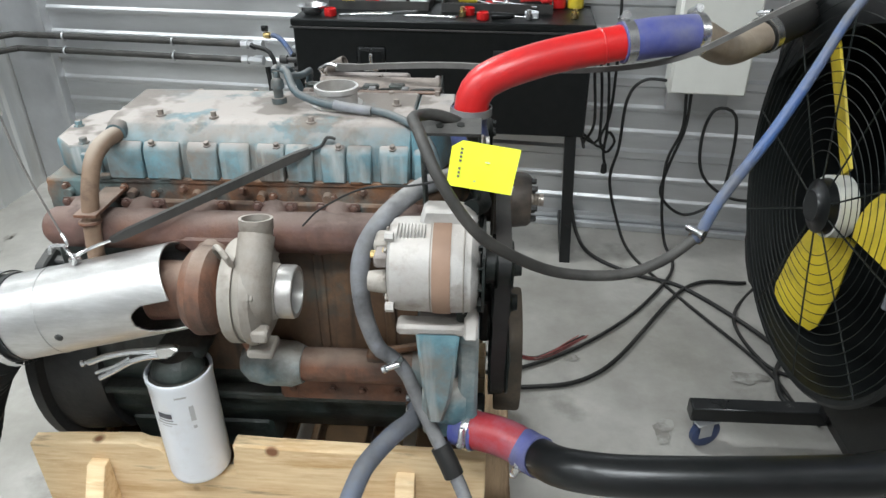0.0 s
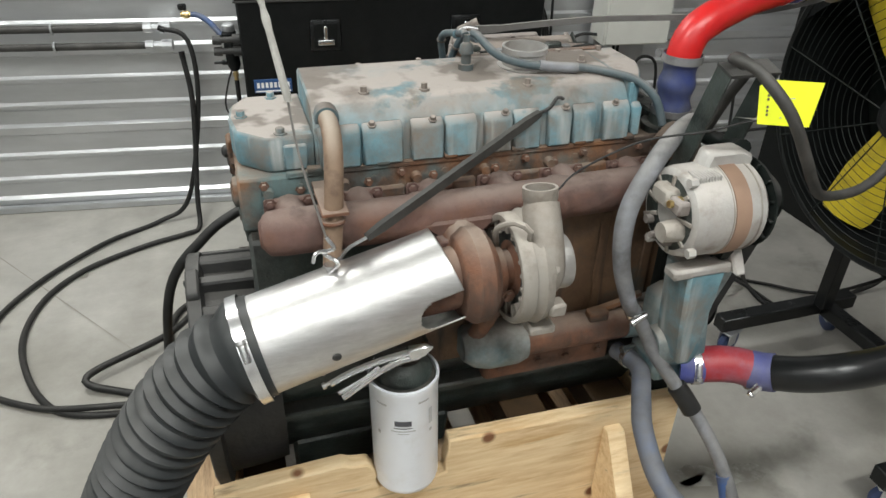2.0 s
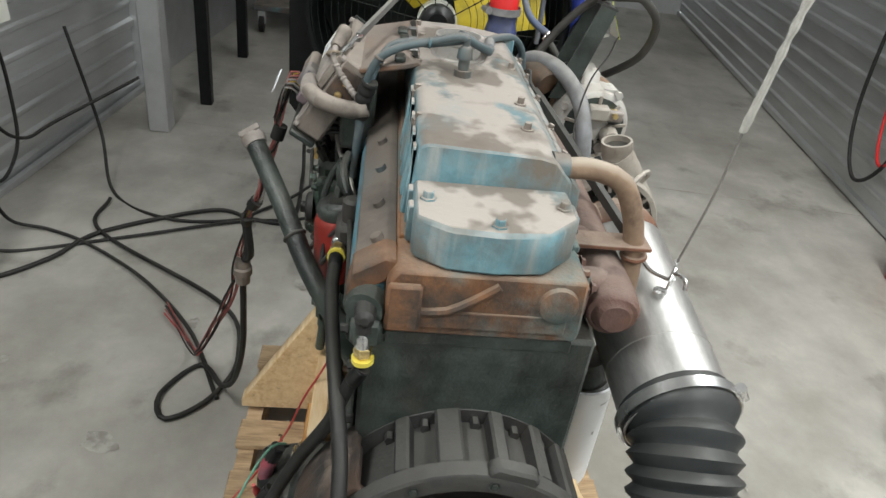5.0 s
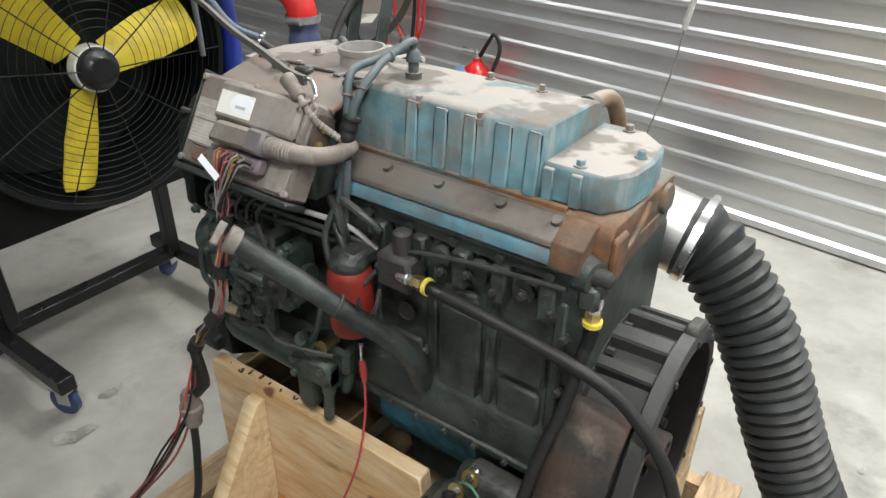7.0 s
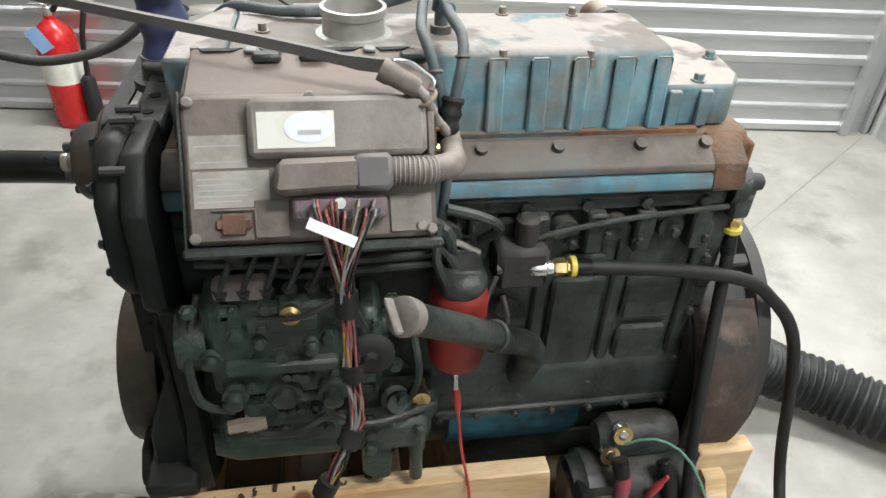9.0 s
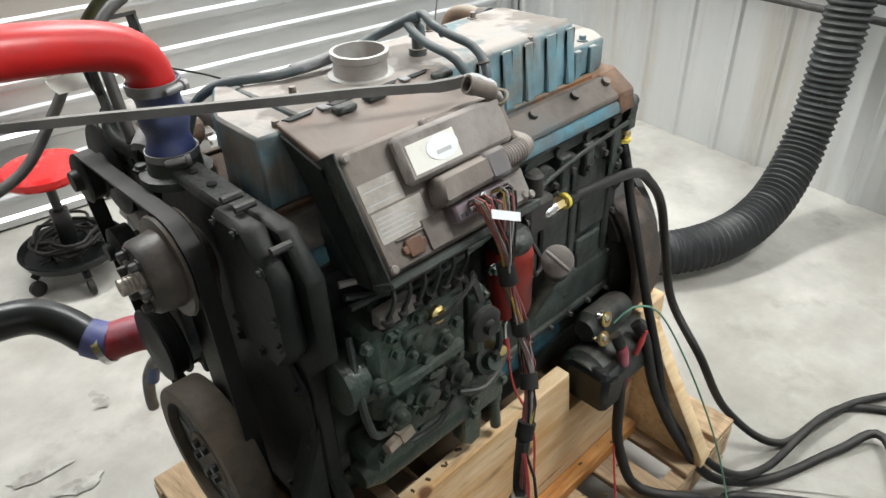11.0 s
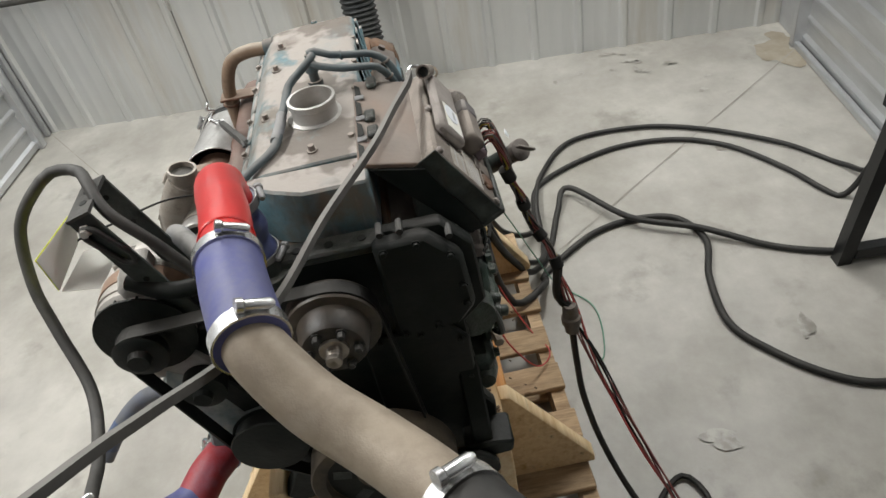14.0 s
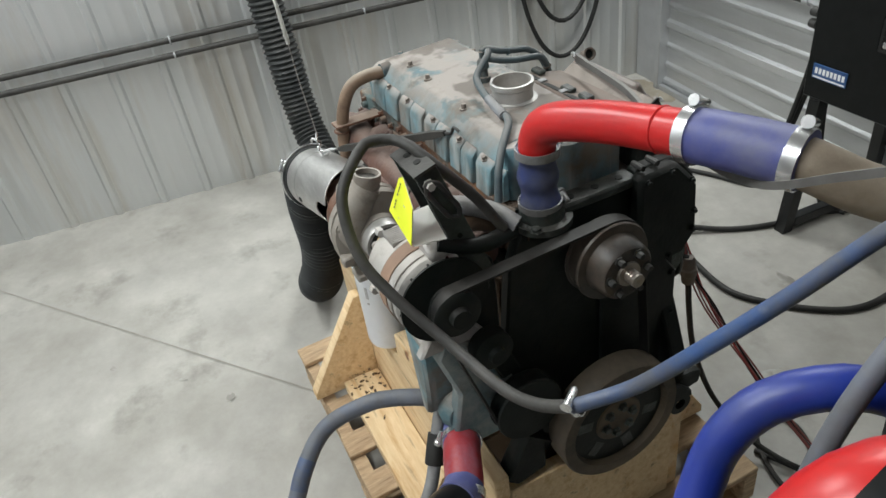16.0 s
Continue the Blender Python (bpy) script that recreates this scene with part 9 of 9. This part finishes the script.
SX, SY = 0.272, -1.63
stool = thing("work_stool", (SX, SY, 0), "low rolling stool with red padded seat and black tray", "stool")
part("seat", lathe(B(), (SX, SY, 0.395), (0, 0, 1), [(0, 0.10), (0.004, 0.125), (0.015, 0.134), (0.035, 0.134), (0.047, 0.124), (0.052, 0.08), (0.052, 0.0)], 40), "redext", stool, "round red vinyl seat")
part("column", lathe(B(), (SX, SY, 0.10), (0, 0, 1), [(0, 0.03), (0.17, 0.03), (0.17, 0.016), (0.295, 0.016)], 20), "blackpaint", stool)
part("tray", lathe(B(), (SX, SY, 0.10), (0, 0, 1), [(0, 0.04), (0.0, 0.165), (0.028, 0.177), (0.033, 0.174), (0.008, 0.158), (0.008, 0.04)], 32, cap=False), "toolblack", stool)
for k in range(5):
    a = k * math.tau / 5 + 0.2
    c, s = math.cos(a), math.sin(a)
    part("leg", tube(B(), [(SX + 0.03 * c, SY + 0.03 * s, 0.11), (SX + 0.12 * c, SY + 0.12 * s, 0.095), (SX + 0.16 * c, SY + 0.16 * s, 0.070)], 0.014, 8), "toolblack", stool)
    part("caster", lathe(B(), (SX + 0.16 * c - 0.012 * s, SY + 0.16 * s + 0.012 * c, 0.028), (s, -c, 0), [(0, 0.02), (0.003, 0.028), (0.02, 0.028), (0.024, 0.02)], 16), "rubber", stool)

rnd = random.Random(8)
tangle = thing("cable_tangle", (SX, SY, 0.11), "tangled black cable heaped in the stool's tray", "cable")
for k in range(6):
    pts = []
    r0, ph = rnd.uniform(0.075, 0.125), rnd.uniform(0, 6.28)
    for j in range(13):
        a = ph + j * math.tau / 12
        r = r0 + rnd.uniform(-0.018, 0.018)
        pts.append((SX + r * math.cos(a), SY + r * math.sin(a), 0.118 + 0.011 * k + rnd.uniform(0, 0.018)))
    part("loop", tube(B(), pts, 0.006, 8, 0.02), "rubber", tangle)

# ---------------------------------------------------------------- far end: table leg, cart and post
bench = thing("work_table", (3.9, 1.0, 0), "dark steel work table at the far end", "table")
part("tabletop", box(B(), (2.55, 0.62, 0.86), (5.0, 1.12, 0.90), 0.004), "toolblack", bench)
for x, y in ((2.64, 1.08), (3.50, 1.05), (4.9, 0.68), (4.9, 1.05)):
    part("leg", box(B(), (x - 0.03, y - 0.03, 0), (x + 0.03, y + 0.03, 0.859), 0.003), "toolblack", bench)
post = box(B(), (2.21, 1.16, 0), (2.31, 1.26, 3.29), 0.006)
whole("steel_post", post, "steel_trim", "grey square steel post at the far end", "post")
cart = thing("tool_cart", (4.4, 0.9, 0), "low green-grey cart on swivel casters under the table", "cart")
part("deck", box(B(), (4.05, 0.68, 0.16), (4.8, 1.08, 0.20), 0.006), "bluedark", cart)
for x, y in ((4.11, 0.73), (4.74, 0.73), (4.11, 1.03), (4.74, 1.03)):
    part("wheel", lathe(B(), (x, y - 0.02, 0.06), (0, 1, 0), [(0, 0.04), (0.004, 0.06), (0.036, 0.06), (0.04, 0.04)], 20), "rubber", cart)
    part("fork", box(B(), (x - 0.02, y - 0.026, 0.06), (x + 0.02, y + 0.026, 0.159), 0.003), "steel_trim", cart)
